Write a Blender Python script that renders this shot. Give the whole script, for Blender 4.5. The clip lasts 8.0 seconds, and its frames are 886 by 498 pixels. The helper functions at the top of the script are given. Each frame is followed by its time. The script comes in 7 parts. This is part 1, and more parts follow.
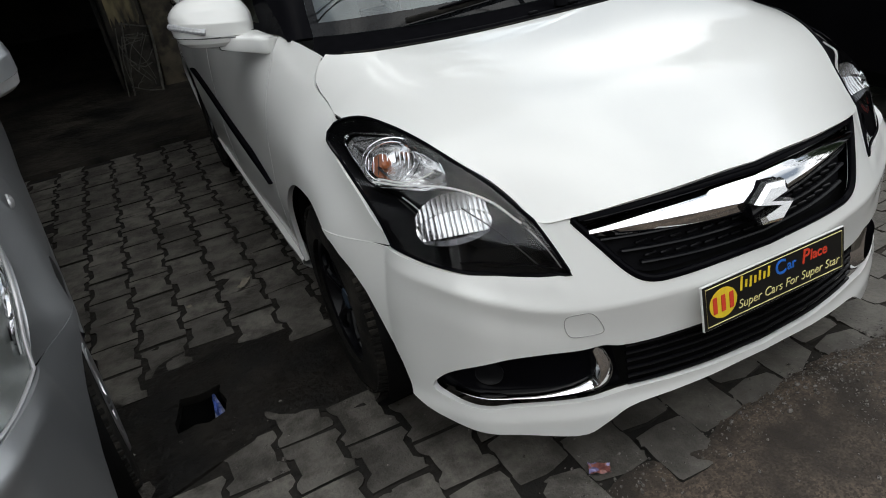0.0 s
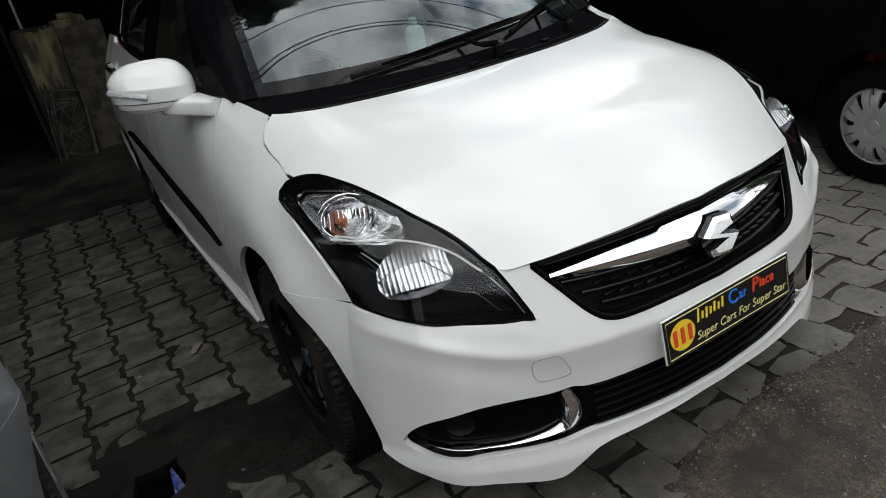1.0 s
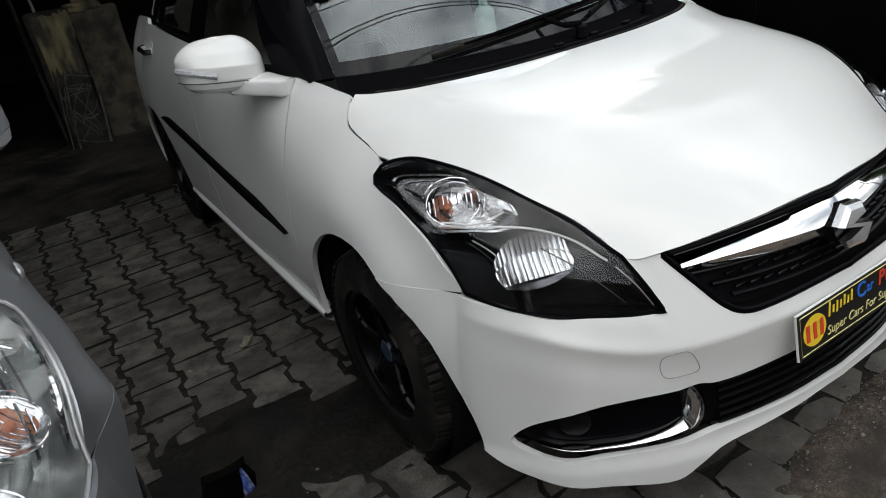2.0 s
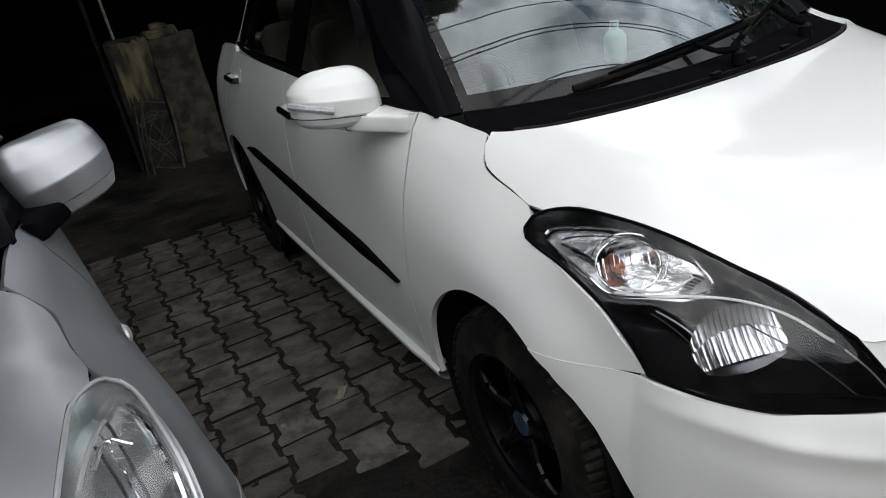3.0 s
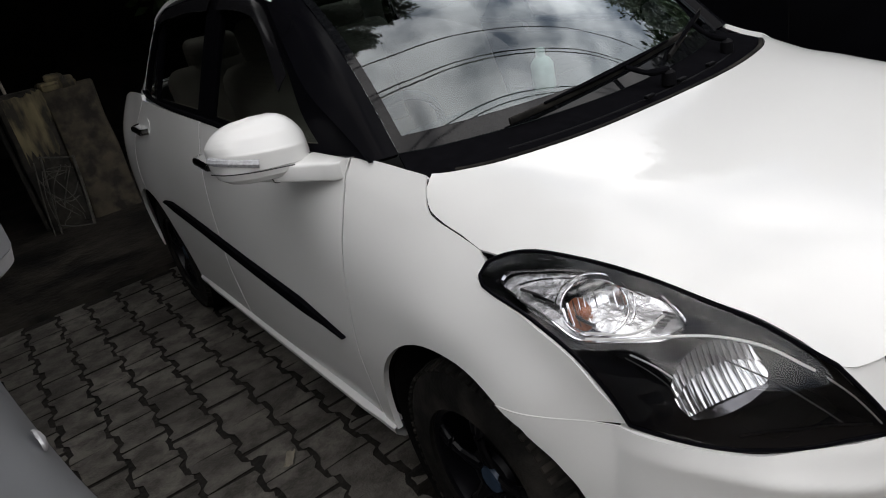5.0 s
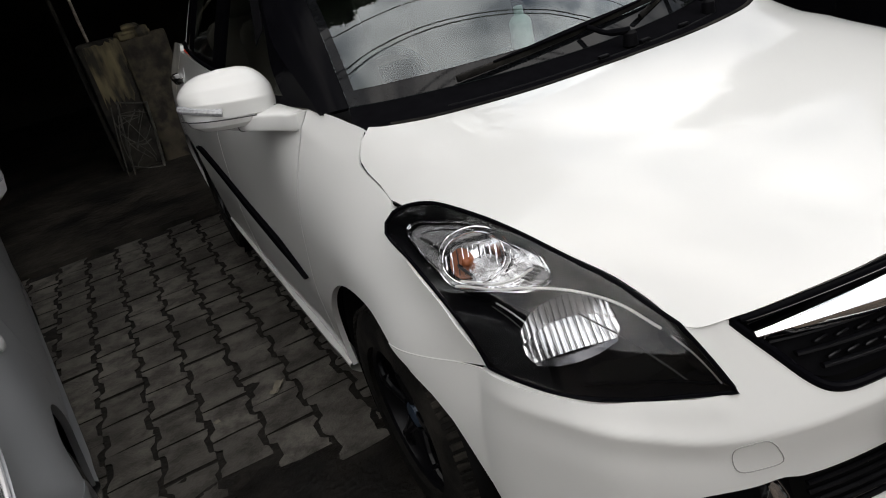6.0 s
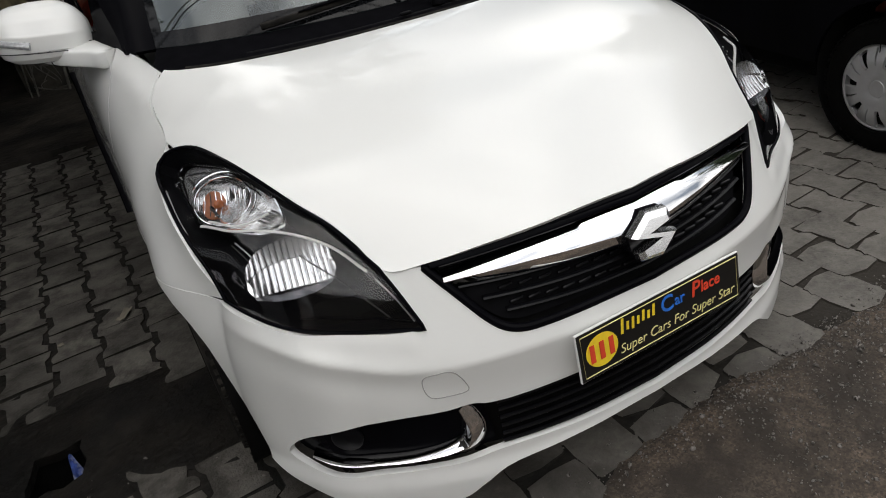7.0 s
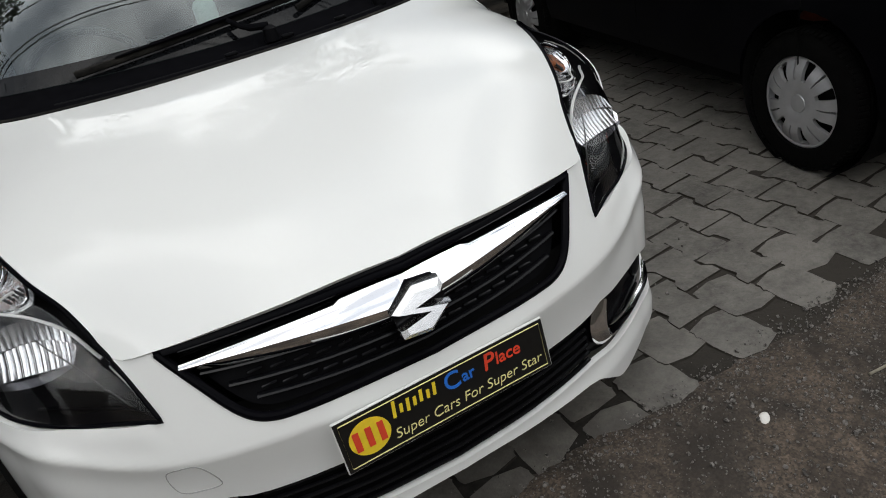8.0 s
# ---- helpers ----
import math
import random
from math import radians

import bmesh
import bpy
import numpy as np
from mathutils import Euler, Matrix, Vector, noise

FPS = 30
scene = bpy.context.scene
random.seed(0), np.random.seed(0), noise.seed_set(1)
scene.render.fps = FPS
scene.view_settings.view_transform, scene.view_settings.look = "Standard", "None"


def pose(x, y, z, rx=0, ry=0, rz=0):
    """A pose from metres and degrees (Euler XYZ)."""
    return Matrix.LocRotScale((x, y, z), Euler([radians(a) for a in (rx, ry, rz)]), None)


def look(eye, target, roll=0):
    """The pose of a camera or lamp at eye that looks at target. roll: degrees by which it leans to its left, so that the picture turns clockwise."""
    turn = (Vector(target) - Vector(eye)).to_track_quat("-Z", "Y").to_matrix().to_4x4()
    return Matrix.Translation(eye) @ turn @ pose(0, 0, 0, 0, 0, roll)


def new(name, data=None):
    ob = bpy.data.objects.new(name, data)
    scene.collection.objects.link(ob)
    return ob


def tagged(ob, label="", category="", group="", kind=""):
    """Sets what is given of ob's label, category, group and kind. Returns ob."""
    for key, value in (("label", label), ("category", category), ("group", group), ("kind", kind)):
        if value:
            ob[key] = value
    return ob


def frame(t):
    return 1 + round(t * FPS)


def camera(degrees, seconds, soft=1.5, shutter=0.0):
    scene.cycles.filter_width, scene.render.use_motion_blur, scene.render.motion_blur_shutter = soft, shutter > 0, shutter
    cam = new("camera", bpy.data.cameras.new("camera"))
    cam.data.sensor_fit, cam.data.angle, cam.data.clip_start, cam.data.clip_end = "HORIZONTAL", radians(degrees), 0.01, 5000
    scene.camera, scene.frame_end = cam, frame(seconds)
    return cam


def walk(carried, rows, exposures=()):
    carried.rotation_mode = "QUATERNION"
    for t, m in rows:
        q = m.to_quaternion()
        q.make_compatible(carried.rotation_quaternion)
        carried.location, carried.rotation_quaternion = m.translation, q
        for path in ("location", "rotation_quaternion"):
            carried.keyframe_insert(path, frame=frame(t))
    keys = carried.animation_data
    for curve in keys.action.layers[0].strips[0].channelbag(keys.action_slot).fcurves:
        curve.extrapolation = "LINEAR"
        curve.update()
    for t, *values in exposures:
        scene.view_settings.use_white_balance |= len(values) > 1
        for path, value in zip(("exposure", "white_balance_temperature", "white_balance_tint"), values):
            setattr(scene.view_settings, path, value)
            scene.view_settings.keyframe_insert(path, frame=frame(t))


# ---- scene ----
cam = camera(65.7, 8.0, soft=1.0)
PATH = [
    (0, (-1.176, -0.917, 1.361), (-0.519, 0.715, 0.411), -8.9),
    (0.5, (-1.17, -0.929, 1.383), (-0.519, 0.736, 0.487), -8.9),
    (1, (-1.199, -0.896, 1.383), (-0.364, 0.704, 0.521), -10.2),
    (1.2, (-1.254, -0.871, 1.363), (-0.362, 0.708, 0.52), -9.3),
    (2.3, (-1.408, -0.571, 1.371), (-0.6, 1.027, 0.479), -10.0),
    (2.5, (-1.414, -0.497, 1.372), (-0.664, 1.144, 0.511), -10.0),
    (3, (-1.464, -0.349, 1.386), (-0.706, 1.316, 0.579), -10.4),
    (3.5, (-1.544, -0.202, 1.403), (-0.62, 1.417, 0.679), -12.2),
    (4, (-1.562, -0.179, 1.425), (-0.489, 1.385, 0.791), -9.6),
    (4.5, (-1.524, -0.192, 1.394), (-0.423, 1.304, 0.652), -11.0),
    (4.7, (-1.5, -0.205, 1.397), (-0.43, 1.308, 0.645), -11.8),
    (5.8, (-1.214, -0.409, 1.413), (-0.564, 1.283, 0.567), -13.7),
    (6, (-1.177, -0.504, 1.352), (-0.484, 1.174, 0.513), -13.6),
    (6.5, (-1.063, -0.696, 1.325), (-0.407, 0.911, 0.331), -9.2),
    (7, (-0.848, -0.811, 1.348), (-0.118, 0.749, 0.33), -9.9),
    (7.5, (-0.571, -0.928, 1.33), (0.138, 0.647, 0.322), -11.8),
    (8, (-0.324, -0.901, 1.318), (0.333, 0.696, 0.311), -12.7),
]
walk(cam, [(t, look(eye, target, roll)) for t, eye, target, roll in PATH], [
    (0, 0.05, 6420, 9), (1.2, 0.05, 6420, 9), (2.5, 0.14, 6420, 10), (3.5, 0.28, 6400, 11), (4.0, 0.2, 6500, 12.5), (4.5, 0.1, 6530, 14),
    (6, 0.08, 6720, 12.5), (7, 0.03, 6680, 11.5), (7.5, -0.03, 6600, 11), (8, -0.07, 6500, 10)])

# ---------------------------------------------------------------- light
SUN_AZ, SUN_EL = 205.0, 70.0
world = bpy.data.worlds.new("overcast_sky")
scene.world = world
world.use_nodes = True
wn, wl = world.node_tree.nodes, world.node_tree.links
wn.clear()
w_out, w_bg = wn.new("ShaderNodeOutputWorld"), wn.new("ShaderNodeBackground")
w_sky = wn.new("ShaderNodeTexSky")
w_sky.sky_type, w_sky.sun_disc = "NISHITA", False
w_sky.sun_elevation, w_sky.sun_rotation = radians(SUN_EL), radians(SUN_AZ)
w_sky.air_density, w_sky.dust_density = 1.0, 2.0
w_co, w_map = wn.new("ShaderNodeTexCoord"), wn.new("ShaderNodeMapping")
w_map.inputs["Scale"].default_value = (1.0, 1.0, 1.6)
w_map.inputs["Location"].default_value = (3.1, 1.7, 0.4)
w_n = wn.new("ShaderNodeTexNoise")
w_n.inputs["Scale"].default_value, w_n.inputs["Detail"].default_value, w_n.inputs["Roughness"].default_value = 2.2, 7.0, 0.55
w_r = wn.new("ShaderNodeValToRGB")
w_r.color_ramp.elements[0].position, w_r.color_ramp.elements[0].color = 0.40, (2.6, 3.0, 3.5, 1)
w_r.color_ramp.elements[1].position, w_r.color_ramp.elements[1].color = 0.58, (16.6, 16.7, 16.4, 1)
w_mix = wn.new("ShaderNodeMix")
w_mix.data_type = "RGBA"
w_mix.inputs[0].default_value = 0.88
wl.new(w_co.outputs["Generated"], w_map.inputs["Vector"])
wl.new(w_map.outputs["Vector"], w_n.inputs["Vector"])
wl.new(w_n.outputs["Fac"], w_r.inputs["Fac"])
wl.new(w_sky.outputs["Color"], w_mix.inputs[6])
wl.new(w_r.outputs["Color"], w_mix.inputs[7])
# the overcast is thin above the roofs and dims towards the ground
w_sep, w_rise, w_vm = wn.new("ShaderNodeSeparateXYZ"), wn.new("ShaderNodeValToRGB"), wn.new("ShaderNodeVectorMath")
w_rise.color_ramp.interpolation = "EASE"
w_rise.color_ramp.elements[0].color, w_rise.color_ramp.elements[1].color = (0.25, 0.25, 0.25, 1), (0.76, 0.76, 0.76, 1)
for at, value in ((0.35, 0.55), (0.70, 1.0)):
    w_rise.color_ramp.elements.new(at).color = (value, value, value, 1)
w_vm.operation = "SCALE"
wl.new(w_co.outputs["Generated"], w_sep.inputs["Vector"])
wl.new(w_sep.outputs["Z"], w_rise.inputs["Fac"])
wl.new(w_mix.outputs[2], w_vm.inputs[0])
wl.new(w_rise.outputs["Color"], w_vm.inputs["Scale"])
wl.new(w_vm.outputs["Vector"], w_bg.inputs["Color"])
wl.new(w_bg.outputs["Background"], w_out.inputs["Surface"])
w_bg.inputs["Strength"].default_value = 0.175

sun_data = bpy.data.lights.new("sun", "SUN")
sun_data.energy, sun_data.angle, sun_data.color = 0.5, radians(75), (1.0, 0.97, 0.93)
sun = new("sun", sun_data)
az, el = radians(SUN_AZ), radians(SUN_EL)
sun_from = Vector((math.sin(az) * math.cos(el), math.cos(az) * math.cos(el), math.sin(el)))
sun.matrix_world = look(sun_from * 30, (0, 0, 0))

# ---------------------------------------------------------------- materials
def material(name, color, rough=0.5, metal=0.0, coat=0.0, spec=0.5, noise_amt=0.0, noise_scale=6.0, stain=None, stain_scale=1.5,
             stain_at=(0.5, 0.7), bump=0.0, bump_scale=60.0, rough_var=0.0, per_object=0.0, emit=None, coat_rough=0.03):
    """A principled surface with variation at two scales: a fine grain and a coarse stain."""
    m = bpy.data.materials.new(name)
    m.use_nodes = True
    n, l = m.node_tree.nodes, m.node_tree.links
    p = n["Principled BSDF"]
    p.inputs["Base Color"].default_value = (*color, 1)
    p.inputs["Roughness"].default_value = rough
    p.inputs["Metallic"].default_value = metal
    p.inputs["Coat Weight"].default_value = coat
    p.inputs["Coat Roughness"].default_value = coat_rough
    p.inputs["Specular IOR Level"].default_value = spec
    if emit:
        p.inputs["Emission Color"].default_value = (*emit[0], 1)
        p.inputs["Emission Strength"].default_value = emit[1]
    co = n.new("ShaderNodeTexCoord")
    last = None
    if noise_amt or per_object:
        grain = n.new("ShaderNodeTexNoise")
        grain.inputs["Scale"].default_value, grain.inputs["Detail"].default_value = noise_scale, 8.0
        l.new(co.outputs["Object"], grain.inputs["Vector"])
        ramp = n.new("ShaderNodeMapRange")
        ramp.inputs["From Min"].default_value, ramp.inputs["From Max"].default_value = 0.3, 0.7
        ramp.inputs["To Min"].default_value, ramp.inputs["To Max"].default_value = 1 - noise_amt, 1 + noise_amt
        l.new(grain.outputs["Fac"], ramp.inputs["Value"])
        factor = ramp.outputs["Result"]
        if per_object:
            info, mr, mul = n.new("ShaderNodeObjectInfo"), n.new("ShaderNodeMapRange"), n.new("ShaderNodeMath")
            mr.inputs["To Min"].default_value, mr.inputs["To Max"].default_value = 1 - per_object, 1 + per_object
            l.new(info.outputs["Random"], mr.inputs["Value"])
            mul.operation = "MULTIPLY"
            l.new(factor, mul.inputs[0])
            l.new(mr.outputs["Result"], mul.inputs[1])
            factor = mul.outputs["Value"]
        vm = n.new("ShaderNodeVectorMath")
        vm.operation = "SCALE"
        vm.inputs[0].default_value = color
        l.new(factor, vm.inputs["Scale"])
        last = vm.outputs["Vector"]
        l.new(last, p.inputs["Base Color"])
        if rough_var:
            rv = n.new("ShaderNodeMapRange")
            rv.inputs["From Min"].default_value, rv.inputs["From Max"].default_value = 0.3, 0.7
            rv.inputs["To Min"].default_value, rv.inputs["To Max"].default_value = rough - rough_var, min(1, rough + rough_var)
            l.new(grain.outputs["Fac"], rv.inputs["Value"])
            l.new(rv.outputs["Result"], p.inputs["Roughness"])
    if stain:
        st, sr, mx = n.new("ShaderNodeTexNoise"), n.new("ShaderNodeMapRange"), n.new("ShaderNodeMix")
        geo = n.new("ShaderNodeNewGeometry")
        st.inputs["Scale"].default_value, st.inputs["Detail"].default_value = stain_scale, 6.0
        l.new(geo.outputs["Position"], st.inputs["Vector"])
        sr.inputs["From Min"].default_value, sr.inputs["From Max"].default_value = stain_at
        l.new(st.outputs["Fac"], sr.inputs["Value"])
        mx.data_type = "RGBA"
        l.new(sr.outputs["Result"], mx.inputs[0])
        if last:
            l.new(last, mx.inputs[6])
        else:
            mx.inputs[6].default_value = (*color, 1)
        mx.inputs[7].default_value = (*stain, 1)
        l.new(mx.outputs[2], p.inputs["Base Color"])
    if bump:
        bn, bb = n.new("ShaderNodeTexNoise"), n.new("ShaderNodeBump")
        bn.inputs["Scale"].default_value, bn.inputs["Detail"].default_value = bump_scale, 6.0
        l.new(co.outputs["Object"], bn.inputs["Vector"])
        bb.inputs["Strength"].default_value, bb.inputs["Distance"].default_value = bump, 0.01
        l.new(bn.outputs["Fac"], bb.inputs["Height"])
        l.new(bb.outputs["Normal"], p.inputs["Normal"])
    return m


def glass(name, tint, ior=1.5, rough=0.0, gain=1.0, sheen=(1.0, 1.0, 1.0)):
    """A thin pane: tinted see-through, with a mirror gloss that grows at grazing angles."""
    m = bpy.data.materials.new(name)
    m.use_nodes = True
    n, l = m.node_tree.nodes, m.node_tree.links
    n.clear()
    out, mix, tr, gl, fr = (n.new("ShaderNode" + k) for k in ("OutputMaterial", "MixShader", "BsdfTransparent", "BsdfGlossy", "Fresnel"))
    tr.inputs["Color"].default_value = (*tint, 1)
    gl.inputs["Roughness"].default_value = rough
    gl.inputs["Color"].default_value = (*sheen, 1)
    fr.inputs["IOR"].default_value = ior
    mul = n.new("ShaderNodeMath")
    mul.operation, mul.use_clamp = "MULTIPLY", True
    mul.inputs[1].default_value = gain
    l.new(fr.outputs["Fac"], mul.inputs[0])
    l.new(mul.outputs["Value"], mix.inputs["Fac"])
    l.new(tr.outputs["BSDF"], mix.inputs[1])
    l.new(gl.outputs["BSDF"], mix.inputs[2])
    l.new(mix.outputs["Shader"], out.inputs["Surface"])
    return m


def leaf_material(name, color):
    m = material(name, color, rough=0.45, noise_amt=0.35, noise_scale=9.0, per_object=0.1)
    return m


WHITE = material("pearl_white_paint", (0.79, 0.797, 0.78), rough=0.34, coat=1.0, spec=0.3, noise_amt=0.012, noise_scale=3.0, coat_rough=0.012)
SILVER = material("silver_metallic_paint", (0.36, 0.373, 0.39), rough=0.40, metal=0.85, coat=0.3, noise_amt=0.05, noise_scale=900.0, coat_rough=0.03)
BLACKPAINT = material("black_car_paint", (0.002, 0.002, 0.003), rough=0.35, spec=0.05, coat=0.0, noise_amt=0.3, noise_scale=5.0)
PIANO = material("gloss_black_film", (0.003, 0.003, 0.004), rough=0.16, spec=0.025, noise_amt=0.15, noise_scale=8.0)
TRIM = material("black_plastic_trim", (0.005, 0.005, 0.006), rough=0.6, spec=0.0, noise_amt=0.2, noise_scale=40.0, bump=0.08, bump_scale=400.0)
DARK = material("dark_underbody", (0.004, 0.004, 0.004), rough=0.9, spec=0.1, noise_amt=0.3, noise_scale=20.0)
RUBBER = material("tyre_rubber", (0.009, 0.0086, 0.008), rough=0.85, spec=0.12, noise_amt=0.35, noise_scale=30.0, stain=(0.034, 0.031, 0.027), stain_scale=9.0, stain_at=(0.46, 0.70), bump=0.25, bump_scale=120.0)
# darker copy of the tyre rubber: the hatchback's deep shade in its colour
DARKTYRE = material("black_tyre_rubber", (0.0028, 0.0027, 0.0026), rough=0.9, spec=0.06, noise_amt=0.3, noise_scale=30.0, bump=0.2, bump_scale=120.0)
DUSTYTREAD = material("dusty_tread", (0.012, 0.0115, 0.0105), rough=0.9, spec=0.1, noise_amt=0.4, noise_scale=40.0, stain=(0.045, 0.040, 0.034), stain_scale=14.0, stain_at=(0.48, 0.72), bump=0.3, bump_scale=90.0)
CHROME = material("bright_chrome", (0.88, 0.88, 0.89), rough=0.05, metal=1.0, noise_amt=0.03, noise_scale=30.0)
SATIN = material("satin_silver_plastic", (0.50, 0.50, 0.51), rough=0.38, metal=0.6, noise_amt=0.08, noise_scale=25.0)
REFLECT = material("lamp_reflector", (0.90, 0.90, 0.91), rough=0.12, metal=1.0, bump=0.07, bump_scale=45.0, noise_amt=0.05, noise_scale=20.0)
PODCHROME = material("faceted_pod_chrome", (0.86, 0.86, 0.87), rough=0.24, metal=0.85, bump=0.35, bump_scale=55.0, noise_amt=0.25, noise_scale=45.0)
HALOGEN = material("clouded_lamp_bowl", (0.48, 0.50, 0.49), rough=0.22, metal=0.75, bump=0.15, bump_scale=40.0, noise_amt=0.2, noise_scale=25.0)
LAMPWHITE = material("clear_turn_lamp", (0.42, 0.43, 0.45), rough=0.2, coat=0.6, noise_amt=0.25, noise_scale=120.0)
LAMPBLACK = material("lamp_housing_black", (0.005, 0.005, 0.006), rough=0.50, spec=0.06, noise_amt=0.2, noise_scale=30.0)
AMBER = material("amber_bulb", (0.42, 0.13, 0.05), rough=0.25, noise_amt=0.1, noise_scale=40.0)
AMBERFILM = material("amber_reflector_film", (0.30, 0.115, 0.060), rough=0.35, metal=0.4, noise_amt=0.2, noise_scale=90.0)
LENS = glass("clear_lamp_lens", (0.94, 0.95, 0.96), 1.45, 0.0, 1.1)
WINDSHIELD = glass("windscreen_glass", (0.42, 0.51, 0.50), 1.28, 0.0, 6.0, (0.88, 0.96, 1.0))
SIDEGLASS = glass("side_window_glass", (0.47, 0.50, 0.49), 1.35, 0.0, 0.8)
DARKGLASS = glass("dark_side_glass", (0.12, 0.14, 0.13), 1.35, 0.0, 0.7)
GRILLEGLOSS = material("glossy_black_grille", (0.004, 0.004, 0.005), rough=0.24, spec=0.3, noise_amt=0.2, noise_scale=30.0)
FRIT = material("window_frit_black", (0.006, 0.0065, 0.0075), rough=0.04, spec=0.22, noise_amt=0.2, noise_scale=60.0)
ALLOYBLACK = material("black_alloy", (0.003, 0.003, 0.004), rough=0.3, spec=0.2, coat=0.0, noise_amt=0.3, noise_scale=20.0)
ALLOYGREY = material("grey_alloy", (0.46, 0.46, 0.48), rough=0.28, metal=0.9, noise_amt=0.2, noise_scale=20.0)
SATINCHROME = material("satin_chrome", (0.70, 0.70, 0.71), rough=0.20, metal=1.0, noise_amt=0.06, noise_scale=60.0)
VISOR = material("smoked_visor_plastic", (0.008, 0.008, 0.009), rough=0.12, spec=0.14, noise_amt=0.1, noise_scale=20.0)
SHELF = material("grey_reflector_shelf", (0.13, 0.13, 0.14), rough=0.24, metal=1.0, noise_amt=0.15, noise_scale=40.0)
SEAT = material("beige_seat_cloth", (0.27, 0.25, 0.215), rough=0.85, noise_amt=0.12, noise_scale=14.0, bump=0.2, bump_scale=200.0)
DASH = material("grey_dashboard", (0.035, 0.035, 0.037), rough=0.7, noise_amt=0.15, noise_scale=30.0, bump=0.1, bump_scale=300.0)
PLATEBLACK = material("plate_black", (0.006, 0.006, 0.006), rough=0.35, noise_amt=0.2, noise_scale=50.0)
YELLOW = material("plate_yellow", (0.85, 0.62, 0.03), rough=0.5, noise_amt=0.06, noise_scale=80.0)
CREAM = material("plate_cream", (0.80, 0.72, 0.32), rough=0.5, noise_amt=0.06, noise_scale=80.0)
RED = material("plate_red", (0.70, 0.06, 0.025), rough=0.5, noise_amt=0.06, noise_scale=80.0)
BLUE = material("plate_blue", (0.02, 0.16, 0.62), rough=0.5, noise_amt=0.06, noise_scale=80.0)
PLATEWHITE = material("plate_edge_white", (0.75, 0.75, 0.73), rough=0.5, noise_amt=0.05, noise_scale=60.0)
PAVER = material("grey_concrete_paver", (0.122, 0.113, 0.099), rough=0.66, noise_amt=0.22, noise_scale=60.0, stain=(0.034, 0.031, 0.027), stain_scale=3.4, stain_at=(0.46, 0.74), bump=0.5, bump_scale=110.0, per_object=0.22, rough_var=0.12)
JOINT = material("damp_joint_soil", (0.016, 0.014, 0.012), spec=0.2, rough=0.85, noise_amt=0.4, noise_scale=30.0, stain=(0.008, 0.008, 0.007), stain_scale=3.0, bump=0.6, bump_scale=60.0)
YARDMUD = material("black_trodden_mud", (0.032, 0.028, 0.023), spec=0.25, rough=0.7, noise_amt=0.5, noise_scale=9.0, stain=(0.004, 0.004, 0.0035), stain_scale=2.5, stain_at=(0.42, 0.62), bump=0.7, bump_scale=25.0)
MUD = material("dark_damp_mud", (0.012, 0.0103, 0.0084), spec=0.2, rough=0.6, noise_amt=0.35, noise_scale=14.0, stain=(0.007, 0.0065, 0.006), stain_scale=6.0, stain_at=(0.4, 0.65), bump=0.8, bump_scale=45.0, rough_var=0.2)
PLASTER = material("dull_plaster", (0.15, 0.13, 0.11), rough=0.9, noise_amt=0.25, noise_scale=3.0, stain=(0.09, 0.08, 0.065), stain_scale=0.8, stain_at=(0.42, 0.65), bump=0.3, bump_scale=30.0)
SOIL = material("brown_road_soil", (0.112, 0.084, 0.062), rough=0.92, noise_amt=0.5, noise_scale=45.0, stain=(0.034, 0.029, 0.024), stain_scale=2.6, stain_at=(0.36, 0.78), bump=1.0, bump_scale=55.0)
GRAVEL = material("grey_gravel", (0.25, 0.225, 0.19), rough=0.9, noise_amt=0.3, noise_scale=60.0, per_object=0.0)
CONCRETE = material("weathered_concrete", (0.076, 0.063, 0.043), rough=0.9, noise_amt=0.3, noise_scale=9.0, stain=(0.022, 0.019, 0.015), stain_scale=7.0, stain_at=(0.45, 0.62), bump=0.6, bump_scale=35.0)
MASONRY = material("bare_dark_masonry", (0.040, 0.036, 0.028), rough=0.9, noise_amt=0.4, noise_scale=12.0, stain=(0.012, 0.011, 0.009), stain_scale=6.0, stain_at=(0.4, 0.6), bump=0.7, bump_scale=30.0)
OCHRE = material("old_yellow_limewash", (0.20, 0.165, 0.090), rough=0.9, noise_amt=0.35, noise_scale=7.0, stain=(0.045, 0.040, 0.030), stain_scale=9.0, stain_at=(0.42, 0.58), bump=0.4, bump_scale=40.0)
# near-black base: the darkness of the unlit rear is put into the colour
SHED = material("dark_shed_wall", (0.026, 0.025, 0.022), rough=0.95, noise_amt=0.35, noise_scale=4.0, stain=(0.006, 0.006, 0.006), stain_scale=1.3, bump=0.3, bump_scale=30.0)
WIRE = material("dull_frame_metal", (0.065, 0.060, 0.050), rough=0.6, noise_amt=0.6, noise_scale=14.0)
STICK = material("weathered_pale_wood", (0.42, 0.38, 0.32), rough=0.7, noise_amt=0.4, noise_scale=40.0, bump=0.3, bump_scale=80.0)
CABLE = material("black_cable", (0.01, 0.01, 0.01), rough=0.6, noise_amt=0.2, noise_scale=10.0)
BARK = material("tree_bark", (0.09, 0.065, 0.045), rough=0.95, noise_amt=0.4, noise_scale=12.0, bump=0.8, bump_scale=25.0)
LEAF = leaf_material("green_leaf", (0.030, 0.058, 0.018))
LEAFDRY = material("dry_leaf", (0.22, 0.20, 0.155), rough=0.8, noise_amt=0.2, noise_scale=40.0)
PEBBLE = material("white_pebble", (0.72, 0.70, 0.66), rough=0.8, noise_amt=0.1, noise_scale=90.0)
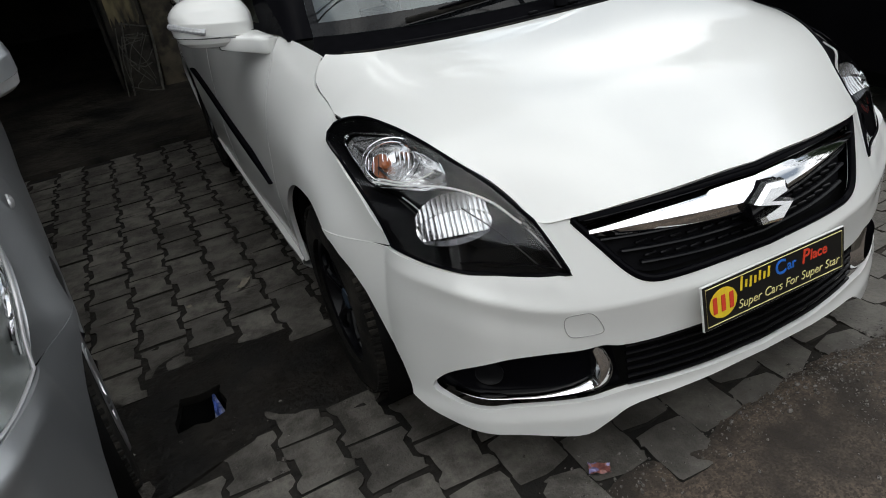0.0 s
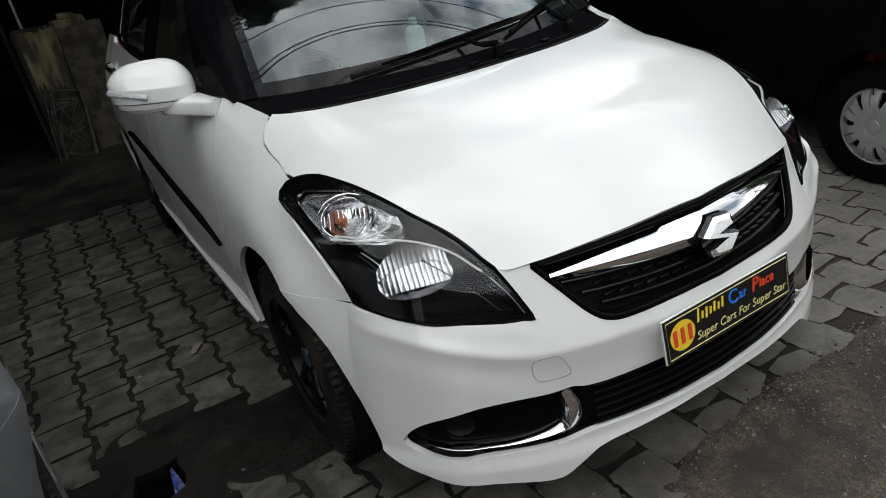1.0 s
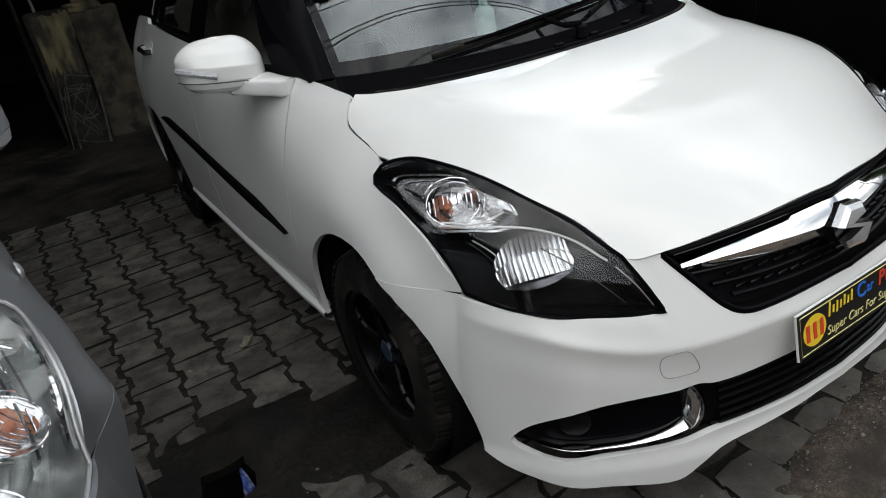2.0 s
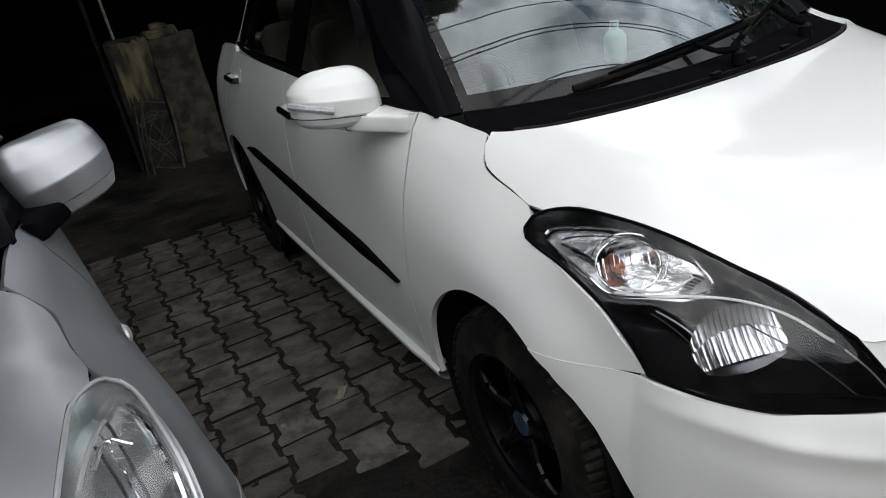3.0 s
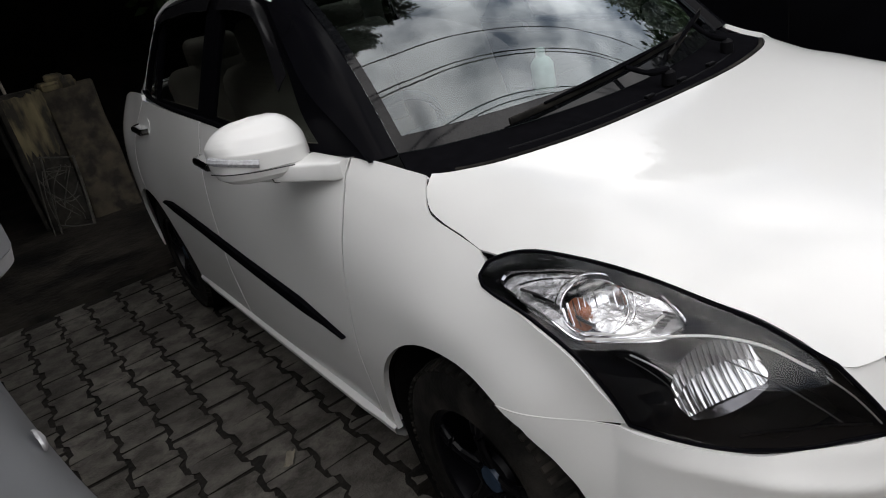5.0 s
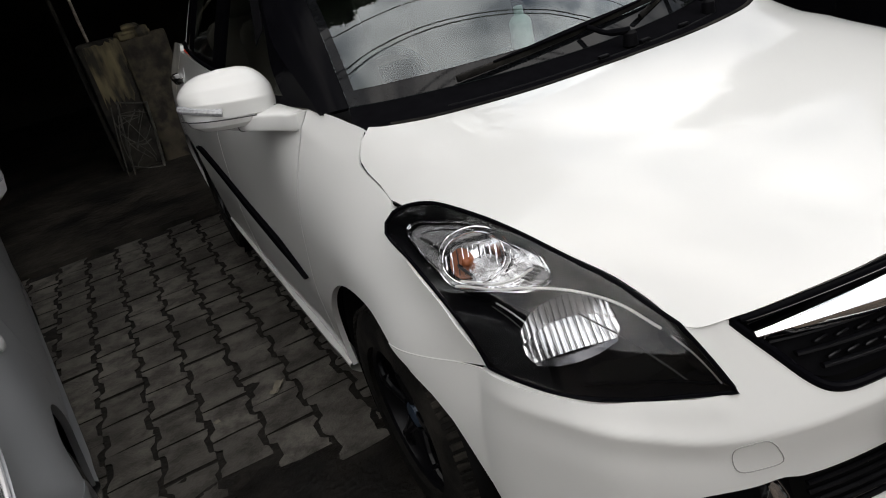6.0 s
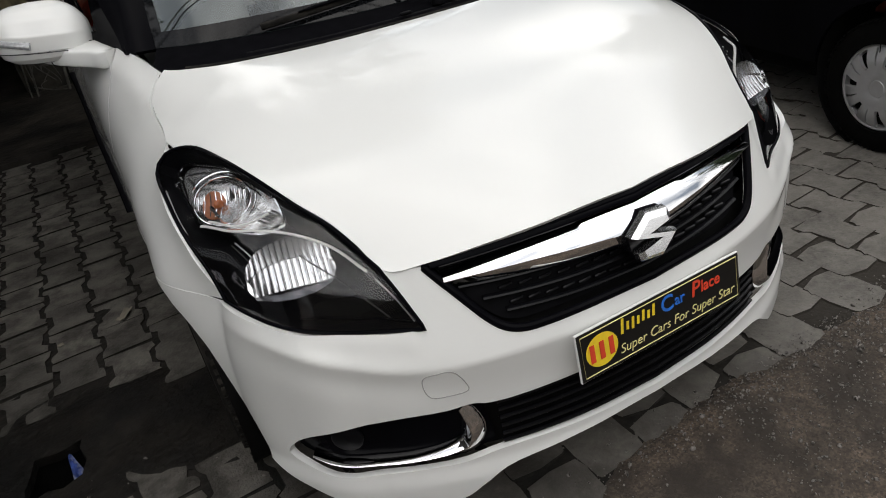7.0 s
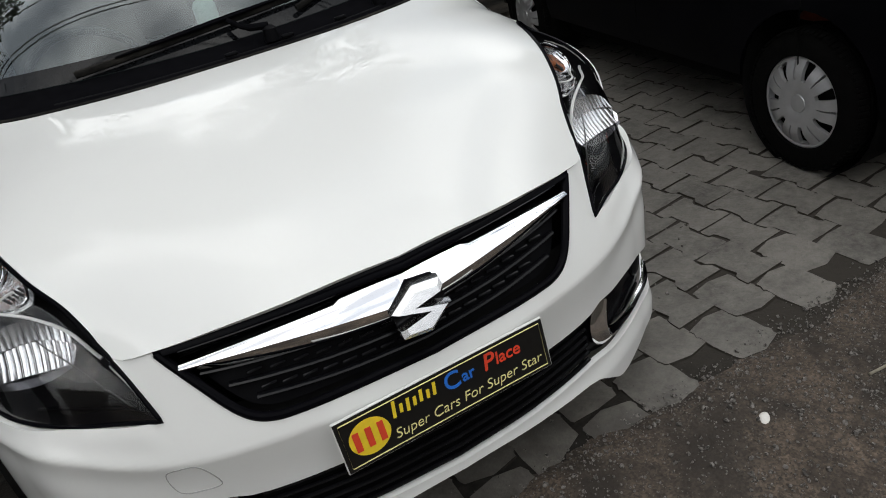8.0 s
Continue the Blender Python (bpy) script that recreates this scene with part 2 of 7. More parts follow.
PACKET = material("blue_plastic_wrapper", (0.05, 0.09, 0.33), rough=0.4, noise_amt=0.6, noise_scale=60.0, stain=(0.36, 0.38, 0.50), stain_scale=40.0, stain_at=(0.52, 0.66))
WRAPPER = material("printed_foil_wrapper", (0.20, 0.075, 0.065), rough=0.35, noise_amt=0.6, noise_scale=90.0, stain=(0.20, 0.18, 0.35), stain_scale=40.0, stain_at=(0.5, 0.55))
TEAL = material("teal_plastic_scrap", (0.10, 0.30, 0.26), rough=0.4, noise_amt=0.4, noise_scale=60.0)
TARPBLUE = material("blue_plastic_drum", (0.015, 0.06, 0.20), rough=0.4, noise_amt=0.2, noise_scale=8.0)
TARPGREEN = material("green_plastic_crate", (0.05, 0.22, 0.08), rough=0.4, noise_amt=0.2, noise_scale=8.0)
REDSEAT = material("red_seat_cover", (0.20, 0.03, 0.015), rough=0.8, noise_amt=0.2, noise_scale=20.0)
PAPER = material("pale_green_sticker", (0.72, 0.84, 0.78), rough=0.7, noise_amt=0.08, noise_scale=60.0)
HUBBLUE = material("dull_blue_hub_cap", (0.022, 0.040, 0.070), rough=0.5, noise_amt=0.3, noise_scale=60.0)


# soil trodden over the stones from their joints, more round the muddy drain; its x ramp also paints in the left side's
# shade
_n, _l = PAVER.node_tree.nodes, PAVER.node_tree.links
_p = _n["Principled BSDF"]
_from = _p.inputs["Base Color"].links[0].from_socket
_geo, _tex, _map, _mix = _n.new("ShaderNodeNewGeometry"), _n.new("ShaderNodeTexNoise"), _n.new("ShaderNodeMapRange"), _n.new("ShaderNodeMix")
_tex.inputs["Scale"].default_value, _tex.inputs["Detail"].default_value, _tex.inputs["Roughness"].default_value = 9.0, 9.0, 0.65
_map.inputs["From Min"].default_value, _map.inputs["From Max"].default_value = 0.42, 0.60
_map.inputs["To Max"].default_value = 0.6
_mix.data_type = "RGBA"
_mix.inputs[7].default_value = (0.022, 0.019, 0.015, 1)
_l.new(_geo.outputs["Position"], _tex.inputs["Vector"])
_l.new(_tex.outputs["Fac"], _map.inputs["Value"])
_sep, _side, _mul = _n.new("ShaderNodeSeparateXYZ"), _n.new("ShaderNodeMapRange"), _n.new("ShaderNodeMath")
_side.inputs["From Min"].default_value, _side.inputs["From Max"].default_value = -0.9, 0.9
_side.inputs["To Min"].default_value, _side.inputs["To Max"].default_value = 1.4, 0.30
_mul.operation, _mul.use_clamp = "MULTIPLY", True
_l.new(_geo.outputs["Position"], _sep.inputs["Vector"])
_l.new(_sep.outputs["X"], _side.inputs["Value"])
_l.new(_map.outputs["Result"], _mul.inputs[0])
_l.new(_side.outputs["Result"], _mul.inputs[1])
_l.new(_mul.outputs["Value"], _mix.inputs[0])
# dry grit dusted over the stones on the side away from the drain
_dust, _dn, _dr, _dm = _n.new("ShaderNodeMix"), _n.new("ShaderNodeTexNoise"), _n.new("ShaderNodeMapRange"), _n.new("ShaderNodeMath")
_dust.data_type = "RGBA"
_dust.inputs[7].default_value = (0.235, 0.222, 0.200, 1)
_dn.inputs["Scale"].default_value, _dn.inputs["Detail"].default_value, _dn.inputs["Roughness"].default_value = 26.0, 10.0, 0.75
_dr.inputs["From Min"].default_value, _dr.inputs["From Max"].default_value = 0.36, 0.66
_ds = _n.new("ShaderNodeMapRange")
_ds.inputs["From Min"].default_value, _ds.inputs["From Max"].default_value = 0.2, 1.0
_ds.inputs["To Max"].default_value = 0.6
_dm.operation, _dm.use_clamp = "MULTIPLY", True
_l.new(_geo.outputs["Position"], _dn.inputs["Vector"])
_l.new(_dn.outputs["Fac"], _dr.inputs["Value"])
_l.new(_sep.outputs["X"], _ds.inputs["Value"])
_l.new(_dr.outputs["Result"], _dm.inputs[0])
_l.new(_ds.outputs["Result"], _dm.inputs[1])
_l.new(_dm.outputs["Value"], _dust.inputs[0])
_l.new(_from, _dust.inputs[6])
_l.new(_dust.outputs[2], _mix.inputs[6])
_l.new(_mix.outputs[2], _p.inputs["Base Color"])

# the joints lie dry and dusty on the side away from the drain
_n, _l = JOINT.node_tree.nodes, JOINT.node_tree.links
_p = _n["Principled BSDF"]
_from = _p.inputs["Base Color"].links[0].from_socket
_geo, _sep, _map, _mix = _n.new("ShaderNodeNewGeometry"), _n.new("ShaderNodeSeparateXYZ"), _n.new("ShaderNodeMapRange"), _n.new("ShaderNodeMix")
_map.inputs["From Min"].default_value, _map.inputs["From Max"].default_value = 0.2, 1.0
_map.inputs["To Max"].default_value = 0.8
_mix.data_type = "RGBA"
_mix.inputs[7].default_value = (0.038, 0.033, 0.027, 1)
_l.new(_geo.outputs["Position"], _sep.inputs["Vector"])
_l.new(_sep.outputs["X"], _map.inputs["Value"])
_l.new(_map.outputs["Result"], _mix.inputs[0])
_l.new(_from, _mix.inputs[6])
_l.new(_mix.outputs[2], _p.inputs["Base Color"])

# rain streaks run down the limewash
_n, _l = OCHRE.node_tree.nodes, OCHRE.node_tree.links
for _tex in [q for q in _n if q.bl_idname == "ShaderNodeTexNoise"]:
    _link = _tex.inputs["Vector"].links[0]
    _from, _down = _link.from_socket, _n.new("ShaderNodeMapping")
    _down.inputs["Scale"].default_value = (1.0, 1.0, 0.28)
    _l.remove(_link)
    _l.new(_from, _down.inputs["Vector"])
    _l.new(_down.outputs["Vector"], _tex.inputs["Vector"])

# grit in the road soil: grains of many tones, and wet darker hollows
_n, _l = SOIL.node_tree.nodes, SOIL.node_tree.links
_p = _n["Principled BSDF"]
_from = _p.inputs["Base Color"].links[0].from_socket
_geo, _cell, _tone, _mul = _n.new("ShaderNodeNewGeometry"), _n.new("ShaderNodeTexVoronoi"), _n.new("ShaderNodeMapRange"), _n.new("ShaderNodeVectorMath")
_cell.inputs["Scale"].default_value = 210.0
_sep = _n.new("ShaderNodeSeparateColor")
_tone.inputs["To Min"].default_value, _tone.inputs["To Max"].default_value = 0.45, 1.55
_mul.operation = "SCALE"
_l.new(_geo.outputs["Position"], _cell.inputs["Vector"])
_l.new(_cell.outputs["Color"], _sep.inputs["Color"])
_l.new(_sep.outputs["Red"], _tone.inputs["Value"])
_l.new(_from, _mul.inputs[0])
_l.new(_tone.outputs["Result"], _mul.inputs["Scale"])
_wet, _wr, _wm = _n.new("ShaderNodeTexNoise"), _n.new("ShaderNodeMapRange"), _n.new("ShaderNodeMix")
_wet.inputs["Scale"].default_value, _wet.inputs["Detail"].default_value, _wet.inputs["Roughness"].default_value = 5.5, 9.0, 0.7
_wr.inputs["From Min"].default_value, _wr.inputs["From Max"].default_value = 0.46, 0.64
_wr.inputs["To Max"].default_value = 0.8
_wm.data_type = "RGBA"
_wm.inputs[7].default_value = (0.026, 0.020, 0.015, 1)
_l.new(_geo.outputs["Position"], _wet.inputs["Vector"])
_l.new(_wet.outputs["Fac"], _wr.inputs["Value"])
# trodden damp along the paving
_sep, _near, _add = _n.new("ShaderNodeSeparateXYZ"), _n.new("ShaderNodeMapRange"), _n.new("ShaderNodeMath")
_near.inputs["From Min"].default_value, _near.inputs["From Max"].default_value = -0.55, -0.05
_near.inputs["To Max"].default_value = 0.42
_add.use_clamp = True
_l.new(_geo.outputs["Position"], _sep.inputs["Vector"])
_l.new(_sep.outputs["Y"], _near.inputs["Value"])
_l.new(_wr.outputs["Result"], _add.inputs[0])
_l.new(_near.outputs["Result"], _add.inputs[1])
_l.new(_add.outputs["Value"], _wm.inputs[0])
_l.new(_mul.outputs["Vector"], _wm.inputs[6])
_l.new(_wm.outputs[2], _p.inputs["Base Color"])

# loose stones differ from one another
_n, _l = GRAVEL.node_tree.nodes, GRAVEL.node_tree.links
_geo, _ramp = _n.new("ShaderNodeNewGeometry"), _n.new("ShaderNodeValToRGB")
_ramp.color_ramp.elements[0].color, _ramp.color_ramp.elements[1].color = (0.022, 0.019, 0.016, 1), (0.20, 0.185, 0.17, 1)
_ramp.color_ramp.elements[1].position = 0.9
_l.new(_geo.outputs["Random Per Island"], _ramp.inputs["Fac"])
_l.new(_ramp.outputs["Color"], _n["Principled BSDF"].inputs["Base Color"])

# ---------------------------------------------------------------- mesh helpers
from mathutils.geometry import delaunay_2d_cdt


def part(name, geo, mat, parent=None, label="", angle=32):
    """Links (verts, faces) as ONE mesh object, under a thing or a part where one is given."""
    verts, faces = geo
    me = bpy.data.meshes.new(name)
    me.from_pydata([tuple(v) for v in verts], [], faces)
    me.validate()
    me.polygons.foreach_set("use_smooth", [True] * len(me.polygons))
    me.set_sharp_from_angle(angle=radians(angle))
    me.materials.append(mat)
    me.update()
    ob = new(name, me)
    if parent:
        ob.parent = parent
    if label:
        ob["label"] = label
    return ob


def thing(name, label, category, m=None, group="", kind=""):
    ob = new(name)
    ob.empty_display_size = 0.2
    if m is not None:
        ob.matrix_world = m
    return tagged(ob, label, category, group, kind)


def join(*geos):
    verts, faces = [], []
    for v, f in geos:
        k = len(verts)
        verts += list(v)
        faces += [tuple(i + k for i in q) for q in f]
    return verts, faces


def moved(geo, m):
    return [m @ Vector(v) for v in geo[0]], geo[1]


def mirrored(geo):
    return [Vector((-v[0], v[1], v[2])) for v in geo[0]], [tuple(reversed(f)) for f in geo[1]]


def facing(geo, inside):
    """Turns all faces so that they look away from a point inside."""
    verts, faces = [Vector(v) for v in geo[0]], geo[1]
    inside, total = Vector(inside), 0.0
    for f in faces:
        a, b, c = verts[f[0]], verts[f[1]], verts[f[2]]
        total += (b - a).cross(c - a).dot(a - inside)
    return (verts, faces) if total > 0 else (verts, [tuple(reversed(f)) for f in faces])


def spline(xs, ys):
    """A smooth function through the knots."""
    n = len(xs)
    d = [(ys[i + 1] - ys[i]) / (xs[i + 1] - xs[i]) for i in range(n - 1)]
    m = [d[0]] + [(d[i - 1] * (xs[i + 1] - xs[i]) + d[i] * (xs[i] - xs[i - 1])) / (xs[i + 1] - xs[i - 1]) for i in range(1, n - 1)] + [d[-1]]

    def value(x):
        if x <= xs[0]:
            return ys[0] + m[0] * (x - xs[0])
        if x >= xs[-1]:
            return ys[-1] + m[-1] * (x - xs[-1])
        i = max(k for k in range(n - 1) if xs[k] <= x)
        h = xs[i + 1] - xs[i]
        t = (x - xs[i]) / h
        return (2 * t**3 - 3 * t**2 + 1) * ys[i] + (t**3 - 2 * t**2 + t) * h * m[i] + (3 * t**2 - 2 * t**3) * ys[i + 1] + (t**3 - t**2) * h * m[i + 1]
    return value


def net(rows, cols, table):
    """A smooth function of two variables through a table of values."""
    lines = [spline(cols, r) for r in table]

    def value(a, b):
        return spline(rows, [f(b) for f in lines])(a)
    return value


def curve(pts, n=8, closed=False):
    """A smooth line through points of any dimension, n steps a piece."""
    pts = [Vector(p) for p in pts]
    if closed:
        pts = [pts[-1]] + pts + pts[:2]
    else:
        pts = [pts[0] * 2 - pts[1]] + pts + [pts[-1] * 2 - pts[-2]]
    out = []
    for i in range(1, len(pts) - 2):
        p0, p1, p2, p3 = pts[i - 1:i + 3]
        d0, d1, d2 = (max(1e-6, (q - p).length) ** 0.5 for p, q in ((p0, p1), (p1, p2), (p2, p3)))
        m1 = ((p1 - p0) / d0 - (p2 - p0) / (d0 + d1) + (p2 - p1) / d1) * d1
        m2 = ((p2 - p1) / d1 - (p3 - p1) / (d1 + d2) + (p3 - p2) / d2) * d1
        for k in range(n):
            t = k / n
            out.append((2 * t**3 - 3 * t**2 + 1) * p1 + (t**3 - 2 * t**2 + t) * m1 + (3 * t**2 - 2 * t**3) * p2 + (t**3 - t**2) * m2)
    return out if closed else out + [pts[-2]]


def along(pts, k):
    """k points at even steps along a line."""
    pts = [Vector(p) for p in pts]
    run = [0.0]
    for a, b in zip(pts, pts[1:]):
        run.append(run[-1] + (b - a).length)
    out, j = [], 0
    for i in range(k):
        d = run[-1] * i / (k - 1)
        while j < len(pts) - 2 and run[j + 1] < d:
            j += 1
        span = max(1e-9, run[j + 1] - run[j])
        out.append(pts[j].lerp(pts[j + 1], min(1, (d - run[j]) / span)))
    return out


def dense(loop, step):
    out = []
    for a, b in zip(loop, list(loop[1:]) + [loop[0]]):
        a, b = Vector(a), Vector(b)
        k = max(1, int((b - a).length / step))
        out += [a.lerp(b, i / k) for i in range(k)]
    return out


def within(poly, pts):
    """For each point, whether it lies inside the polygon (numpy)."""
    p, q = np.array(poly), np.array(pts)
    a, b = p, np.roll(p, -1, axis=0)
    inside = np.zeros(len(q), bool)
    for (x1, y1), (x2, y2) in zip(a, b):
        if y1 == y2:
            continue
        cross = (q[:, 1] > y1) != (q[:, 1] > y2)
        inside ^= cross & (q[:, 0] < (x2 - x1) * (q[:, 1] - y1) / (y2 - y1) + x1)
    return inside


def clear_of(loops, pts, gap):
    p, keep = np.array(pts), np.ones(len(pts), bool)
    for loop in loops:
        for v in np.array(loop):
            keep &= ((p - v) ** 2).sum(1) > gap * gap
    return p[keep]


def sheet(fn, outline, holes=(), step=0.03, depth=0.014, inside=(0, 2, 0.5)):
    """A panel cut out of the surface fn(a, b), with holes and edges turned in by depth."""
    loops = [dense([Vector(p).to_2d() for p in outline], step * 0.8)] + [dense([Vector(p).to_2d() for p in h], step * 0.8) for h in holes]
    lo, hi = np.array(loops[0]).min(0), np.array(loops[0]).max(0)
    rows = []
    for j, b in enumerate(np.arange(lo[1], hi[1], step * 0.866)):
        rows += [(a + (j % 2) * step / 2, b) for a in np.arange(lo[0], hi[0], step)]
    rows = np.array(rows) if rows else np.zeros((0, 2))
    if len(rows):
        ok = within(loops[0], rows)
        for h in loops[1:]:
            ok &= ~within(h, rows)
        rows = clear_of(loops, rows[ok], step * 0.55)
    pts, edges = [], []
    for loop in loops:
        k = len(pts)
        pts += [tuple(p) for p in loop]
        edges += [(k + i, k + (i + 1) % len(loop)) for i in range(len(loop))]
    pts += [tuple(r) for r in rows]
    v2, e2, f2, *_ = delaunay_2d_cdt([Vector(p) for p in pts], edges, [], 0, 1e-6)
    mid = np.array([sum((np.array(v2[i]) for i in f), np.zeros(2)) / len(f) for f in f2])
    ok = within(loops[0], mid)
    for h in loops[1:]:
        ok &= ~within(h, mid)
    faces = [tuple(f) for f, good in zip(f2, ok) if good]
    geo = facing(([Vector(fn(*v)) for v in v2], faces), inside)
    if not depth:
        return geo
    return skirted(geo, depth)


def skirted(geo, depth):
    """Turns the open edges of a surface inwards by depth."""
    verts, faces = geo
    normals = [Vector() for _ in verts]
    count = {}
    for f in faces:
        nrm = (verts[f[1]] - verts[f[0]]).cross(verts[f[2]] - verts[f[0]])
        for i in f:
            normals[i] += nrm
        for a, b in zip(f, f[1:] + f[:1]):
            count[(a, b)] = True
    rim = [e for e in count if (e[1], e[0]) not in count]
    low, extra = {}, []
    for a, b in rim:
        for i in (a, b):
            if i not in low:
                low[i] = len(verts) + len(extra)
                extra.append(verts[i] - normals[i].normalized() * depth)
    return list(verts) + extra, list(faces) + [(b, a, low[a], low[b]) for a, b in rim]


def grid(rows, closed=False):
    k = len(rows[0])
    verts = [Vector(p) for r in rows for p in r]
    faces = []
    for i in range(len(rows) - 1):
        for j in range(k if closed else k - 1):
            a, b = i * k + j, i * k + (j + 1) % k
            faces.append((a, b, b + k, a + k))
    return verts, faces


def loft(lines, k=20, n=4, depth=0.0, inside=(0, 2, 0.5)):
    """A surface across several lines."""
    ls = [along(x, k) for x in lines]
    cols = [curve([x[i] for x in ls], n) for i in range(k)]
    geo = facing(grid(cols), inside)
    return skirted(geo, depth) if depth else geo


def coons(top, bottom, left, right, bulge=0.0, out=(0, -1, 0)):
    """A surface between four lines: s runs along top and bottom, t from top to bottom."""
    k = 60
    T, B, L, R = (along(x, k + 1) for x in (top, bottom, left, right))
    out = Vector(out).normalized()

    def pick(x, t):
        t = min(1, max(0, t)) * k
        i = min(k - 1, int(t))
        return x[i].lerp(x[i + 1], t - i)

    def at(s, t):
        p = pick(T, s) * (1 - t) + pick(B, s) * t + pick(L, t) * (1 - s) + pick(R, t) * s
        p = p - (T[0] * (1 - s) * (1 - t) + T[k] * s * (1 - t) + B[0] * (1 - s) * t + B[k] * s * t)
        return p + out * (bulge * 16 * s * (1 - s) * t * (1 - t))
    return at


def tube(pts, radius, sides=8, closed=False, flat=1.0, up=(0, 0, 1)):
    """A round bar along a line; flat squeezes it, a list of radii tapers it."""
    pts = [Vector(p) for p in pts]
    rows = []
    n = len(pts)
    for i, p in enumerate(pts):
        a, b = pts[i - 1] if i or closed else p, pts[(i + 1) % n] if i < n - 1 or closed else p
        t = (b - a).normalized()
        s = t.cross(Vector(up))
        s = s.normalized() if s.length > 1e-4 else t.orthogonal().normalized()
        w = s.cross(t).normalized()
        r = radius[i] if isinstance(radius, (list, tuple)) else radius
        rows.append([p + s * (r * math.cos(q)) + w * (r * flat * math.sin(q)) for q in (2 * math.pi * j / sides for j in range(sides))])
    if closed:
        rows.append(rows[0])
    v, f = grid(rows, True)
    if not closed:
        f = f + [tuple(reversed(range(sides))), tuple(range(len(v) - sides, len(v)))]
    return v, [tuple(reversed(q)) for q in f]


def lathe(profile, n=48, axis="x"):
    """A body turned from (along, radius) pairs round the x axis."""
    rows = [[Vector((h, r * math.cos(a), r * math.sin(a))) for a in (2 * math.pi * j / n for j in range(n))] for h, r in profile]
    v, f = grid(rows, True)
    return v, f


def rbox(size, bevel=0.01, segments=2, m=None):
    bm = bmesh.new()
    bmesh.ops.create_cube(bm, size=1.0)
    bmesh.ops.scale(bm, vec=Vector(size), verts=bm.verts)
    if bevel:
        bmesh.ops.bevel(bm, geom=bm.edges[:], offset=bevel, segments=segments, profile=0.5, affect="EDGES")
    geo = ([v.co.copy() for v in bm.verts], [tuple(v.index for v in f.verts) for f in bm.faces])
    bm.free()
    return moved(geo, m) if m is not None else geo


def prism(outline, fn, lift):
    """A flat plate with an outline in 2D, laid by fn(a, b) and thickened along lift."""
    top = [Vector(fn(*p)) for p in outline]
    low = [p - Vector(lift) for p in top]
    k = len(top)
    faces = [tuple(range(k)), tuple(reversed(range(k, 2 * k)))] + [((i + 1) % k, i, i + k, (i + 1) % k + k) for i in range(k)]
    return facing((top + low, faces), sum(top + low, Vector()) / (2 * k))


def smooth01(x):
    x = min(1.0, max(0.0, x))
    return x * x * (3 - 2 * x)


def seg_interp(pairs):
    xs, ys = [p[0] for p in pairs], [p[1] for p in pairs]
    return lambda x: float(np.interp(x, xs, ys))

# ---------------------------------------------------------------- the shape of the parked saloons (right half; u is the distance from the middle)
AXLE_F, AXLE_R, HUB, ARCH = 0.83, 3.27, 0.295, 0.368
FLANK = net((0.45, 0.60, 0.80, 1.03, 1.28, 2.0, 2.8, 3.3, 3.65, 3.92), (0.20, 0.40, 0.52, 0.62, 0.74, 0.82, 0.89, 0.97, 1.08), (
    (0.790, 0.795, 0.785, 0.764, 0.775, 0.785, 0.76, 0.70, 0.60),
    (0.830, 0.845, 0.850, 0.848, 0.803, 0.775, 0.72, 0.66, 0.55),
    (0.835, 0.850, 0.858, 0.856, 0.830, 0.768, 0.69, 0.61, 0.50),
    (0.835, 0.848, 0.856, 0.852, 0.832, 0.795, 0.742, 0.655, 0.52),
    (0.825, 0.845, 0.853, 0.848, 0.836, 0.820, 0.795, 0.752, 0.70),
    (0.830, 0.850, 0.857, 0.853, 0.847, 0.838, 0.825, 0.802, 0.76),
    (0.830, 0.850, 0.858, 0.856, 0.850, 0.842, 0.828, 0.805, 0.77),
    (0.840, 0.860, 0.868, 0.866, 0.858, 0.845, 0.830, 0.800, 0.755),
    (0.820, 0.835, 0.840, 0.840, 0.835, 0.825, 0.810, 0.780, 0.72),
    (0.700, 0.730, 0.740, 0.745, 0.745, 0.735, 0.720, 0.690, 0.62)))
CREST = spline((0.05, 0.20, 0.40, 0.60, 0.80, 1.00), (0.690, 0.768, 0.848, 0.902, 0.936, 0.962))
FALL = spline((0.05, 0.224, 0.39, 0.49, 0.60, 0.75, 1.05), (0.45, 0.307, 0.153, 0.105, 0.095, 0.100, 0.100))
ROLL = spline((0.05, 0.224, 0.39, 0.60, 0.75, 0.87, 0.94, 0.985, 1.05), (2.6, 3.0, 4.0, 5.2, 6.2, 7.0, 9.0, 11.5, 15.5))


NOSE = spline((0, 0.2, 0.4, 0.5, 0.6, 0.7, 0.74, 0.77, 0.80, 0.83, 0.85), (0.02, 0.034, 0.08, 0.12, 0.175, 0.255, 0.325, 0.40, 0.48, 0.57, 0.66))
LEDGE = spline((0, 0.40, 0.48, 0.54, 0.63, 0.70, 0.76, 0.86), (0.50, 0.50, 0.502, 0.511, 0.540, 0.566, 0.582, 0.592))
ROOF_TOP = spline((1.60, 1.8, 2.1, 2.5, 2.9, 3.15), (1.425, 1.468, 1.502, 1.518, 1.50, 1.455))
FRAME_TOP = spline((1.72, 1.9, 2.1, 2.5, 2.9, 3.12, 3.3), (1.375, 1.408, 1.430, 1.445, 1.428, 1.375, 1.27))
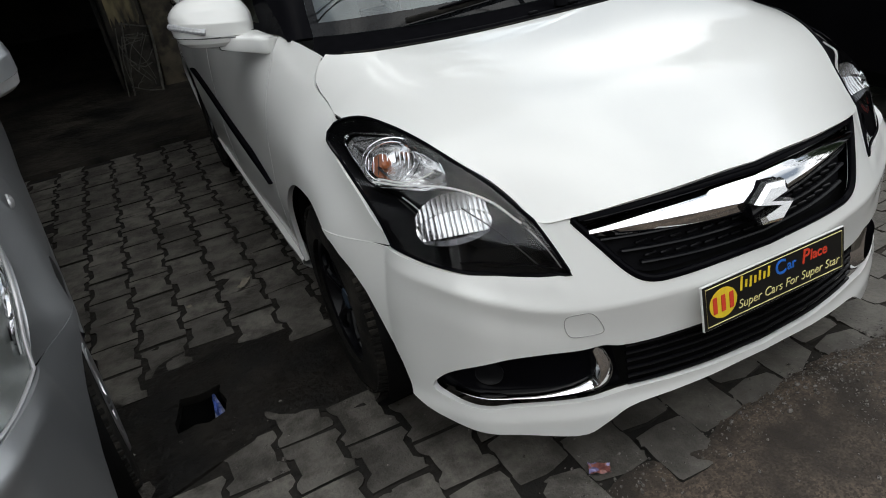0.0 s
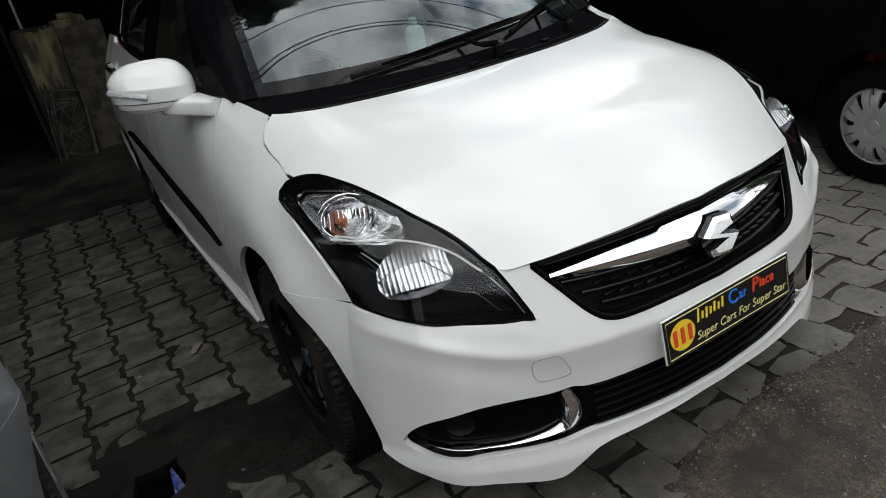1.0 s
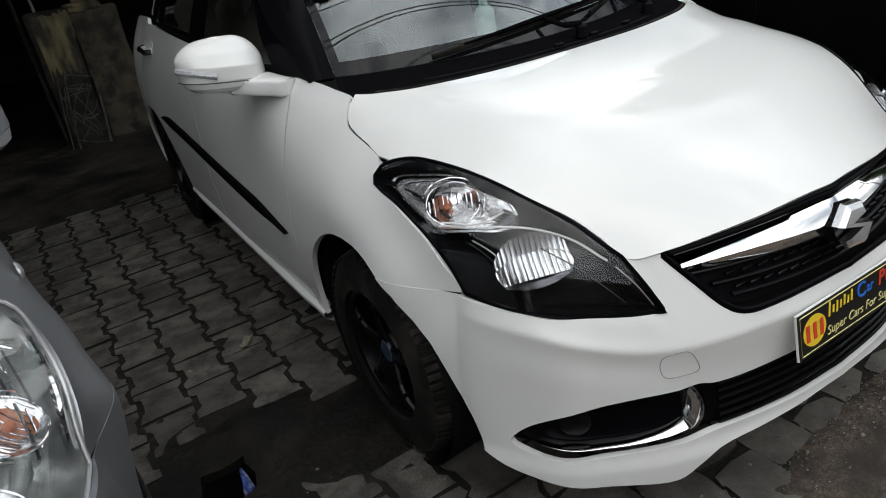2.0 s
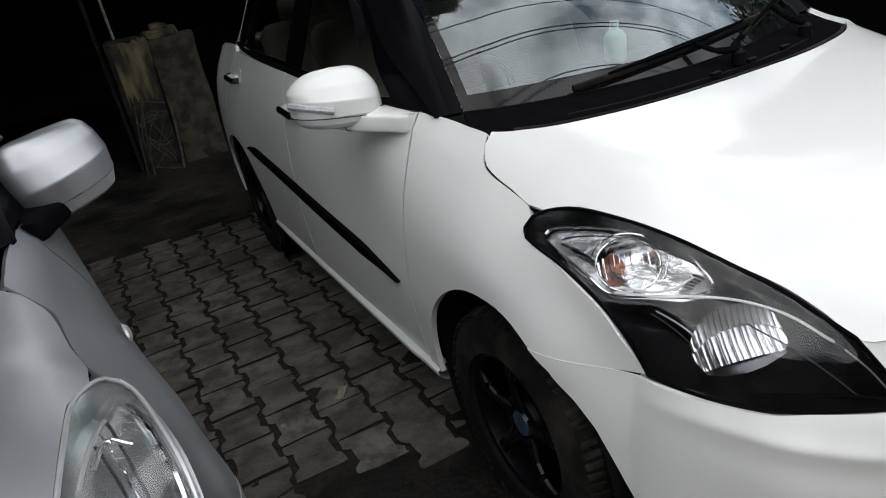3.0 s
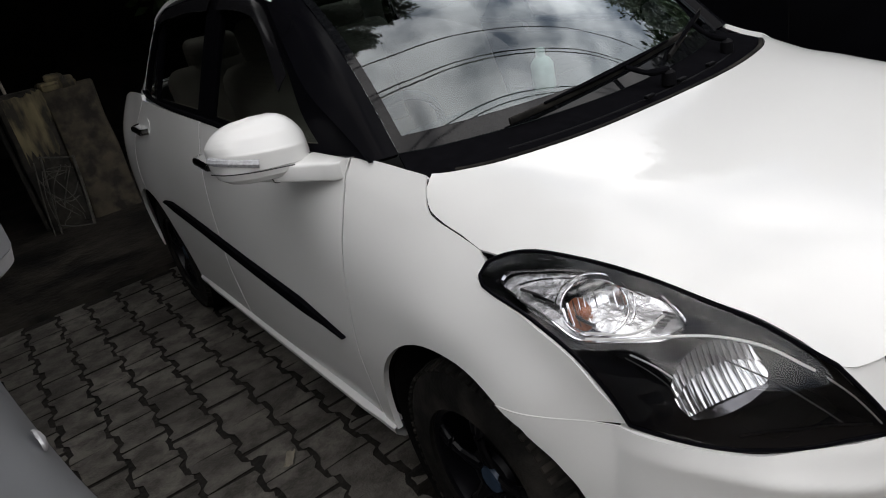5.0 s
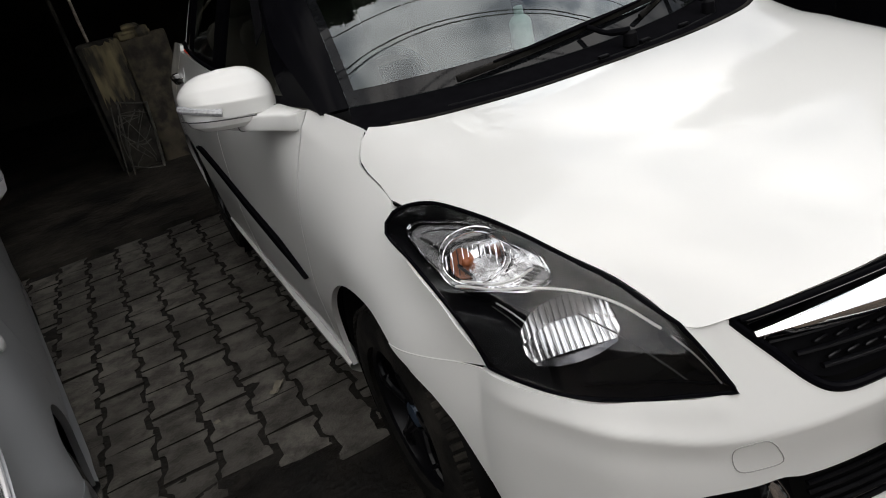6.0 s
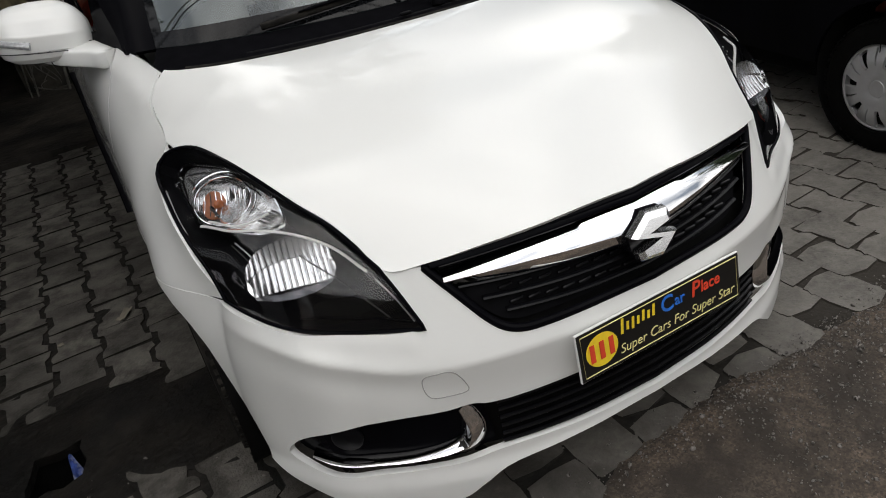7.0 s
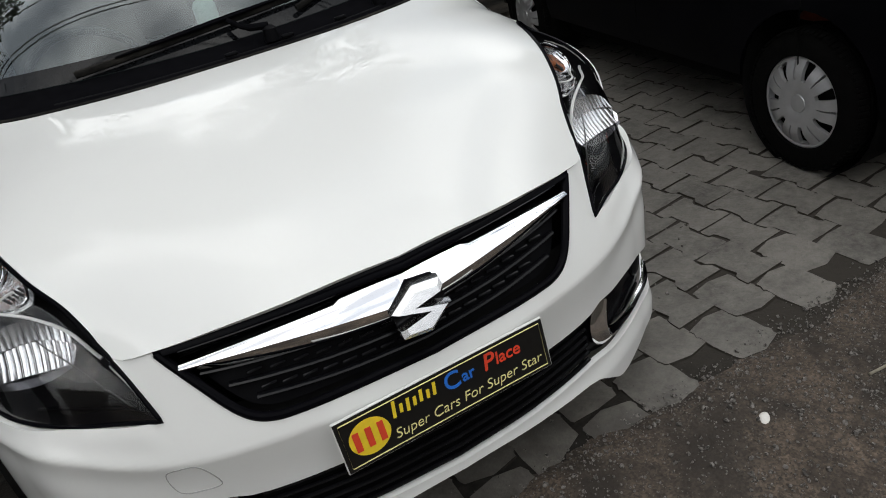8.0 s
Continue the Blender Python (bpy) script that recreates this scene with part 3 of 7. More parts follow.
# headlamp outline: the bonnet side, the foot, the wing side
LAMP_TOP = [(0.742, 0.765, 0.842), (0.725, 0.750, 0.850), (0.690, 0.700, 0.853), (0.655, 0.590, 0.852), (0.622, 0.490, 0.832), (0.581, 0.392, 0.790), (0.543, 0.325, 0.746), (0.519, 0.270, 0.712), (0.500, 0.224, 0.688)]
LAMP_FOOT = [(0.757, 0.430, 0.628), (0.730, 0.370, 0.615), (0.687, 0.295, 0.605), (0.605, 0.222, 0.592), (0.530, 0.185, 0.580), (0.466, 0.142, 0.577)]
LAMP_WING = [(0.742, 0.765, 0.842), (0.768, 0.765, 0.818), (0.781, 0.620, 0.789), (0.778, 0.510, 0.742), (0.763, 0.462, 0.680), (0.757, 0.430, 0.628)]
LAMP_TIP = [(0.500, 0.224, 0.688), (0.482, 0.180, 0.632), (0.466, 0.142, 0.577)]

# the seam between bonnet and wing, and the bonnet's edge along the lamp: way back, half-width, height
WING_TOP = [(0.80, 0.8555), (0.87, 0.869), (0.94, 0.887), (0.985, 0.907), (1.018, 0.938), (1.036, 0.960)]

_free = lambda y, u: CREST(y) - FALL(y) * (u / 0.75) ** ROLL(y)
_seam = [(y, FLANK(y, z), z - _free(y, FLANK(y, z))) for y, z in WING_TOP]
_lift = spline([0.62, 0.72] + [p[0] for p in _seam] + [1.07], [0.0, 0.0] + [p[2] for p in _seam] + [_seam[-1][2]])


def BONNET(y, u):
    """The bonnet's height, drawn to the wing's edge along the seam."""
    return _free(y, u) + (_lift(min(1.06, y)) * smooth01((u - 0.52) / 0.19) if y > 0.64 else 0.0)


_seam = np.array([(p[1], p[0], BONNET(p[1], p[0])) for p in LAMP_TOP[:1:-1]] + [(0.755, 0.7225, BONNET(0.755, 0.7225))] + [(y, FLANK(y, z), z) for y, z in WING_TOP])
LAMP_TOP = [(u, y, z * 0.3 + 0.7 * min(z + 0.01, BONNET(y, u)) - 0.002) for u, y, z in LAMP_TOP]
SEAM_U = spline(list(_seam[:, 0]), list(_seam[:, 1]))
SEAM_Z = spline(list(_seam[:, 0]), list(_seam[:, 2]))


_path, _run = [], [0.0]
for _i in range(171):
    _u = 0.85 * _i / 170
    _path.append((_u, NOSE(_u)))
    if _i:
        _run.append(_run[-1] + math.hypot(_path[-1][0] - _path[-2][0], _path[-1][1] - _path[-2][1]))
_run = np.array(_run)
_path = np.array(_path)


def nose_run(u):
    """The way along the bumper from the middle to half-width u."""
    return float(np.interp(abs(u), _path[:, 0], _run)) * (1 if u >= 0 else -1)


def nose_run_y(y):
    return float(np.interp(y, _path[:, 1], _run))


def bumper(a, z, inset=0.0):
    """The bumper's skin at way a from the middle and height z."""
    r = min(abs(a), _run[-1])
    u, y = float(np.interp(r, _run, _path[:, 0])), float(np.interp(r, _run, _path[:, 1]))
    over = abs(a) - r
    y += over
    d = max(0.0, z - LEDGE(u))
    y += d * (0.36 + 0.35 * u + max(0, u - 0.45)) + 0.06 * smooth01(d / 0.05) * max(0, u - 0.66)
    hollow = (z - LEDGE(u)) / 0.075
    y += 0.007 * math.exp(-((hollow + 0.50) / 0.55) ** 2) * smooth01((u - 0.40) / 0.16) * smooth01((0.84 - u) / 0.08)
    y -= 0.006 * smooth01((d - 0.020) / 0.045) * smooth01((u - 0.46) / 0.05) * smooth01((0.80 - u) / 0.06)
    w = smooth01((y - 0.29) / 0.24)
    u = u * (1 - w) + (FLANK(max(0.45, y), z) + 0.001) * w
    lip = smooth01((0.25 - z) / 0.05) * 0.016
    y -= lip * (1 - u / 0.9)
    u += lip * 0.5 * (u / 0.85)
    tuck = smooth01((0.53 - z) / 0.12) * smooth01((z - 0.28) / 0.1)
    y += 0.012 * tuck * (1 - u)
    return Vector((math.copysign(max(0, u - inset * u), a), y + inset, z))


def bonnet(x, y, drop=0.0):
    return Vector((x, y, BONNET(y, abs(x)) - drop))


def flank(s, inset=0.0):
    """The side of the body, with a soft crease from the mirror's foot down to the bonnet seam."""
    def at(y, z):
        crest = 0.957 - 0.235 * (1.25 - y)
        ridge = 0.0055 * math.exp(-((z - crest) / 0.016) ** 2) * smooth01((y - 0.90) / 0.10) * smooth01((1.32 - y) / 0.05)
        return Vector((s * (FLANK(y, z) + ridge - inset), y, z))
    return at


def glasshouse_u(y, z):
    u = 0.803 - 0.44 * (z - 0.97) - 0.16 * max(0, z - 1.2) ** 2
    return u - 0.085 * smooth01((1.48 - y) / 0.33) - 0.05 * smooth01((y - 2.85) / 0.6)


def glasshouse(s, inset=0.0):
    return lambda y, z: Vector((s * (glasshouse_u(y, z) - inset), y, z))


def roof(x, y, drop=0.0):
    return Vector((x, y, ROOF_TOP(y) - 0.055 * (abs(x) / 0.55) ** 2.4 - drop))


def arch(y0, a0, a1, n=26, r=ARCH):
    return [(y0 + r * math.cos(radians(a0 + (a1 - a0) * i / n)), HUB + r * math.sin(radians(a0 + (a1 - a0) * i / n))) for i in range(n + 1)]


def side_of(s, pts):
    return [Vector((s * p[0], p[1], p[2])) for p in pts]


SCREEN_FOOT = [(-0.64, 1.185, 0.985), (-0.55, 1.13, 0.982), (-0.3, 1.06, 0.974), (0, 1.03, 0.97), (0.3, 1.06, 0.974), (0.55, 1.13, 0.982), (0.64, 1.185, 0.985)]
SCREEN_TOP = [(-0.548, 1.712, 1.388), (-0.3, 1.655, 1.418), (0, 1.635, 1.428), (0.3, 1.655, 1.418), (0.548, 1.712, 1.388)]
DOOR_LINE = [(1.200, 0.985), (1.262, 0.990), (1.260, 0.940), (1.247, 0.860), (1.250, 0.700), (1.263, 0.500), (1.262, 0.262)]
BONNET_SIDE = [(SEAM_U(y) - (0.0012 if y < 0.82 else 0.0030), y) for y in (0.755, 0.80, 0.84, 0.87, 0.90, 0.93, 0.955, 0.975, 0.99, 1.005, 1.018)] + [(0.655, 1.032)]
BONNET_REAR = [tuple(p.to_2d()) for p in curve([(0.655, 1.032, 0), (0.595, 0.988, 0), (0.52, 0.949, 0), (0.381, 0.912, 0), (0.24, 0.894, 0), (0, 0.888, 0)], 4)]


def wheel(name, parent, at, s, rim_mat, style, hub_mat, tyre_r=0.298, width=0.18, rim_r=0.195, proud=1.0, rubber=RUBBER, tread_mat=DUSTYTREAD):
    """A road wheel whose outer face looks along s * x."""
    m = Matrix.Translation(at) @ Matrix.Scale(s, 4, (1, 0, 0))
    w = width / 2

    def put(nm, geo, mat, par, label=""):
        geo = moved(geo, m)
        if s < 0:
            geo = (geo[0], [tuple(reversed(f)) for f in geo[1]])
        return part(nm, geo, mat, par, label)
    sides = [(-w, rim_r), (-w, rim_r + 0.03), (-w * 0.98, tyre_r - 0.035), (-w * 0.8, tyre_r - 0.008), (-w * 0.45, tyre_r)]
    treads = [(-w * 0.40, tyre_r), (-w * 0.38, tyre_r - 0.008), (-w * 0.30, tyre_r - 0.008), (-w * 0.28, tyre_r), (-0.008, tyre_r), (-0.007, tyre_r - 0.008), (0.007, tyre_r - 0.008), (0.008, tyre_r)]
    treads += [(-a, b) for a, b in reversed(treads[:4])]
    tyre_geo = lathe(sides + treads + [(-a, b) for a, b in reversed(sides)] + [(w * 0.86, rim_r + 0.004), (w * 0.8, rim_r)], 72)
    root = put(name, tyre_geo, rubber, parent)
    lugs = []
    for i in range(76):
        a = 2 * math.pi * i / 76
        for off, sgn in ((w * 0.70, 1), (-w * 0.70, -1)):
            q = Matrix.Rotation(a + (0.05 if sgn < 0 else 0), 4, "X") @ Matrix.Translation((off, 0, tyre_r - 0.005)) @ Matrix.Rotation(sgn * 0.25, 4, "Y")
            lugs.append(rbox((w * 0.46, 0.0145, 0.009), 0.002, 1, q))
    tread = put("tread", join(*lugs), tread_mat, root)
    tread["kind"] = "stuff"
    barrel = lathe([(w * 0.82 * proud, rim_r + 0.001), (w * 0.86 * proud, rim_r - 0.004), (w * 0.80 * proud, rim_r - 0.014), (w * 0.3, rim_r - 0.022), (-w * 0.7, rim_r - 0.02)], 56)
    rim = put("rim", barrel, rim_mat, root)
    pieces = []
    if style == "spokes":
        for i in range(5):
            for da in (-0.16, 0.16):
                a = 2 * math.pi * i / 5 + da
                line = [Vector((w * 0.62, 0, 0.04)), Vector((w * 0.72, 0, 0.1)), Vector((w * 0.74, 0, 0.15)), Vector((w * 0.66, 0, rim_r - 0.012))]
                rot = Matrix.Scale(proud, 4, (1, 0, 0)) @ Matrix.Rotation(a, 4, "X") @ Matrix.Translation((0, 0.10 * da, 0))
                pieces.append(moved(tube(curve(line, 4), 0.0125, 8, flat=0.8), rot))
        pieces.append(lathe([(w * 0.45, 0.075), (w * 0.62, 0.07), (w * 0.66, 0.055), (w * 0.64, 0.045)], 32))
        for i in range(10):
            geo = pieces[i]
            put("spoke", geo, rim_mat, rim)
        put("hub", pieces[-1], rim_mat, rim)
        back = lathe([(-w * 0.1, 0.0), (-w * 0.1, 0.13), (-w * 0.16, 0.14), (-w * 0.16, 0.0)], 40)
        put("brake_disc", back, DARK, rim)
    else:
        # a full wheel cover with pairs of slots
        cover_r = rim_r + 0.004

        def face(px, py):
            r = math.hypot(px, py)
            return Vector((w * 0.80 + 0.022 * smooth01((cover_r - r) / 0.07) - 0.010 * smooth01((0.05 - r) / 0.03), px, py))
        rim_loop = [(cover_r * math.cos(2 * math.pi * i / 72), cover_r * math.sin(2 * math.pi * i / 72)) for i in range(72)]
        slots = []
        for i in range(7):
            a = 2 * math.pi * i / 7
            for da, r0, r1, wd in ((0.0, 0.088, 0.158, 0.044), (0.45, 0.090, 0.158, 0.009)):
                ca, sa = math.cos(a + da), math.sin(a + da)
                loop = [(r0, -wd * 0.18), (r0, wd * 0.18), (r1 * 0.97, wd * 0.5), (r1, wd * 0.35), (r1, -wd * 0.35), (r1 * 0.97, -wd * 0.5)]
                slots.append([(x * ca - y * sa, x * sa + y * ca) for x, y in loop])
        cover = sheet(face, rim_loop, slots, 0.016, 0.014, inside=(-1, 0, 0))
        cov = put("wheel_cover", cover, rim_mat, root, "silver plastic wheel cover with slots")
        put("backing", lathe([(w * 0.55, 0.0), (w * 0.55, rim_r - 0.01)], 40), DARK, rim)
    badge = lathe([(w * 0.60 if style == "spokes" else w * 0.80 + 0.012, 0.036), (w * 0.70 if style == "spokes" else w * 0.80 + 0.020, 0.032), (w * 0.72 if style == "spokes" else w * 0.80 + 0.022, 0.0)], 28)
    put("center_cap", badge, hub_mat, rim)
    return root


def headlamp(car, s, kind):
    """A headlamp: black housing, chrome pods and reflector bowl behind a clear lens."""
    top, foot, wing, tip = (side_of(s, curve(x, 6)) for x in (LAMP_TOP, LAMP_FOOT, LAMP_WING, LAMP_TIP))
    skin = coons(top, foot, wing, tip, 0.010, (s * 0.45, -0.75, 0.45))
    inside = (s * 0.45, 0.9, 0.5)

    def deep(a, b, d):
        p = skin(a, b)
        du, dv = skin(min(1, a + 0.14), b) - skin(max(0, a - 0.14), b), skin(a, min(1, b + 0.2)) - skin(a, max(0, b - 0.2))
        n = du.cross(dv).normalized()
        if n.dot(Vector((s * 0.5, -0.7, 0.4))) < 0:
            n = -n
        return p - n * d
    na, nb = 34, 18
    lens = facing(grid([[skin(i / na, j / nb) for i in range(na + 1)] for j in range(nb + 1)]), inside)
    root = part("headlamp", facing(grid([[deep(i / na, j / nb, (0.095 if kind == "black" else 0.068) * min(1, 14 * min(i / na, 1 - i / na, j / nb, 1 - j / nb)) + 0.004) for i in range(na + 1)] for j in range(nb + 1)]), inside),
                LAMPBLACK if kind == "black" else HALOGEN, car, "clear headlamp with black housing and chrome reflectors" if kind == "black" else "clear headlamp with bright reflectors and an amber bulb")
    ob = part("lens", lens, LENS, root)
    ob.visible_shadow = False
    edge = [skin(i / 40, 0) for i in range(41)] + [skin(1, j / 16) for j in range(1, 17)] + [skin(1 - i / 40, 1) for i in range(1, 41)] + [skin(0, 1 - j / 16) for j in range(1, 16)]
    part("lens_rim", tube([p - Vector((0, -0.001, 0)) for p in edge], 0.0042, 6, True), PIANO if kind == "black" else SATIN, root)

    def strip(pts, d, r, mat, name, flat=1.0):
        return part(name, tube([deep(a, b, d) for a, b in curve(pts, 6)], r, 8, flat=flat), mat, root)

    def patch(loop, d, mat, name, step=0.05, rise=0.0):
        loop = [tuple(p) for p in loop]
        ca, cb = sum(p[0] for p in loop) / len(loop), sum(p[1] for p in loop) / len(loop)
        size = max(math.hypot(p[0] - ca, p[1] - cb) for p in loop)

        def fn(a, b):
            return deep(a, b, d + rise * max(0, 1 - math.hypot(a - ca, b - cb) / size))
        return part(name, sheet(fn, loop, (), step, 0.004, inside), mat, root)

    def bowl(tag, at, r, d, hollow, wide=1.0, ahead=0.0):
        """A reflector bowl with ribs across it, set along the lens or turned to look ahead."""
        c = deep(*at, d)
        n = ((deep(*at, 0.0) - c).normalized() * (1 - ahead) + Vector((0, -0.97, 0.24)) * ahead).normalized()
        ux = Vector((0, 0, 1)).cross(n).normalized() * s
        uz = n.cross(ux).normalized()
        uz = uz if uz.z > 0 else -uz
        ux = ux if ux.x * s > 0 else -ux

        def on(x, z, lift=0.0):
            q = min(1.0, math.hypot(x, z))
            return c + (ux * x * wide + uz * z) * r - n * (hollow * (1 - q * q) - lift)
        if tag == "main" and kind == "black":
            # two stepped tiers of upright flutes, each tier leaning back to the sky
            flutes, tiers = 15, (0.0, 0.58, 1.0)
            rows = []
            for t0, t1 in zip(tiers, tiers[1:]):
                for v in (t0 + 0.01, (t0 + t1) / 2, t1 - 0.01):
                    row = []
                    for i in range(flutes * 6 + 1):
                        x = -0.97 + 1.94 * i / (flutes * 6)
                        hi = math.sqrt(1 - x * x)
                        lo = max(-0.52, -hi)
                        bulge = math.sqrt(max(0.0, 1 - ((i % 6) / 3 - 1) ** 2)) * (0.0018 if i % 12 < 6 else 0.0028)
                        z = lo + (hi - lo) * v
                        row.append(c + (ux * x * wide + uz * z) * r - n * (0.45 * hollow * (1 - min(1.0, math.hypot(x, z)) ** 2) - bulge + 0.009 * (v - t0) / (t1 - t0)))
                    rows.append(row)
            part("main_bowl", facing(grid(rows), c - n), SATINCHROME, root)
            flap = [on(x, -0.50, 0.004) for x in (-0.86, -0.4, 0, 0.4, 0.86)]
            low = [on(x, z, 0.006) for x, z in ((-0.84, -0.58), (-0.42, -0.78), (0.0, -0.84), (0.42, -0.78), (0.84, -0.58))]
            part("bowl_shelf", loft([flap, low], 12, 4, 0.001, c - n), SHELF, root)
            return
        rows = [[on(q * math.cos(a), q * math.sin(a)) for a in (2 * math.pi * i / 44 for i in range(44))] for q in (1.0, 0.92, 0.8, 0.65, 0.5, 0.35, 0.2, 0.05)]
        part(tag + "_bowl", facing(grid(rows, True), c - n), REFLECT, root)
        part(tag + "_ring", tube([on(1.03 * math.cos(a), 1.03 * math.sin(a), 0.002) for a in (radians(352 * i / 44) for i in range(45))], 0.0022, 8), CHROME, root)
        k = 19 if tag == "main" else 11
        for i in range(k):
            x = -0.9 + 1.8 * i / (k - 1)
            h = math.sqrt(1 - x * x)
            part(tag + "_rib", tube([on(x, h * z, 0.0015) for z in ((-0.30, -0.1, 0.1, 0.28) if tag == "main" else (-0.6, -0.2, 0.2, 0.6))], 0.0011, 6), CHROME if i % 4 else DASH, root)
        if tag == "turn":
            film = [[on(0.40 + 0.40 * q * math.cos(a), -0.05 + 0.62 * q * math.sin(a), 0.0006) for a in (2 * math.pi * i / 24 for i in range(24))] for q in (1, 0.6, 0.1)]
            part("amber_film", facing(grid(film, True), c - n), AMBERFILM, root)
            part("turn_bulb", moved(lathe([(-0.011, 0.0), (-0.008, 0.007), (0.0, 0.010), (0.008, 0.007), (0.011, 0.0)], 16), Matrix.Translation(on(0.25, 0, 0.008))), AMBER, root)
            part("turn_arc", tube([on(1.22 * math.cos(a), 1.22 * math.sin(a), 0.004) for a in (radians(20 + 200 * i / 20) for i in range(21))], 0.0018, 6), CHROME, root)
    if kind == "black":
        pod = curve(POD, 5, True)
        patch(pod, 0.050, PODCHROME, "pod_panel", 0.03)
        part("pod_trim", tube([deep(a, b, 0.034) for a, b in pod], 0.0034, 8, True), CHROME, root)
        bowl("turn", (0.285, 0.245), 0.052, 0.032, 0.022, 1.12, 0.35)
        strip([(0.10, 0.12), (0.2, 0.085), (0.36, 0.05), (0.5, 0.06)], 0.034, 0.0018, CHROME, "pod_line")
        strip([(0.13, 0.49), (0.28, 0.44), (0.42, 0.31), (0.53, 0.15)], 0.034, 0.0024, PLATEWHITE, "pod_line")
        for k in range(5):
            strip([(0.09 + 0.02 * k, 0.14 + 0.05 * k), (0.13 + 0.02 * k, 0.20 + 0.05 * k)], 0.040, 0.0030, LAMPBLACK if k % 2 else DASH, "pod_slot")
            strip([(0.46 + 0.02 * k, 0.25 - 0.035 * k), (0.50 + 0.02 * k, 0.24 - 0.035 * k)], 0.040, 0.0026, DASH, "pod_slot")
        strip(STRIP, 0.014, 0.0034, PLATEWHITE, "light_strip", 0.6)
        strip([(0.92, 0.34), (0.95, 0.50), (0.965, 0.70), (0.97, 0.90)], 0.013, 0.0016, SATIN, "light_strip")
        strip([(0.62, 0.40), (0.72, 0.50), (0.80, 0.72), (0.86, 0.93)], 0.034, 0.0016, DASH, "housing_line")
        strip([(0.20, 0.62), (0.27, 0.70), (0.32, 0.86)], 0.045, 0.0016, SATIN, "housing_line")
        strip([(0.16, 0.66), (0.22, 0.76), (0.26, 0.90)], 0.045, 0.0012, DASH, "housing_line")
        bowl("main", (0.505, 0.637), 0.065, 0.037, 0.030, 1.35, 0.50)
        strip([(0.42, 0.97), (0.6, 0.93), (0.8, 0.92), (0.95, 0.94)], 0.03, 0.003, TRIM, "housing_rib")
    else:
        bowl("turn", (0.36, 0.42), 0.060, 0.028, 0.024)
        bowl("main", (0.66, 0.56), 0.074, 0.028, 0.026)
        for k in range(3):
            strip([(0.10 + 0.05 * k, 0.12), (0.14 + 0.05 * k, 0.40), (0.13 + 0.05 * k, 0.75)], 0.03, 0.0025, CHROME if k % 2 else DASH, "housing_rib")
        strip([(0.03, 0.16), (0.03, 0.5), (0.04, 0.9)], 0.012, 0.008, CHROME, "chrome_edge", 0.7)
        strip([(0.12, 0.12), (0.22, 0.1), (0.34, 0.08), (0.6, 0.06)], 0.02, 0.004, SATIN, "light_strip")
        strip([(0.1, 0.3), (0.18, 0.16), (0.3, 0.13)], 0.02, 0.004, CHROME, "light_strip")
    return root


POD = [(0.06, 0.06), (0.16, 0.05), (0.30, 0.02), (0.42, 0.01), (0.54, 0.02), (0.60, 0.12), (0.46, 0.34), (0.28, 0.47), (0.08, 0.56), (0.07, 0.42), (0.055, 0.2)]
STRIP = [(0.10, 0.56), (0.28, 0.50), (0.46, 0.38), (0.68, 0.22), (0.80, 0.20), (0.90, 0.28)]

fullness = seg_interp([(-1, 0.0), (-0.985, 0.42), (-0.92, 0.70), (-0.75, 0.90), (-0.5, 0.98), (-0.2, 1.0), (0.2, 0.985), (0.30, 0.965), (0.45, 0.89), (0.62, 0.78), (0.78, 0.63), (0.90, 0.45), (0.96, 0.30), (1.0, 0.0)])


# depth and width of the mirror shells: a sloping upper face over a crisp crease
FACET_Y = seg_interp([(-1, 0.0), (-0.985, 0.55), (-0.85, 0.82), (-0.52, 0.95), (0.0, 1.0), (0.06, 1.0), (0.10, 0.97), (0.5, 0.73), (0.8, 0.50), (0.93, 0.33), (0.985, 0.17), (1.0, 0.0)])
CREASED_Y = seg_interp([(-1, 0.0), (-0.985, 0.55), (-0.92, 0.76), (-0.75, 0.92), (-0.5, 0.98), (0.0, 1.0), (0.06, 0.995), (0.10, 0.965), (0.5, 0.76), (0.8, 0.52), (0.93, 0.36), (0.985, 0.20), (1.0, 0.0)])
FACET_X = seg_interp([(-1, 0.0), (-0.985, 0.78), (-0.85, 0.92), (-0.52, 0.985), (0.0, 1.0), (0.10, 1.0), (0.5, 0.95), (0.8, 0.84), (0.93, 0.70), (0.985, 0.50), (1.0, 0.0)])


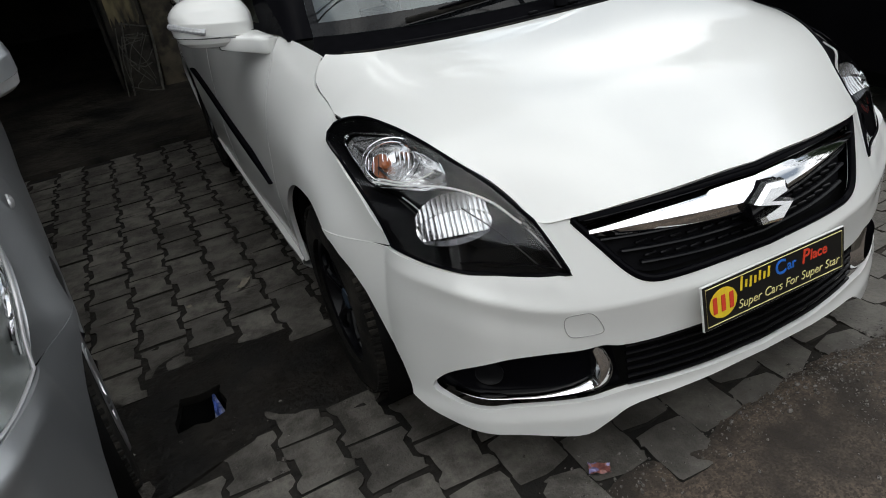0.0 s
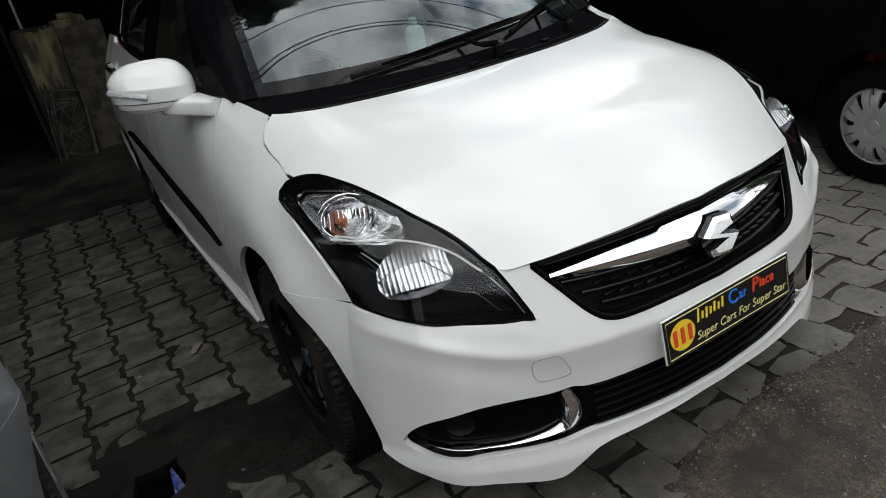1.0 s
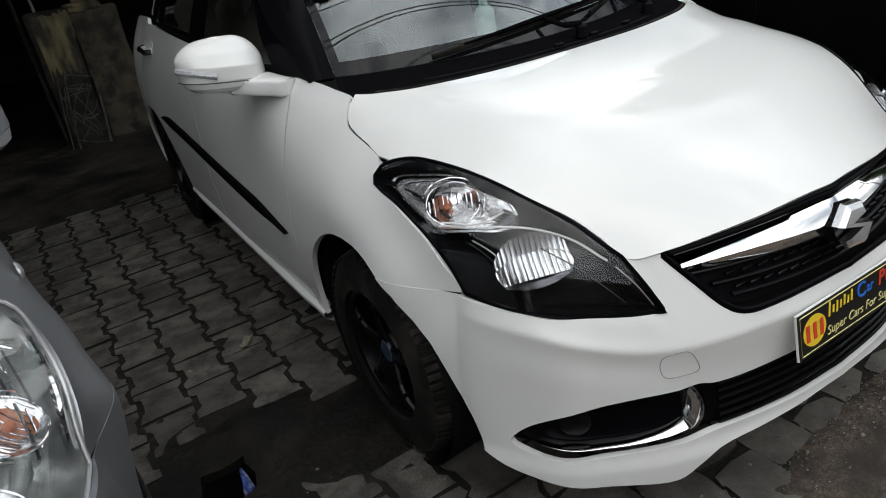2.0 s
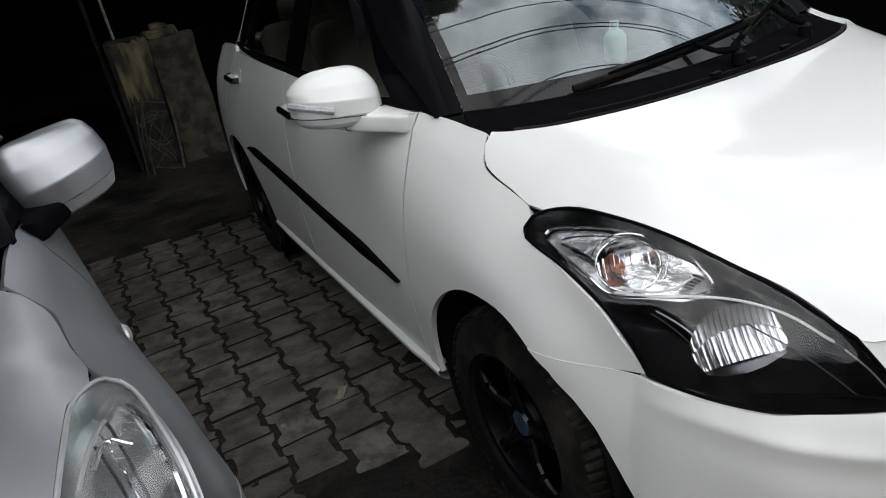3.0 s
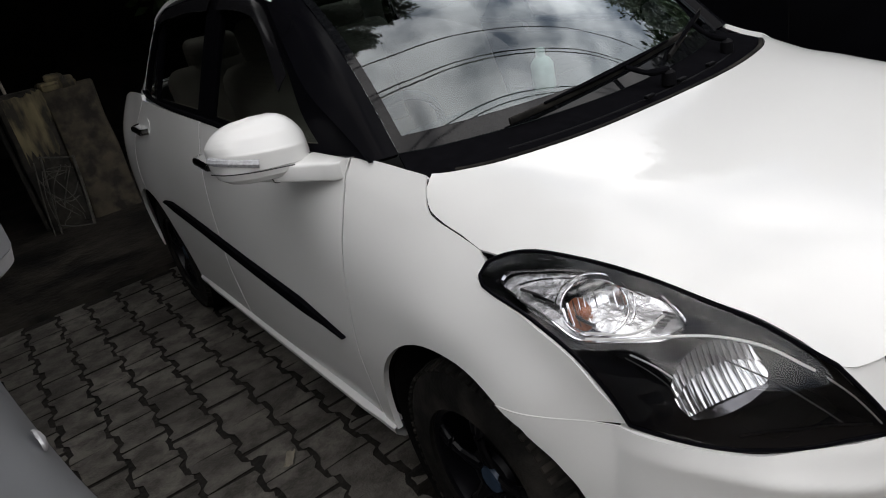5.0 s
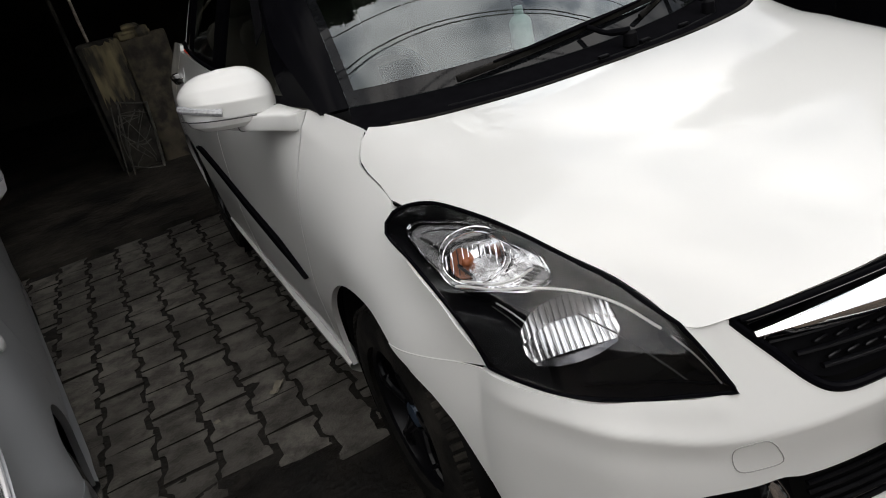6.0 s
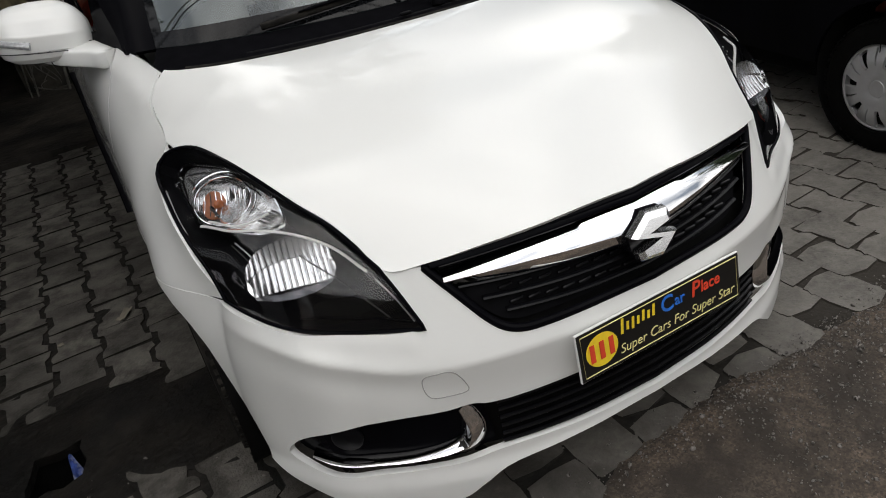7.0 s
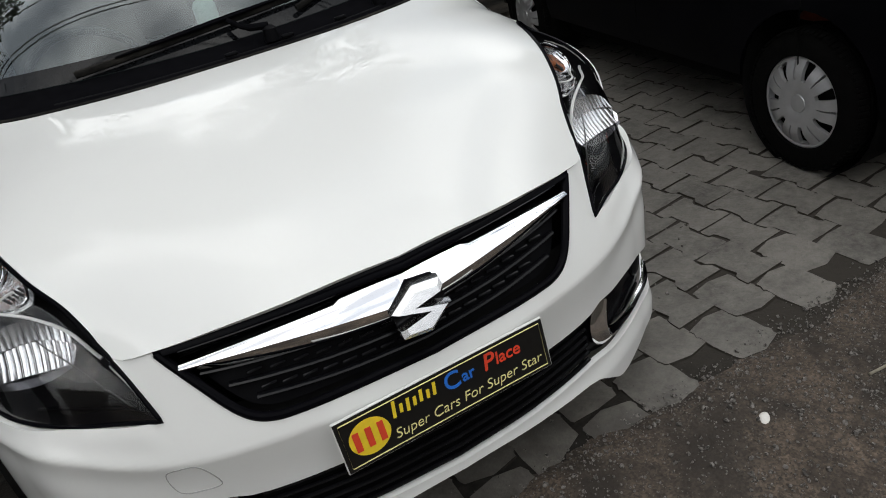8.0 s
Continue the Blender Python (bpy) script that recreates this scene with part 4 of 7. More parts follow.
def car_mirror(car, s, paint, low_paint, lamp, tuck=0.0, tall=1.0, fold=0.0, facet=False):
    """A door mirror: shell, lower shell, arm and, on one car, a turn lamp strip."""
    c = Vector((s * (0.885 - tuck), 1.430 + fold, 1.055))

    def shell(z0, z1, grow):
        rows = []
        for i in range(41):
            e = z0 + (z1 - z0) * i / 40
            h = fullness(e)
            deep_h, wide_h = (FACET_Y(e), FACET_X(e)) if facet else (CREASED_Y(e) if lamp else h ** 0.7, h ** 0.75)
            row = []
            for j in range(40):
                a = 2 * math.pi * j / 40
                ca, sa = math.cos(a), math.sin(a)
                x = math.copysign(abs(ca) ** (0.60 if facet else 0.72), ca) * 0.128 * wide_h
                y = math.copysign(abs(sa) ** 0.8, sa) * (0.085 if sa < 0 else 0.030) * deep_h
                z = tall * (e * (0.082 - 0.014 * (x / 0.128)) if e > 0 else e * (0.072 + 0.006 * (x / 0.128)))
                row.append(c + Vector((s * (x + 0.012 * e) * grow, (y + 0.016 * (x / 0.128) ** 2 + 0.10 * abs(x) * 0.2) * grow, z)))
            rows.append(row)
        return facing(grid(rows, True), c)
    rock = Matrix.Translation(c) @ Matrix.Rotation(-s * radians(8), 4, "Y") @ Matrix.Translation(-c)
    if lamp and not fold:
        level_shell = shell
        shell = lambda *q: moved(level_shell(*q), rock)
    if fold:
        turn = Matrix.Translation(c) @ Matrix.Rotation(s * radians(62), 4, "Z") @ Matrix.Translation(-c)
        flat_shell = shell
        shell = lambda *q: moved(flat_shell(*q), turn)
    if facet:
        swept = Matrix.Translation(c) @ Matrix.Rotation(s * radians(22), 4, "Z") @ Matrix.Rotation(s * radians(-12), 4, "Y") @ Matrix.Translation(-c)
        plain_shell = shell
        shell = lambda *q: moved(plain_shell(*q), swept)
    up = part("mirror", shell(-0.50, 1.0, 1.0), paint, car)
    part("lower_shell", shell(-1.0, -0.52, 0.985), low_paint, up)
    inner = (turn if fold else swept if facet else rock if lamp else Matrix()) @ Matrix.Translation(c + Vector((0, 0.028, 0.0))) @ Matrix.Diagonal((0.115, 0.004, 0.062, 1))
    part("mirror_glass", moved(lathe([(-1, 0.0), (-1, 0.9), (1, 0.9), (1, 0.0)], 28), inner @ Matrix.Rotation(radians(90), 4, "Z")), CHROME, up)
    rings = []
    for y, x0, x1, z0, z1 in ((1.450, 0.80, 0.90, 0.990, 1.011), (1.425, 0.77, 0.915, 0.978, 1.016), (1.385, 0.752, 0.890, 0.970, 1.014), (1.345, 0.745, 0.848, 0.962, 1.009), (1.305, 0.735, 0.800, 0.954, 1.003), (1.282, 0.725, 0.780, 0.950, 0.998), (1.266, 0.715, 0.760, 0.952, 0.998)):
        cx, hx, cz, hz = (x0 + x1) / 2 - tuck * smooth01((y - 1.30) / 0.1), (x1 - x0) / 2, (z0 + z1) / 2, (z1 - z0) / 2
        rings.append([Vector((s * (cx + hx * math.copysign(abs(math.cos(q)) ** 0.36, math.cos(q))), y, cz + hz * math.copysign(abs(math.sin(q)) ** 0.36, math.sin(q)))) for q in (2 * math.pi * i / 28 for i in range(28))])
    cols = [curve([r[i] for r in rings], 4) for i in range(28)]
    base = grid([[col[j] for col in cols] for j in range(len(cols[0]))], True)
    base[1].append(tuple(range(len(base[0]) - 28, len(base[0]))))
    part("mirror_base", facing(base, (s * 0.80, 1.36, 0.982)), low_paint if lamp else TRIM, up)
    if lamp:
        part("base_seam", tube([p + Vector((s * 0.0006 if abs(p.x) > 0.8 else 0, 0, 0.0006 if p.z > 0.985 else -0.0006)) for p in rings[2]], 0.0013, 6, True), DARK, up)
    if lamp and not fold:
        strip = [c + Vector((s * (0.127 - 0.092 * i / 12), -0.002 - 0.080 * math.sqrt(min(1, i / 12 * 0.92)) - 0.004, -0.006 - 0.014 * i / 12)) for i in range(13)]
        strip = [rock @ p for p in strip]
        part("turn_lamp", tube(strip, 0.0105, 8, flat=1.0), LAMPWHITE, up, "slim turn lamp in the mirror shell")
        line = [c + Vector((s * (0.129 - 0.24 * i / 16), -0.003 - 0.084 * math.sqrt(max(0.0, 1 - (1 - min(1, i / 8)) ** 2)) if i < 13 else -0.06, -0.0385)) for i in range(13)]
        part("shell_seam", tube([rock @ p for p in line], 0.0014, 6), DASH, up)
    return up


def build_car(name, label, m, paint, front, group):
    """A parked saloon with its panels, glass, lamps, wheels and cabin."""
    car = thing(name, label, "car", m, group)
    white = front == "white"
    pillar = PIANO
    # front bumper, one skin with the grille notch and one wide low opening
    notch = [p.to_2d() for p in curve([Vector((u, z, 0)) for u, z in ((0, 0.538), (0.15, 0.537), (0.25, 0.5345), (0.295, 0.536), (0.325, 0.545), (0.35, 0.565), (0.39, 0.620), (0.422, 0.666), (0.432, 0.682))], 4)]
    half_top = [(nose_run(p.x), p.y) for p in notch] + [ (nose_run(0.498), 0.684), (nose_run(0.480), 0.632), (nose_run(0.464), 0.576), (nose_run(0.53), 0.580), (nose_run(0.605), 0.592), (nose_run(0.687), 0.605), (nose_run(0.745), 0.619), (nose_run_y(0.455), 0.6270), (nose_run_y(0.53), 0.6255), (nose_run_y(0.625), 0.621)]
    half_arch = [(nose_run_y(AXLE_F - math.sqrt(ARCH**2 - (z - HUB) ** 2)), z) for z in (0.58, 0.54, 0.49, 0.43)] + [(nose_run_y(AXLE_F - math.sqrt(ARCH**2 - (z - HUB) ** 2) - 0.055 * smooth01((0.43 - z) / 0.2)), z) for z in (0.37, 0.31, 0.26)]
    half_low = [(nose_run(0.772), 0.222), (nose_run(0.742), 0.194), (nose_run(0.686), 0.176), (nose_run(0.575), 0.166), (nose_run(0.468), 0.155), (nose_run(0.42), 0.186), (nose_run(0.375), 0.216), (nose_run(0.25), 0.230), (nose_run(0.09), 0.238)]
    half_low = [tuple(p) for p in curve([Vector(p) for p in half_low], 4)]
    half = half_top + half_arch + half_low
    outline = half + [(0, 0.240)] + [(-a, z) for a, z in reversed(half[1:])]
    gap = [(0, 0.386), (nose_run(0.2), 0.387), (nose_run(0.385), 0.389), (nose_run(0.42), 0.398), (nose_run(0.464), 0.394), (nose_run(0.565), 0.393), (nose_run(0.656), 0.377), (nose_run(0.706), 0.350), (nose_run(0.734), 0.314), (nose_run(0.746), 0.273), (nose_run(0.716), 0.246), (nose_run(0.582), 0.249), (nose_run(0.45), 0.251), (nose_run(0.375), 0.264), (nose_run(0.2), 0.262)]
    gap_loop = curve(gap, 4) + [Vector((0, 0.259))] + [Vector((-p.x, p.y)) for p in reversed(curve(gap, 4)[1:])]
    skin = part("front_bumper", sheet(bumper, outline, [gap_loop], 0.0085 if white else 0.014, 0.016), paint, car)
    part("bumper_core", sheet(lambda a, z: bumper(a, z, 0.045), [(nose_run(u) * 0.97, z) for u, z in ((0, 0.538), (0.27, 0.534), (0.33, 0.55))] + [(nose_run(0.43), 0.55), (nose_run(0.75), 0.54), (nose_run(0.80), 0.24), (-nose_run(0.80), 0.24), (-nose_run(0.75), 0.54), (-nose_run(0.43), 0.55), (-nose_run(0.33) * 0.97, 0.55), (-nose_run(0.27) * 0.97, 0.534)], (), 0.05, 0), DARK, skin)
    for k in range(6):
        z = 0.272 + 0.0205 * k
        line = [bumper(nose_run(-0.372 + 0.744 * i / 24), z, 0.012) for i in range(25)]
        part("lower_grille_slat", tube(line, 0.0062, 8, flat=0.7), GRILLEGLOSS, skin)
    for s in (-1, 1):
        back = [(s * nose_run(u), z) for u, z in ((0.385, 0.270), (0.40, 0.38), (0.47, 0.388), (0.565, 0.387), (0.65, 0.376), (0.71, 0.346), (0.742, 0.300), (0.735, 0.268), (0.69, 0.252), (0.58, 0.245), (0.45, 0.246))]
        fog = part("fog_lamp_housing", sheet(lambda a, z: bumper(a, z, 0.026), back, (), 0.03, 0), PIANO, skin)
        lampc = bumper(s * nose_run(0.66), 0.330, 0.022)
        part("fog_lamp", moved(lathe([(-0.02, 0.032), (0.0, 0.034), (0.004, 0.028), (0.006, 0.0)], 28), Matrix.Translation(lampc) @ Matrix.Rotation(radians(-90 + s * 35), 4, "Z")), LAMPBLACK, fog)
        run = curve([Vector((nose_run(u), z, r)) for u, z, r in ((0.443, 0.390, 0.015), (0.431, 0.352, 0.023), (0.426, 0.318, 0.027), (0.436, 0.291, 0.024), (0.474, 0.279, 0.014), (0.54, 0.2725, 0.0080), (0.64, 0.2715, 0.0062), (0.690, 0.2745, 0.0050), (0.718, 0.2800, 0.0030))], 6)
        bezel = []
        for k, p in enumerate(run):
            ahead = (run[min(k + 1, len(run) - 1)] - run[max(k - 1, 0)]).to_2d().normalized()
            side = Vector((-ahead.y, ahead.x))
            bezel.append([bumper(s * (p.x + side.x * p.z * q), p.y + side.y * p.z * q, ins) for q, ins in ((1.0, 0.024), (0.92, 0.016), (0.30, 0.004 - 0.25 * p.z), (0.18, 0.003 - 0.25 * p.z), (-0.80, 0.010), (-1.0, 0.018))])
        part("chrome_bezel", facing(grid(bezel), (0, 1.2, 0.5)), CHROME, fog, "chrome bezel curling round the fog lamp recess")
    towl = curve([(-nose_run(u), z) for u, z in ((0.497, 0.486), (0.475, 0.492), (0.448, 0.491), (0.428, 0.462), (0.422, 0.436), (0.455, 0.430), (0.490, 0.434), (0.500, 0.460))], 4, True)
    part("tow_cover", tube([bumper(a, z, -0.0002) for a, z in towl], 0.0011, 6, True), material(name + "_tow_seam", (0.33, 0.33, 0.32), rough=0.5, noise_amt=0.1), skin)
    # grille
    ring_half = [(0.0, 0.538), (0.15, 0.537), (0.27, 0.534), (0.315, 0.540), (0.345, 0.560), (0.39, 0.620), (0.430, 0.680), (0.30, 0.694), (0.15, 0.700), (0, 0.702)]

    def gpos(u, z, inset=0.0):
        return bumper(math.copysign(nose_run(abs(u)), u) if u else 0.0, z, inset)
    gl = [(p.x, p.y) for p in notch] + [(0.40, 0.686)] + ring_half[7:]
    ring = gl + [(-u, z) for u, z in reversed(gl[1:-1])]
    grille = part("grille", sheet(lambda u, z: gpos(u, z, 0.034), ring, (), 0.03, 0), LAMPBLACK, car, "black grille with a chrome bar")
    part("grille_frame", tube([gpos(u, z, 0.004) for u, z in dense([Vector(p) for p in ring], 0.03)], 0.0090, 10, True), PIANO, grille)
    lid = [[gpos(u, z + dz, ins) for u, z in ((-0.418 + 0.836 * i / 30, 0.699 - 0.017 * (abs(-0.418 + 0.836 * i / 30) / 0.43) ** 2) for i in range(31))] for dz, ins in ((0.009, 0.004), (0.007, -0.003), (0.002, -0.007), (-0.004, -0.007), (-0.008, -0.003), (-0.010, 0.004), (-0.012, 0.02))]
    part("grille_lip", facing(grid(lid), (0, 1, 0.6)), PIANO, grille)
    for k in range(3):
        z = 0.556 + 0.030 * k
        reach = 0.315 + 0.035 * k
        part("grille_blade", tube([gpos(-reach + 2 * reach * i / 24, z + 0.010 * (abs(-reach + 2 * reach * i / 24) / reach) ** 2, 0.02) for i in range(25)], 0.0075, 8, flat=0.6), GRILLEGLOSS, grille)
        if white:
            for i in range(16):
                u = -reach * 0.92 + 1.84 * reach * (i + 0.5 * (k % 2)) / 16
                q = gpos(u, z + 0.013 + 0.010 * (abs(u) / reach) ** 2, 0.021)
                part("grille_tooth", rbox((0.030, 0.012, 0.006), 0.002, 1, Matrix.Translation(q) @ Matrix.Rotation(radians(-25), 4, "X")), GRILLEGLOSS, grille)
    if white:
        bar_rows = []
        for i in range(41):
            u = -0.405 + 0.81 * i / 40
            q = abs(u) / 0.405
            ztop = 0.6835 - 0.0245 * q**2
            zlow = ztop - (0.079 - 0.055 * q**1.4)
            fold_z = ztop - (ztop - zlow) * (0.56 - 0.22 * q)
            mid_z = (ztop + fold_z) / 2
            bar_rows.append([gpos(u, ztop, 0.020), gpos(u, ztop - 0.002, 0.006 - 0.002 * q), gpos(u, mid_z, -0.008 + 0.006 * q), gpos(u, fold_z, -0.015 + 0.010 * q), gpos(u, fold_z - 0.0015, -0.0145 + 0.010 * q), gpos(u, zlow + 0.002, 0.010), gpos(u, zlow - 0.002, 0.024)])
        part("chrome_bar", facing(grid(bar_rows), (0, 1, 0.6)), CHROME, grille, "bright chrome wing bar")
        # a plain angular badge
        bz = 0.637
        lean = lambda px, pz: Vector((px - 0.003, 0.058 + (pz - 0.63) * 0.35, pz))
        half_bar = [(0.052, 0.020), (0.051, 0.033), (-0.002, 0.038), (-0.055, 0.009), (0.016, -0.009)]
        bar_loop = half_bar + [(-px, -pz) for px, pz in half_bar]
        back = [(-0.051, 0.004), (-0.002, 0.036), (0.047, 0.030), (0.051, -0.004), (0.002, -0.036), (-0.047, -0.030)]
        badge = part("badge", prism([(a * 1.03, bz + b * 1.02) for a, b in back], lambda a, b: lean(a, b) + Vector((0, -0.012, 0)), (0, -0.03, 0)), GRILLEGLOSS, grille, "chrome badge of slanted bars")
        rings = [[lean(px * kx, bz + pz * kz) + Vector((0, out + pz * 0.25, 0)) for px, pz in bar_loop] for kx, kz, out in ((0.80, 0.72, -0.036), (1.0, 0.97, -0.028), (1.03, 1.0, -0.014))]
        count = len(bar_loop)
        part("badge_bar", (sum(rings, []), [tuple(range(count))] + [(k + i, k + i + count, k + (i + 1) % count + count, k + (i + 1) % count) for k in (0, count) for i in range(count)]), SATINCHROME, badge, angle=12)
    # bonnet
    for s in (-1, 1):
        # dark tube that paints the shade inside this gap
        part("bonnet_gap", tube([bumper(s * nose_run(0.424 + 0.076 * i / 10), 0.6850, 0.006) for i in range(11)], 0.0040, 6), DARK, car)
    edge = [(0.0, 0.096), (0.2, 0.112), (0.33, 0.143), (0.43, 0.180), (0.494, 0.216)] + [(SEAM_U(y) - 0.005, y) for y in (0.27, 0.325, 0.392, 0.49, 0.59, 0.69)]
    edge = [p.to_2d() for p in curve([Vector((*p, 0)) for p in edge], 4)] + [Vector(p) for p in BONNET_SIDE] + [Vector(p) for p in BONNET_REAR[1:]]
    outline = edge + [Vector((-p.x, p.y)) for p in reversed(edge[1:-1])]
    part("bonnet", sheet(bonnet, outline, (), 0.026, 0.010), paint, car)
    part("bonnet_frame", sheet(lambda x, y: bonnet(x, y, 0.05), [(x * 0.90, 0.20 + (y - 0.10) * 0.88) for x, y in outline], (), 0.07, 0), DARK, car)
    # scuttle and windscreen
    rear = [(-u, y, BONNET(y, u) - 0.012) for u, y in BONNET_REAR[1:]] + [(u, y, BONNET(y, u) - 0.012) for u, y in reversed(BONNET_REAR[1:-1])]
    rear = [(-0.675, 1.09, 0.955)] + rear + [(0.675, 1.09, 0.955)]
    foot = curve(SCREEN_FOOT, 6)
    front_line = curve(rear, 5)
    between = [(a * 0.5 + b * 0.5) + Vector((0, 0, -0.004)) for a, b in zip(along(front_line, 40), along(foot, 40))]
    scuttle = part("scuttle", loft([front_line, between, foot], 40, 3, 0.012, (0, 1.2, 0)), TRIM, car, "black plastic scuttle below the windscreen")
    rail = [(a * 0.93 + b * 0.07) + Vector((0, 0, 0.007)) for a, b in list(zip(along(front_line, 40), along(foot, 40)))[3:37]]
    part("rubber_seal", tube(rail, 0.007, 8), RUBBER, scuttle)
    f = 0.45
    part("scuttle_rib", tube([(a * (1 - f) + b * f) + Vector((0, 0, -0.001 - 0.004 * math.sin(math.pi * f))) for a, b in list(zip(along(front_line, 40), along(foot, 40)))[7:33]], 0.0035, 6), LAMPBLACK, scuttle)
    for i in range(3):
        u = -0.02 + 0.16 * i
        part("washer_jet" if i == 1 else "vent_slot", rbox((0.034, 0.014, 0.010), 0.004, 2, Matrix.Translation((u, 0.935 + 0.02 * i, 0.958))), LAMPBLACK, scuttle)
    top = curve(SCREEN_TOP, 8)
    l_edge = [Vector(SCREEN_TOP[0]).lerp(Vector(SCREEN_FOOT[0]), i / 12) + Vector((0, -0.02, 0.026)) * math.sin(math.pi * i / 12) for i in range(13)]
    r_edge = [Vector((-p.x, p.y, p.z)) for p in l_edge]
    pane = coons(top, foot, l_edge, r_edge, 0.022, (0, -0.55, 0.83))
    glass_geo = facing(grid([[pane(i / 36, j / 24) for i in range(37)] for j in range(25)]), (0, 2.2, 0.8))
    screen = part("windscreen", glass_geo, WINDSHIELD, car, "windscreen mirroring cloud and branches")
    screen.visible_shadow = False
    low = lambda i, j: pane(i, j) + Vector((0, -0.0015, 0.002))
    frit = join(grid([[low(i / 30, 1 - 0.070 * j / 3) for i in range(31)] for j in range(4)]), grid([[low(i / 30, 0.035 * j) for i in range(31)] for j in range(2)]),
                grid([[low(0.020 * j, i / 20) for i in range(21)] for j in range(2)]), grid([[low(1 - 0.020 * j, i / 20) for i in range(21)] for j in range(2)]))
    part("windscreen_border", facing(frit, (0, 2.2, 0.8)), FRIT, screen)
    # wipers
    def on_glass(x, v):
        return pane(0.5 + x / 1.28, v) + Vector((0, -0.013, 0.018))
    for px, py, (x0, v0), (x1, v1) in ((0.10, 0.965, (-0.37, 1.0), (0.33, 0.925)), (0.44, 1.015, (0.20, 0.980), (0.57, 0.880))):
        piv = Vector((px, py, 0.975))
        mid_ = on_glass(x0 * 0.45 + x1 * 0.55, v0 * 0.45 + v1 * 0.55)
        w = part("wiper", tube(curve([piv + Vector((0, 0, 0.02)), piv.lerp(mid_, 0.5) + Vector((-0.01, -0.01, 0.006)), mid_ + Vector((0, -0.004, 0.010))], 6), [0.0095] * 6 + [0.007] * 7, 8), TRIM, car, "black wiper arm and blade")
        part("blade", tube([on_glass(x0 + (x1 - x0) * i / 14, v0 + (v1 - v0) * i / 14 - 0.012 * math.sin(math.pi * i / 14)) for i in range(15)], 0.0058, 8, flat=1.6), RUBBER, w)
        part("blade_frame", tube([on_glass(x0 + (x1 - x0) * i / 14, v0 + (v1 - v0) * i / 14 - 0.012 * math.sin(math.pi * i / 14)) + Vector((0, -0.006, 0.010)) for i in range(2, 13)], [0.003, 0.004, 0.005, 0.006, 0.007, 0.0075, 0.007, 0.006, 0.005, 0.004, 0.003], 6), TRIM, w)
        part("pivot", moved(lathe([(-0.02, 0.020), (0.012, 0.018), (0.02, 0.010), (0.02, 0)], 20), Matrix.Translation(piv) @ Matrix.Rotation(radians(-90), 4, "Y")), LAMPBLACK, w)
    # flanks
    for s in (-1, 1):
        fn = flank(s)
        inside = (0, 2, 0.6)
        lamp_edge = [(p[1] + 0.004, p[2]) for p in reversed(LAMP_WING)]
        lamp_edge = [p.to_2d() for p in curve([Vector((*p, 0)) for p in lamp_edge], 4)]
        top_edge = [tuple(p) for p in curve([Vector(q) for q in WING_TOP], 4)] + [(1.10, 0.970), (1.17, 0.985), (1.215, 0.994), (1.257, 0.998)]
        door_edge = [p.to_2d() for p in curve([Vector((a - 0.0035, b, 0)) for a, b in DOOR_LINE[1:]], 4)]
        wing = arch(AXLE_F, -4, 121) + [(0.60, 0.622), (0.52, 0.626)] + [tuple(p) for p in lamp_edge] + top_edge + [tuple(p) for p in door_edge]
        part("front_wing", sheet(fn, wing, (), 0.024, 0.016, inside), paint, car)
        # dark tubes laid in the panel gaps stand in for the shade there
        part("door_gap_shade", tube([Vector((s * (FLANK(p.x, p.y) - 0.005), p.x + 0.003, p.y)) for p in door_edge], 0.0036, 6), DARK, car)
        part("bonnet_gap_shade", tube([Vector((s * (SEAM_U(y) - 0.003), y + 0.001, SEAM_Z(y) - 0.0075)) for y in (0.785 + 0.249 * i / 30 for i in range(31))], 0.0028, 6), DARK, car)
        part("bumper_gap_shade", tube([Vector((s * (FLANK(y, 0.6205) - 0.005), y, 0.6205 + 0.003 * smooth01((0.60 - y) / 0.1))) for y in (0.45 + 0.18 * i / 14 for i in range(15))], 0.004, 6), DARK, car)
        part("door_gap_shade", tube([Vector((s * (FLANK(2.263, z) - 0.0055), 2.263, z)) for z in (0.30 + 0.73 * i / 20 for i in range(21))], 0.0042, 6), DARK, car)
        d_in = [p.to_2d() for p in curve([Vector((a + 0.0025, b, 0)) for a, b in DOOR_LINE[1:]], 4)]
        door1 = [(2.258, 1.040), (1.80, 1.018), (1.40, 1.003), (1.262, 0.998)] + [tuple(p) for p in d_in[:-1]] + [(1.268, 0.290), (2.258, 0.290)]
        fdoor = part("front_door", sheet(fn, door1, (), 0.035, 0.016, inside), paint, car)
        rear_edge = [(3.12, 1.078), (3.24, 0.97), (3.31, 0.86), (3.325, 0.76), (3.285, 0.672)]
        door2 = [(2.268, 0.290), (2.268, 1.041), (2.7, 1.058)] + [p.to_2d() for p in curve([Vector((*p, 0)) for p in rear_edge], 4)] + arch(AXLE_R, 96, 178, 16) + [(2.90, 0.290)]
        rdoor = part("rear_door", sheet(fn, door2, (), 0.035, 0.016, inside), paint, car)
        quarter = [(a + 0.009, b) for a, b in [p.to_2d() for p in curve([Vector((*p, 0)) for p in rear_edge], 4)]] + arch(AXLE_R, 92, 4, 20) + [(3.66, 0.26), (3.90, 0.30), (3.92, 0.60), (3.91, 0.84), (3.87, 0.93), (3.80, 1.00), (3.68, 1.065), (3.45, 1.10), (3.25, 1.105), (3.15, 1.10)]
        part("rear_wing", sheet(fn, quarter, (), 0.04, 0.016, inside), paint, car)
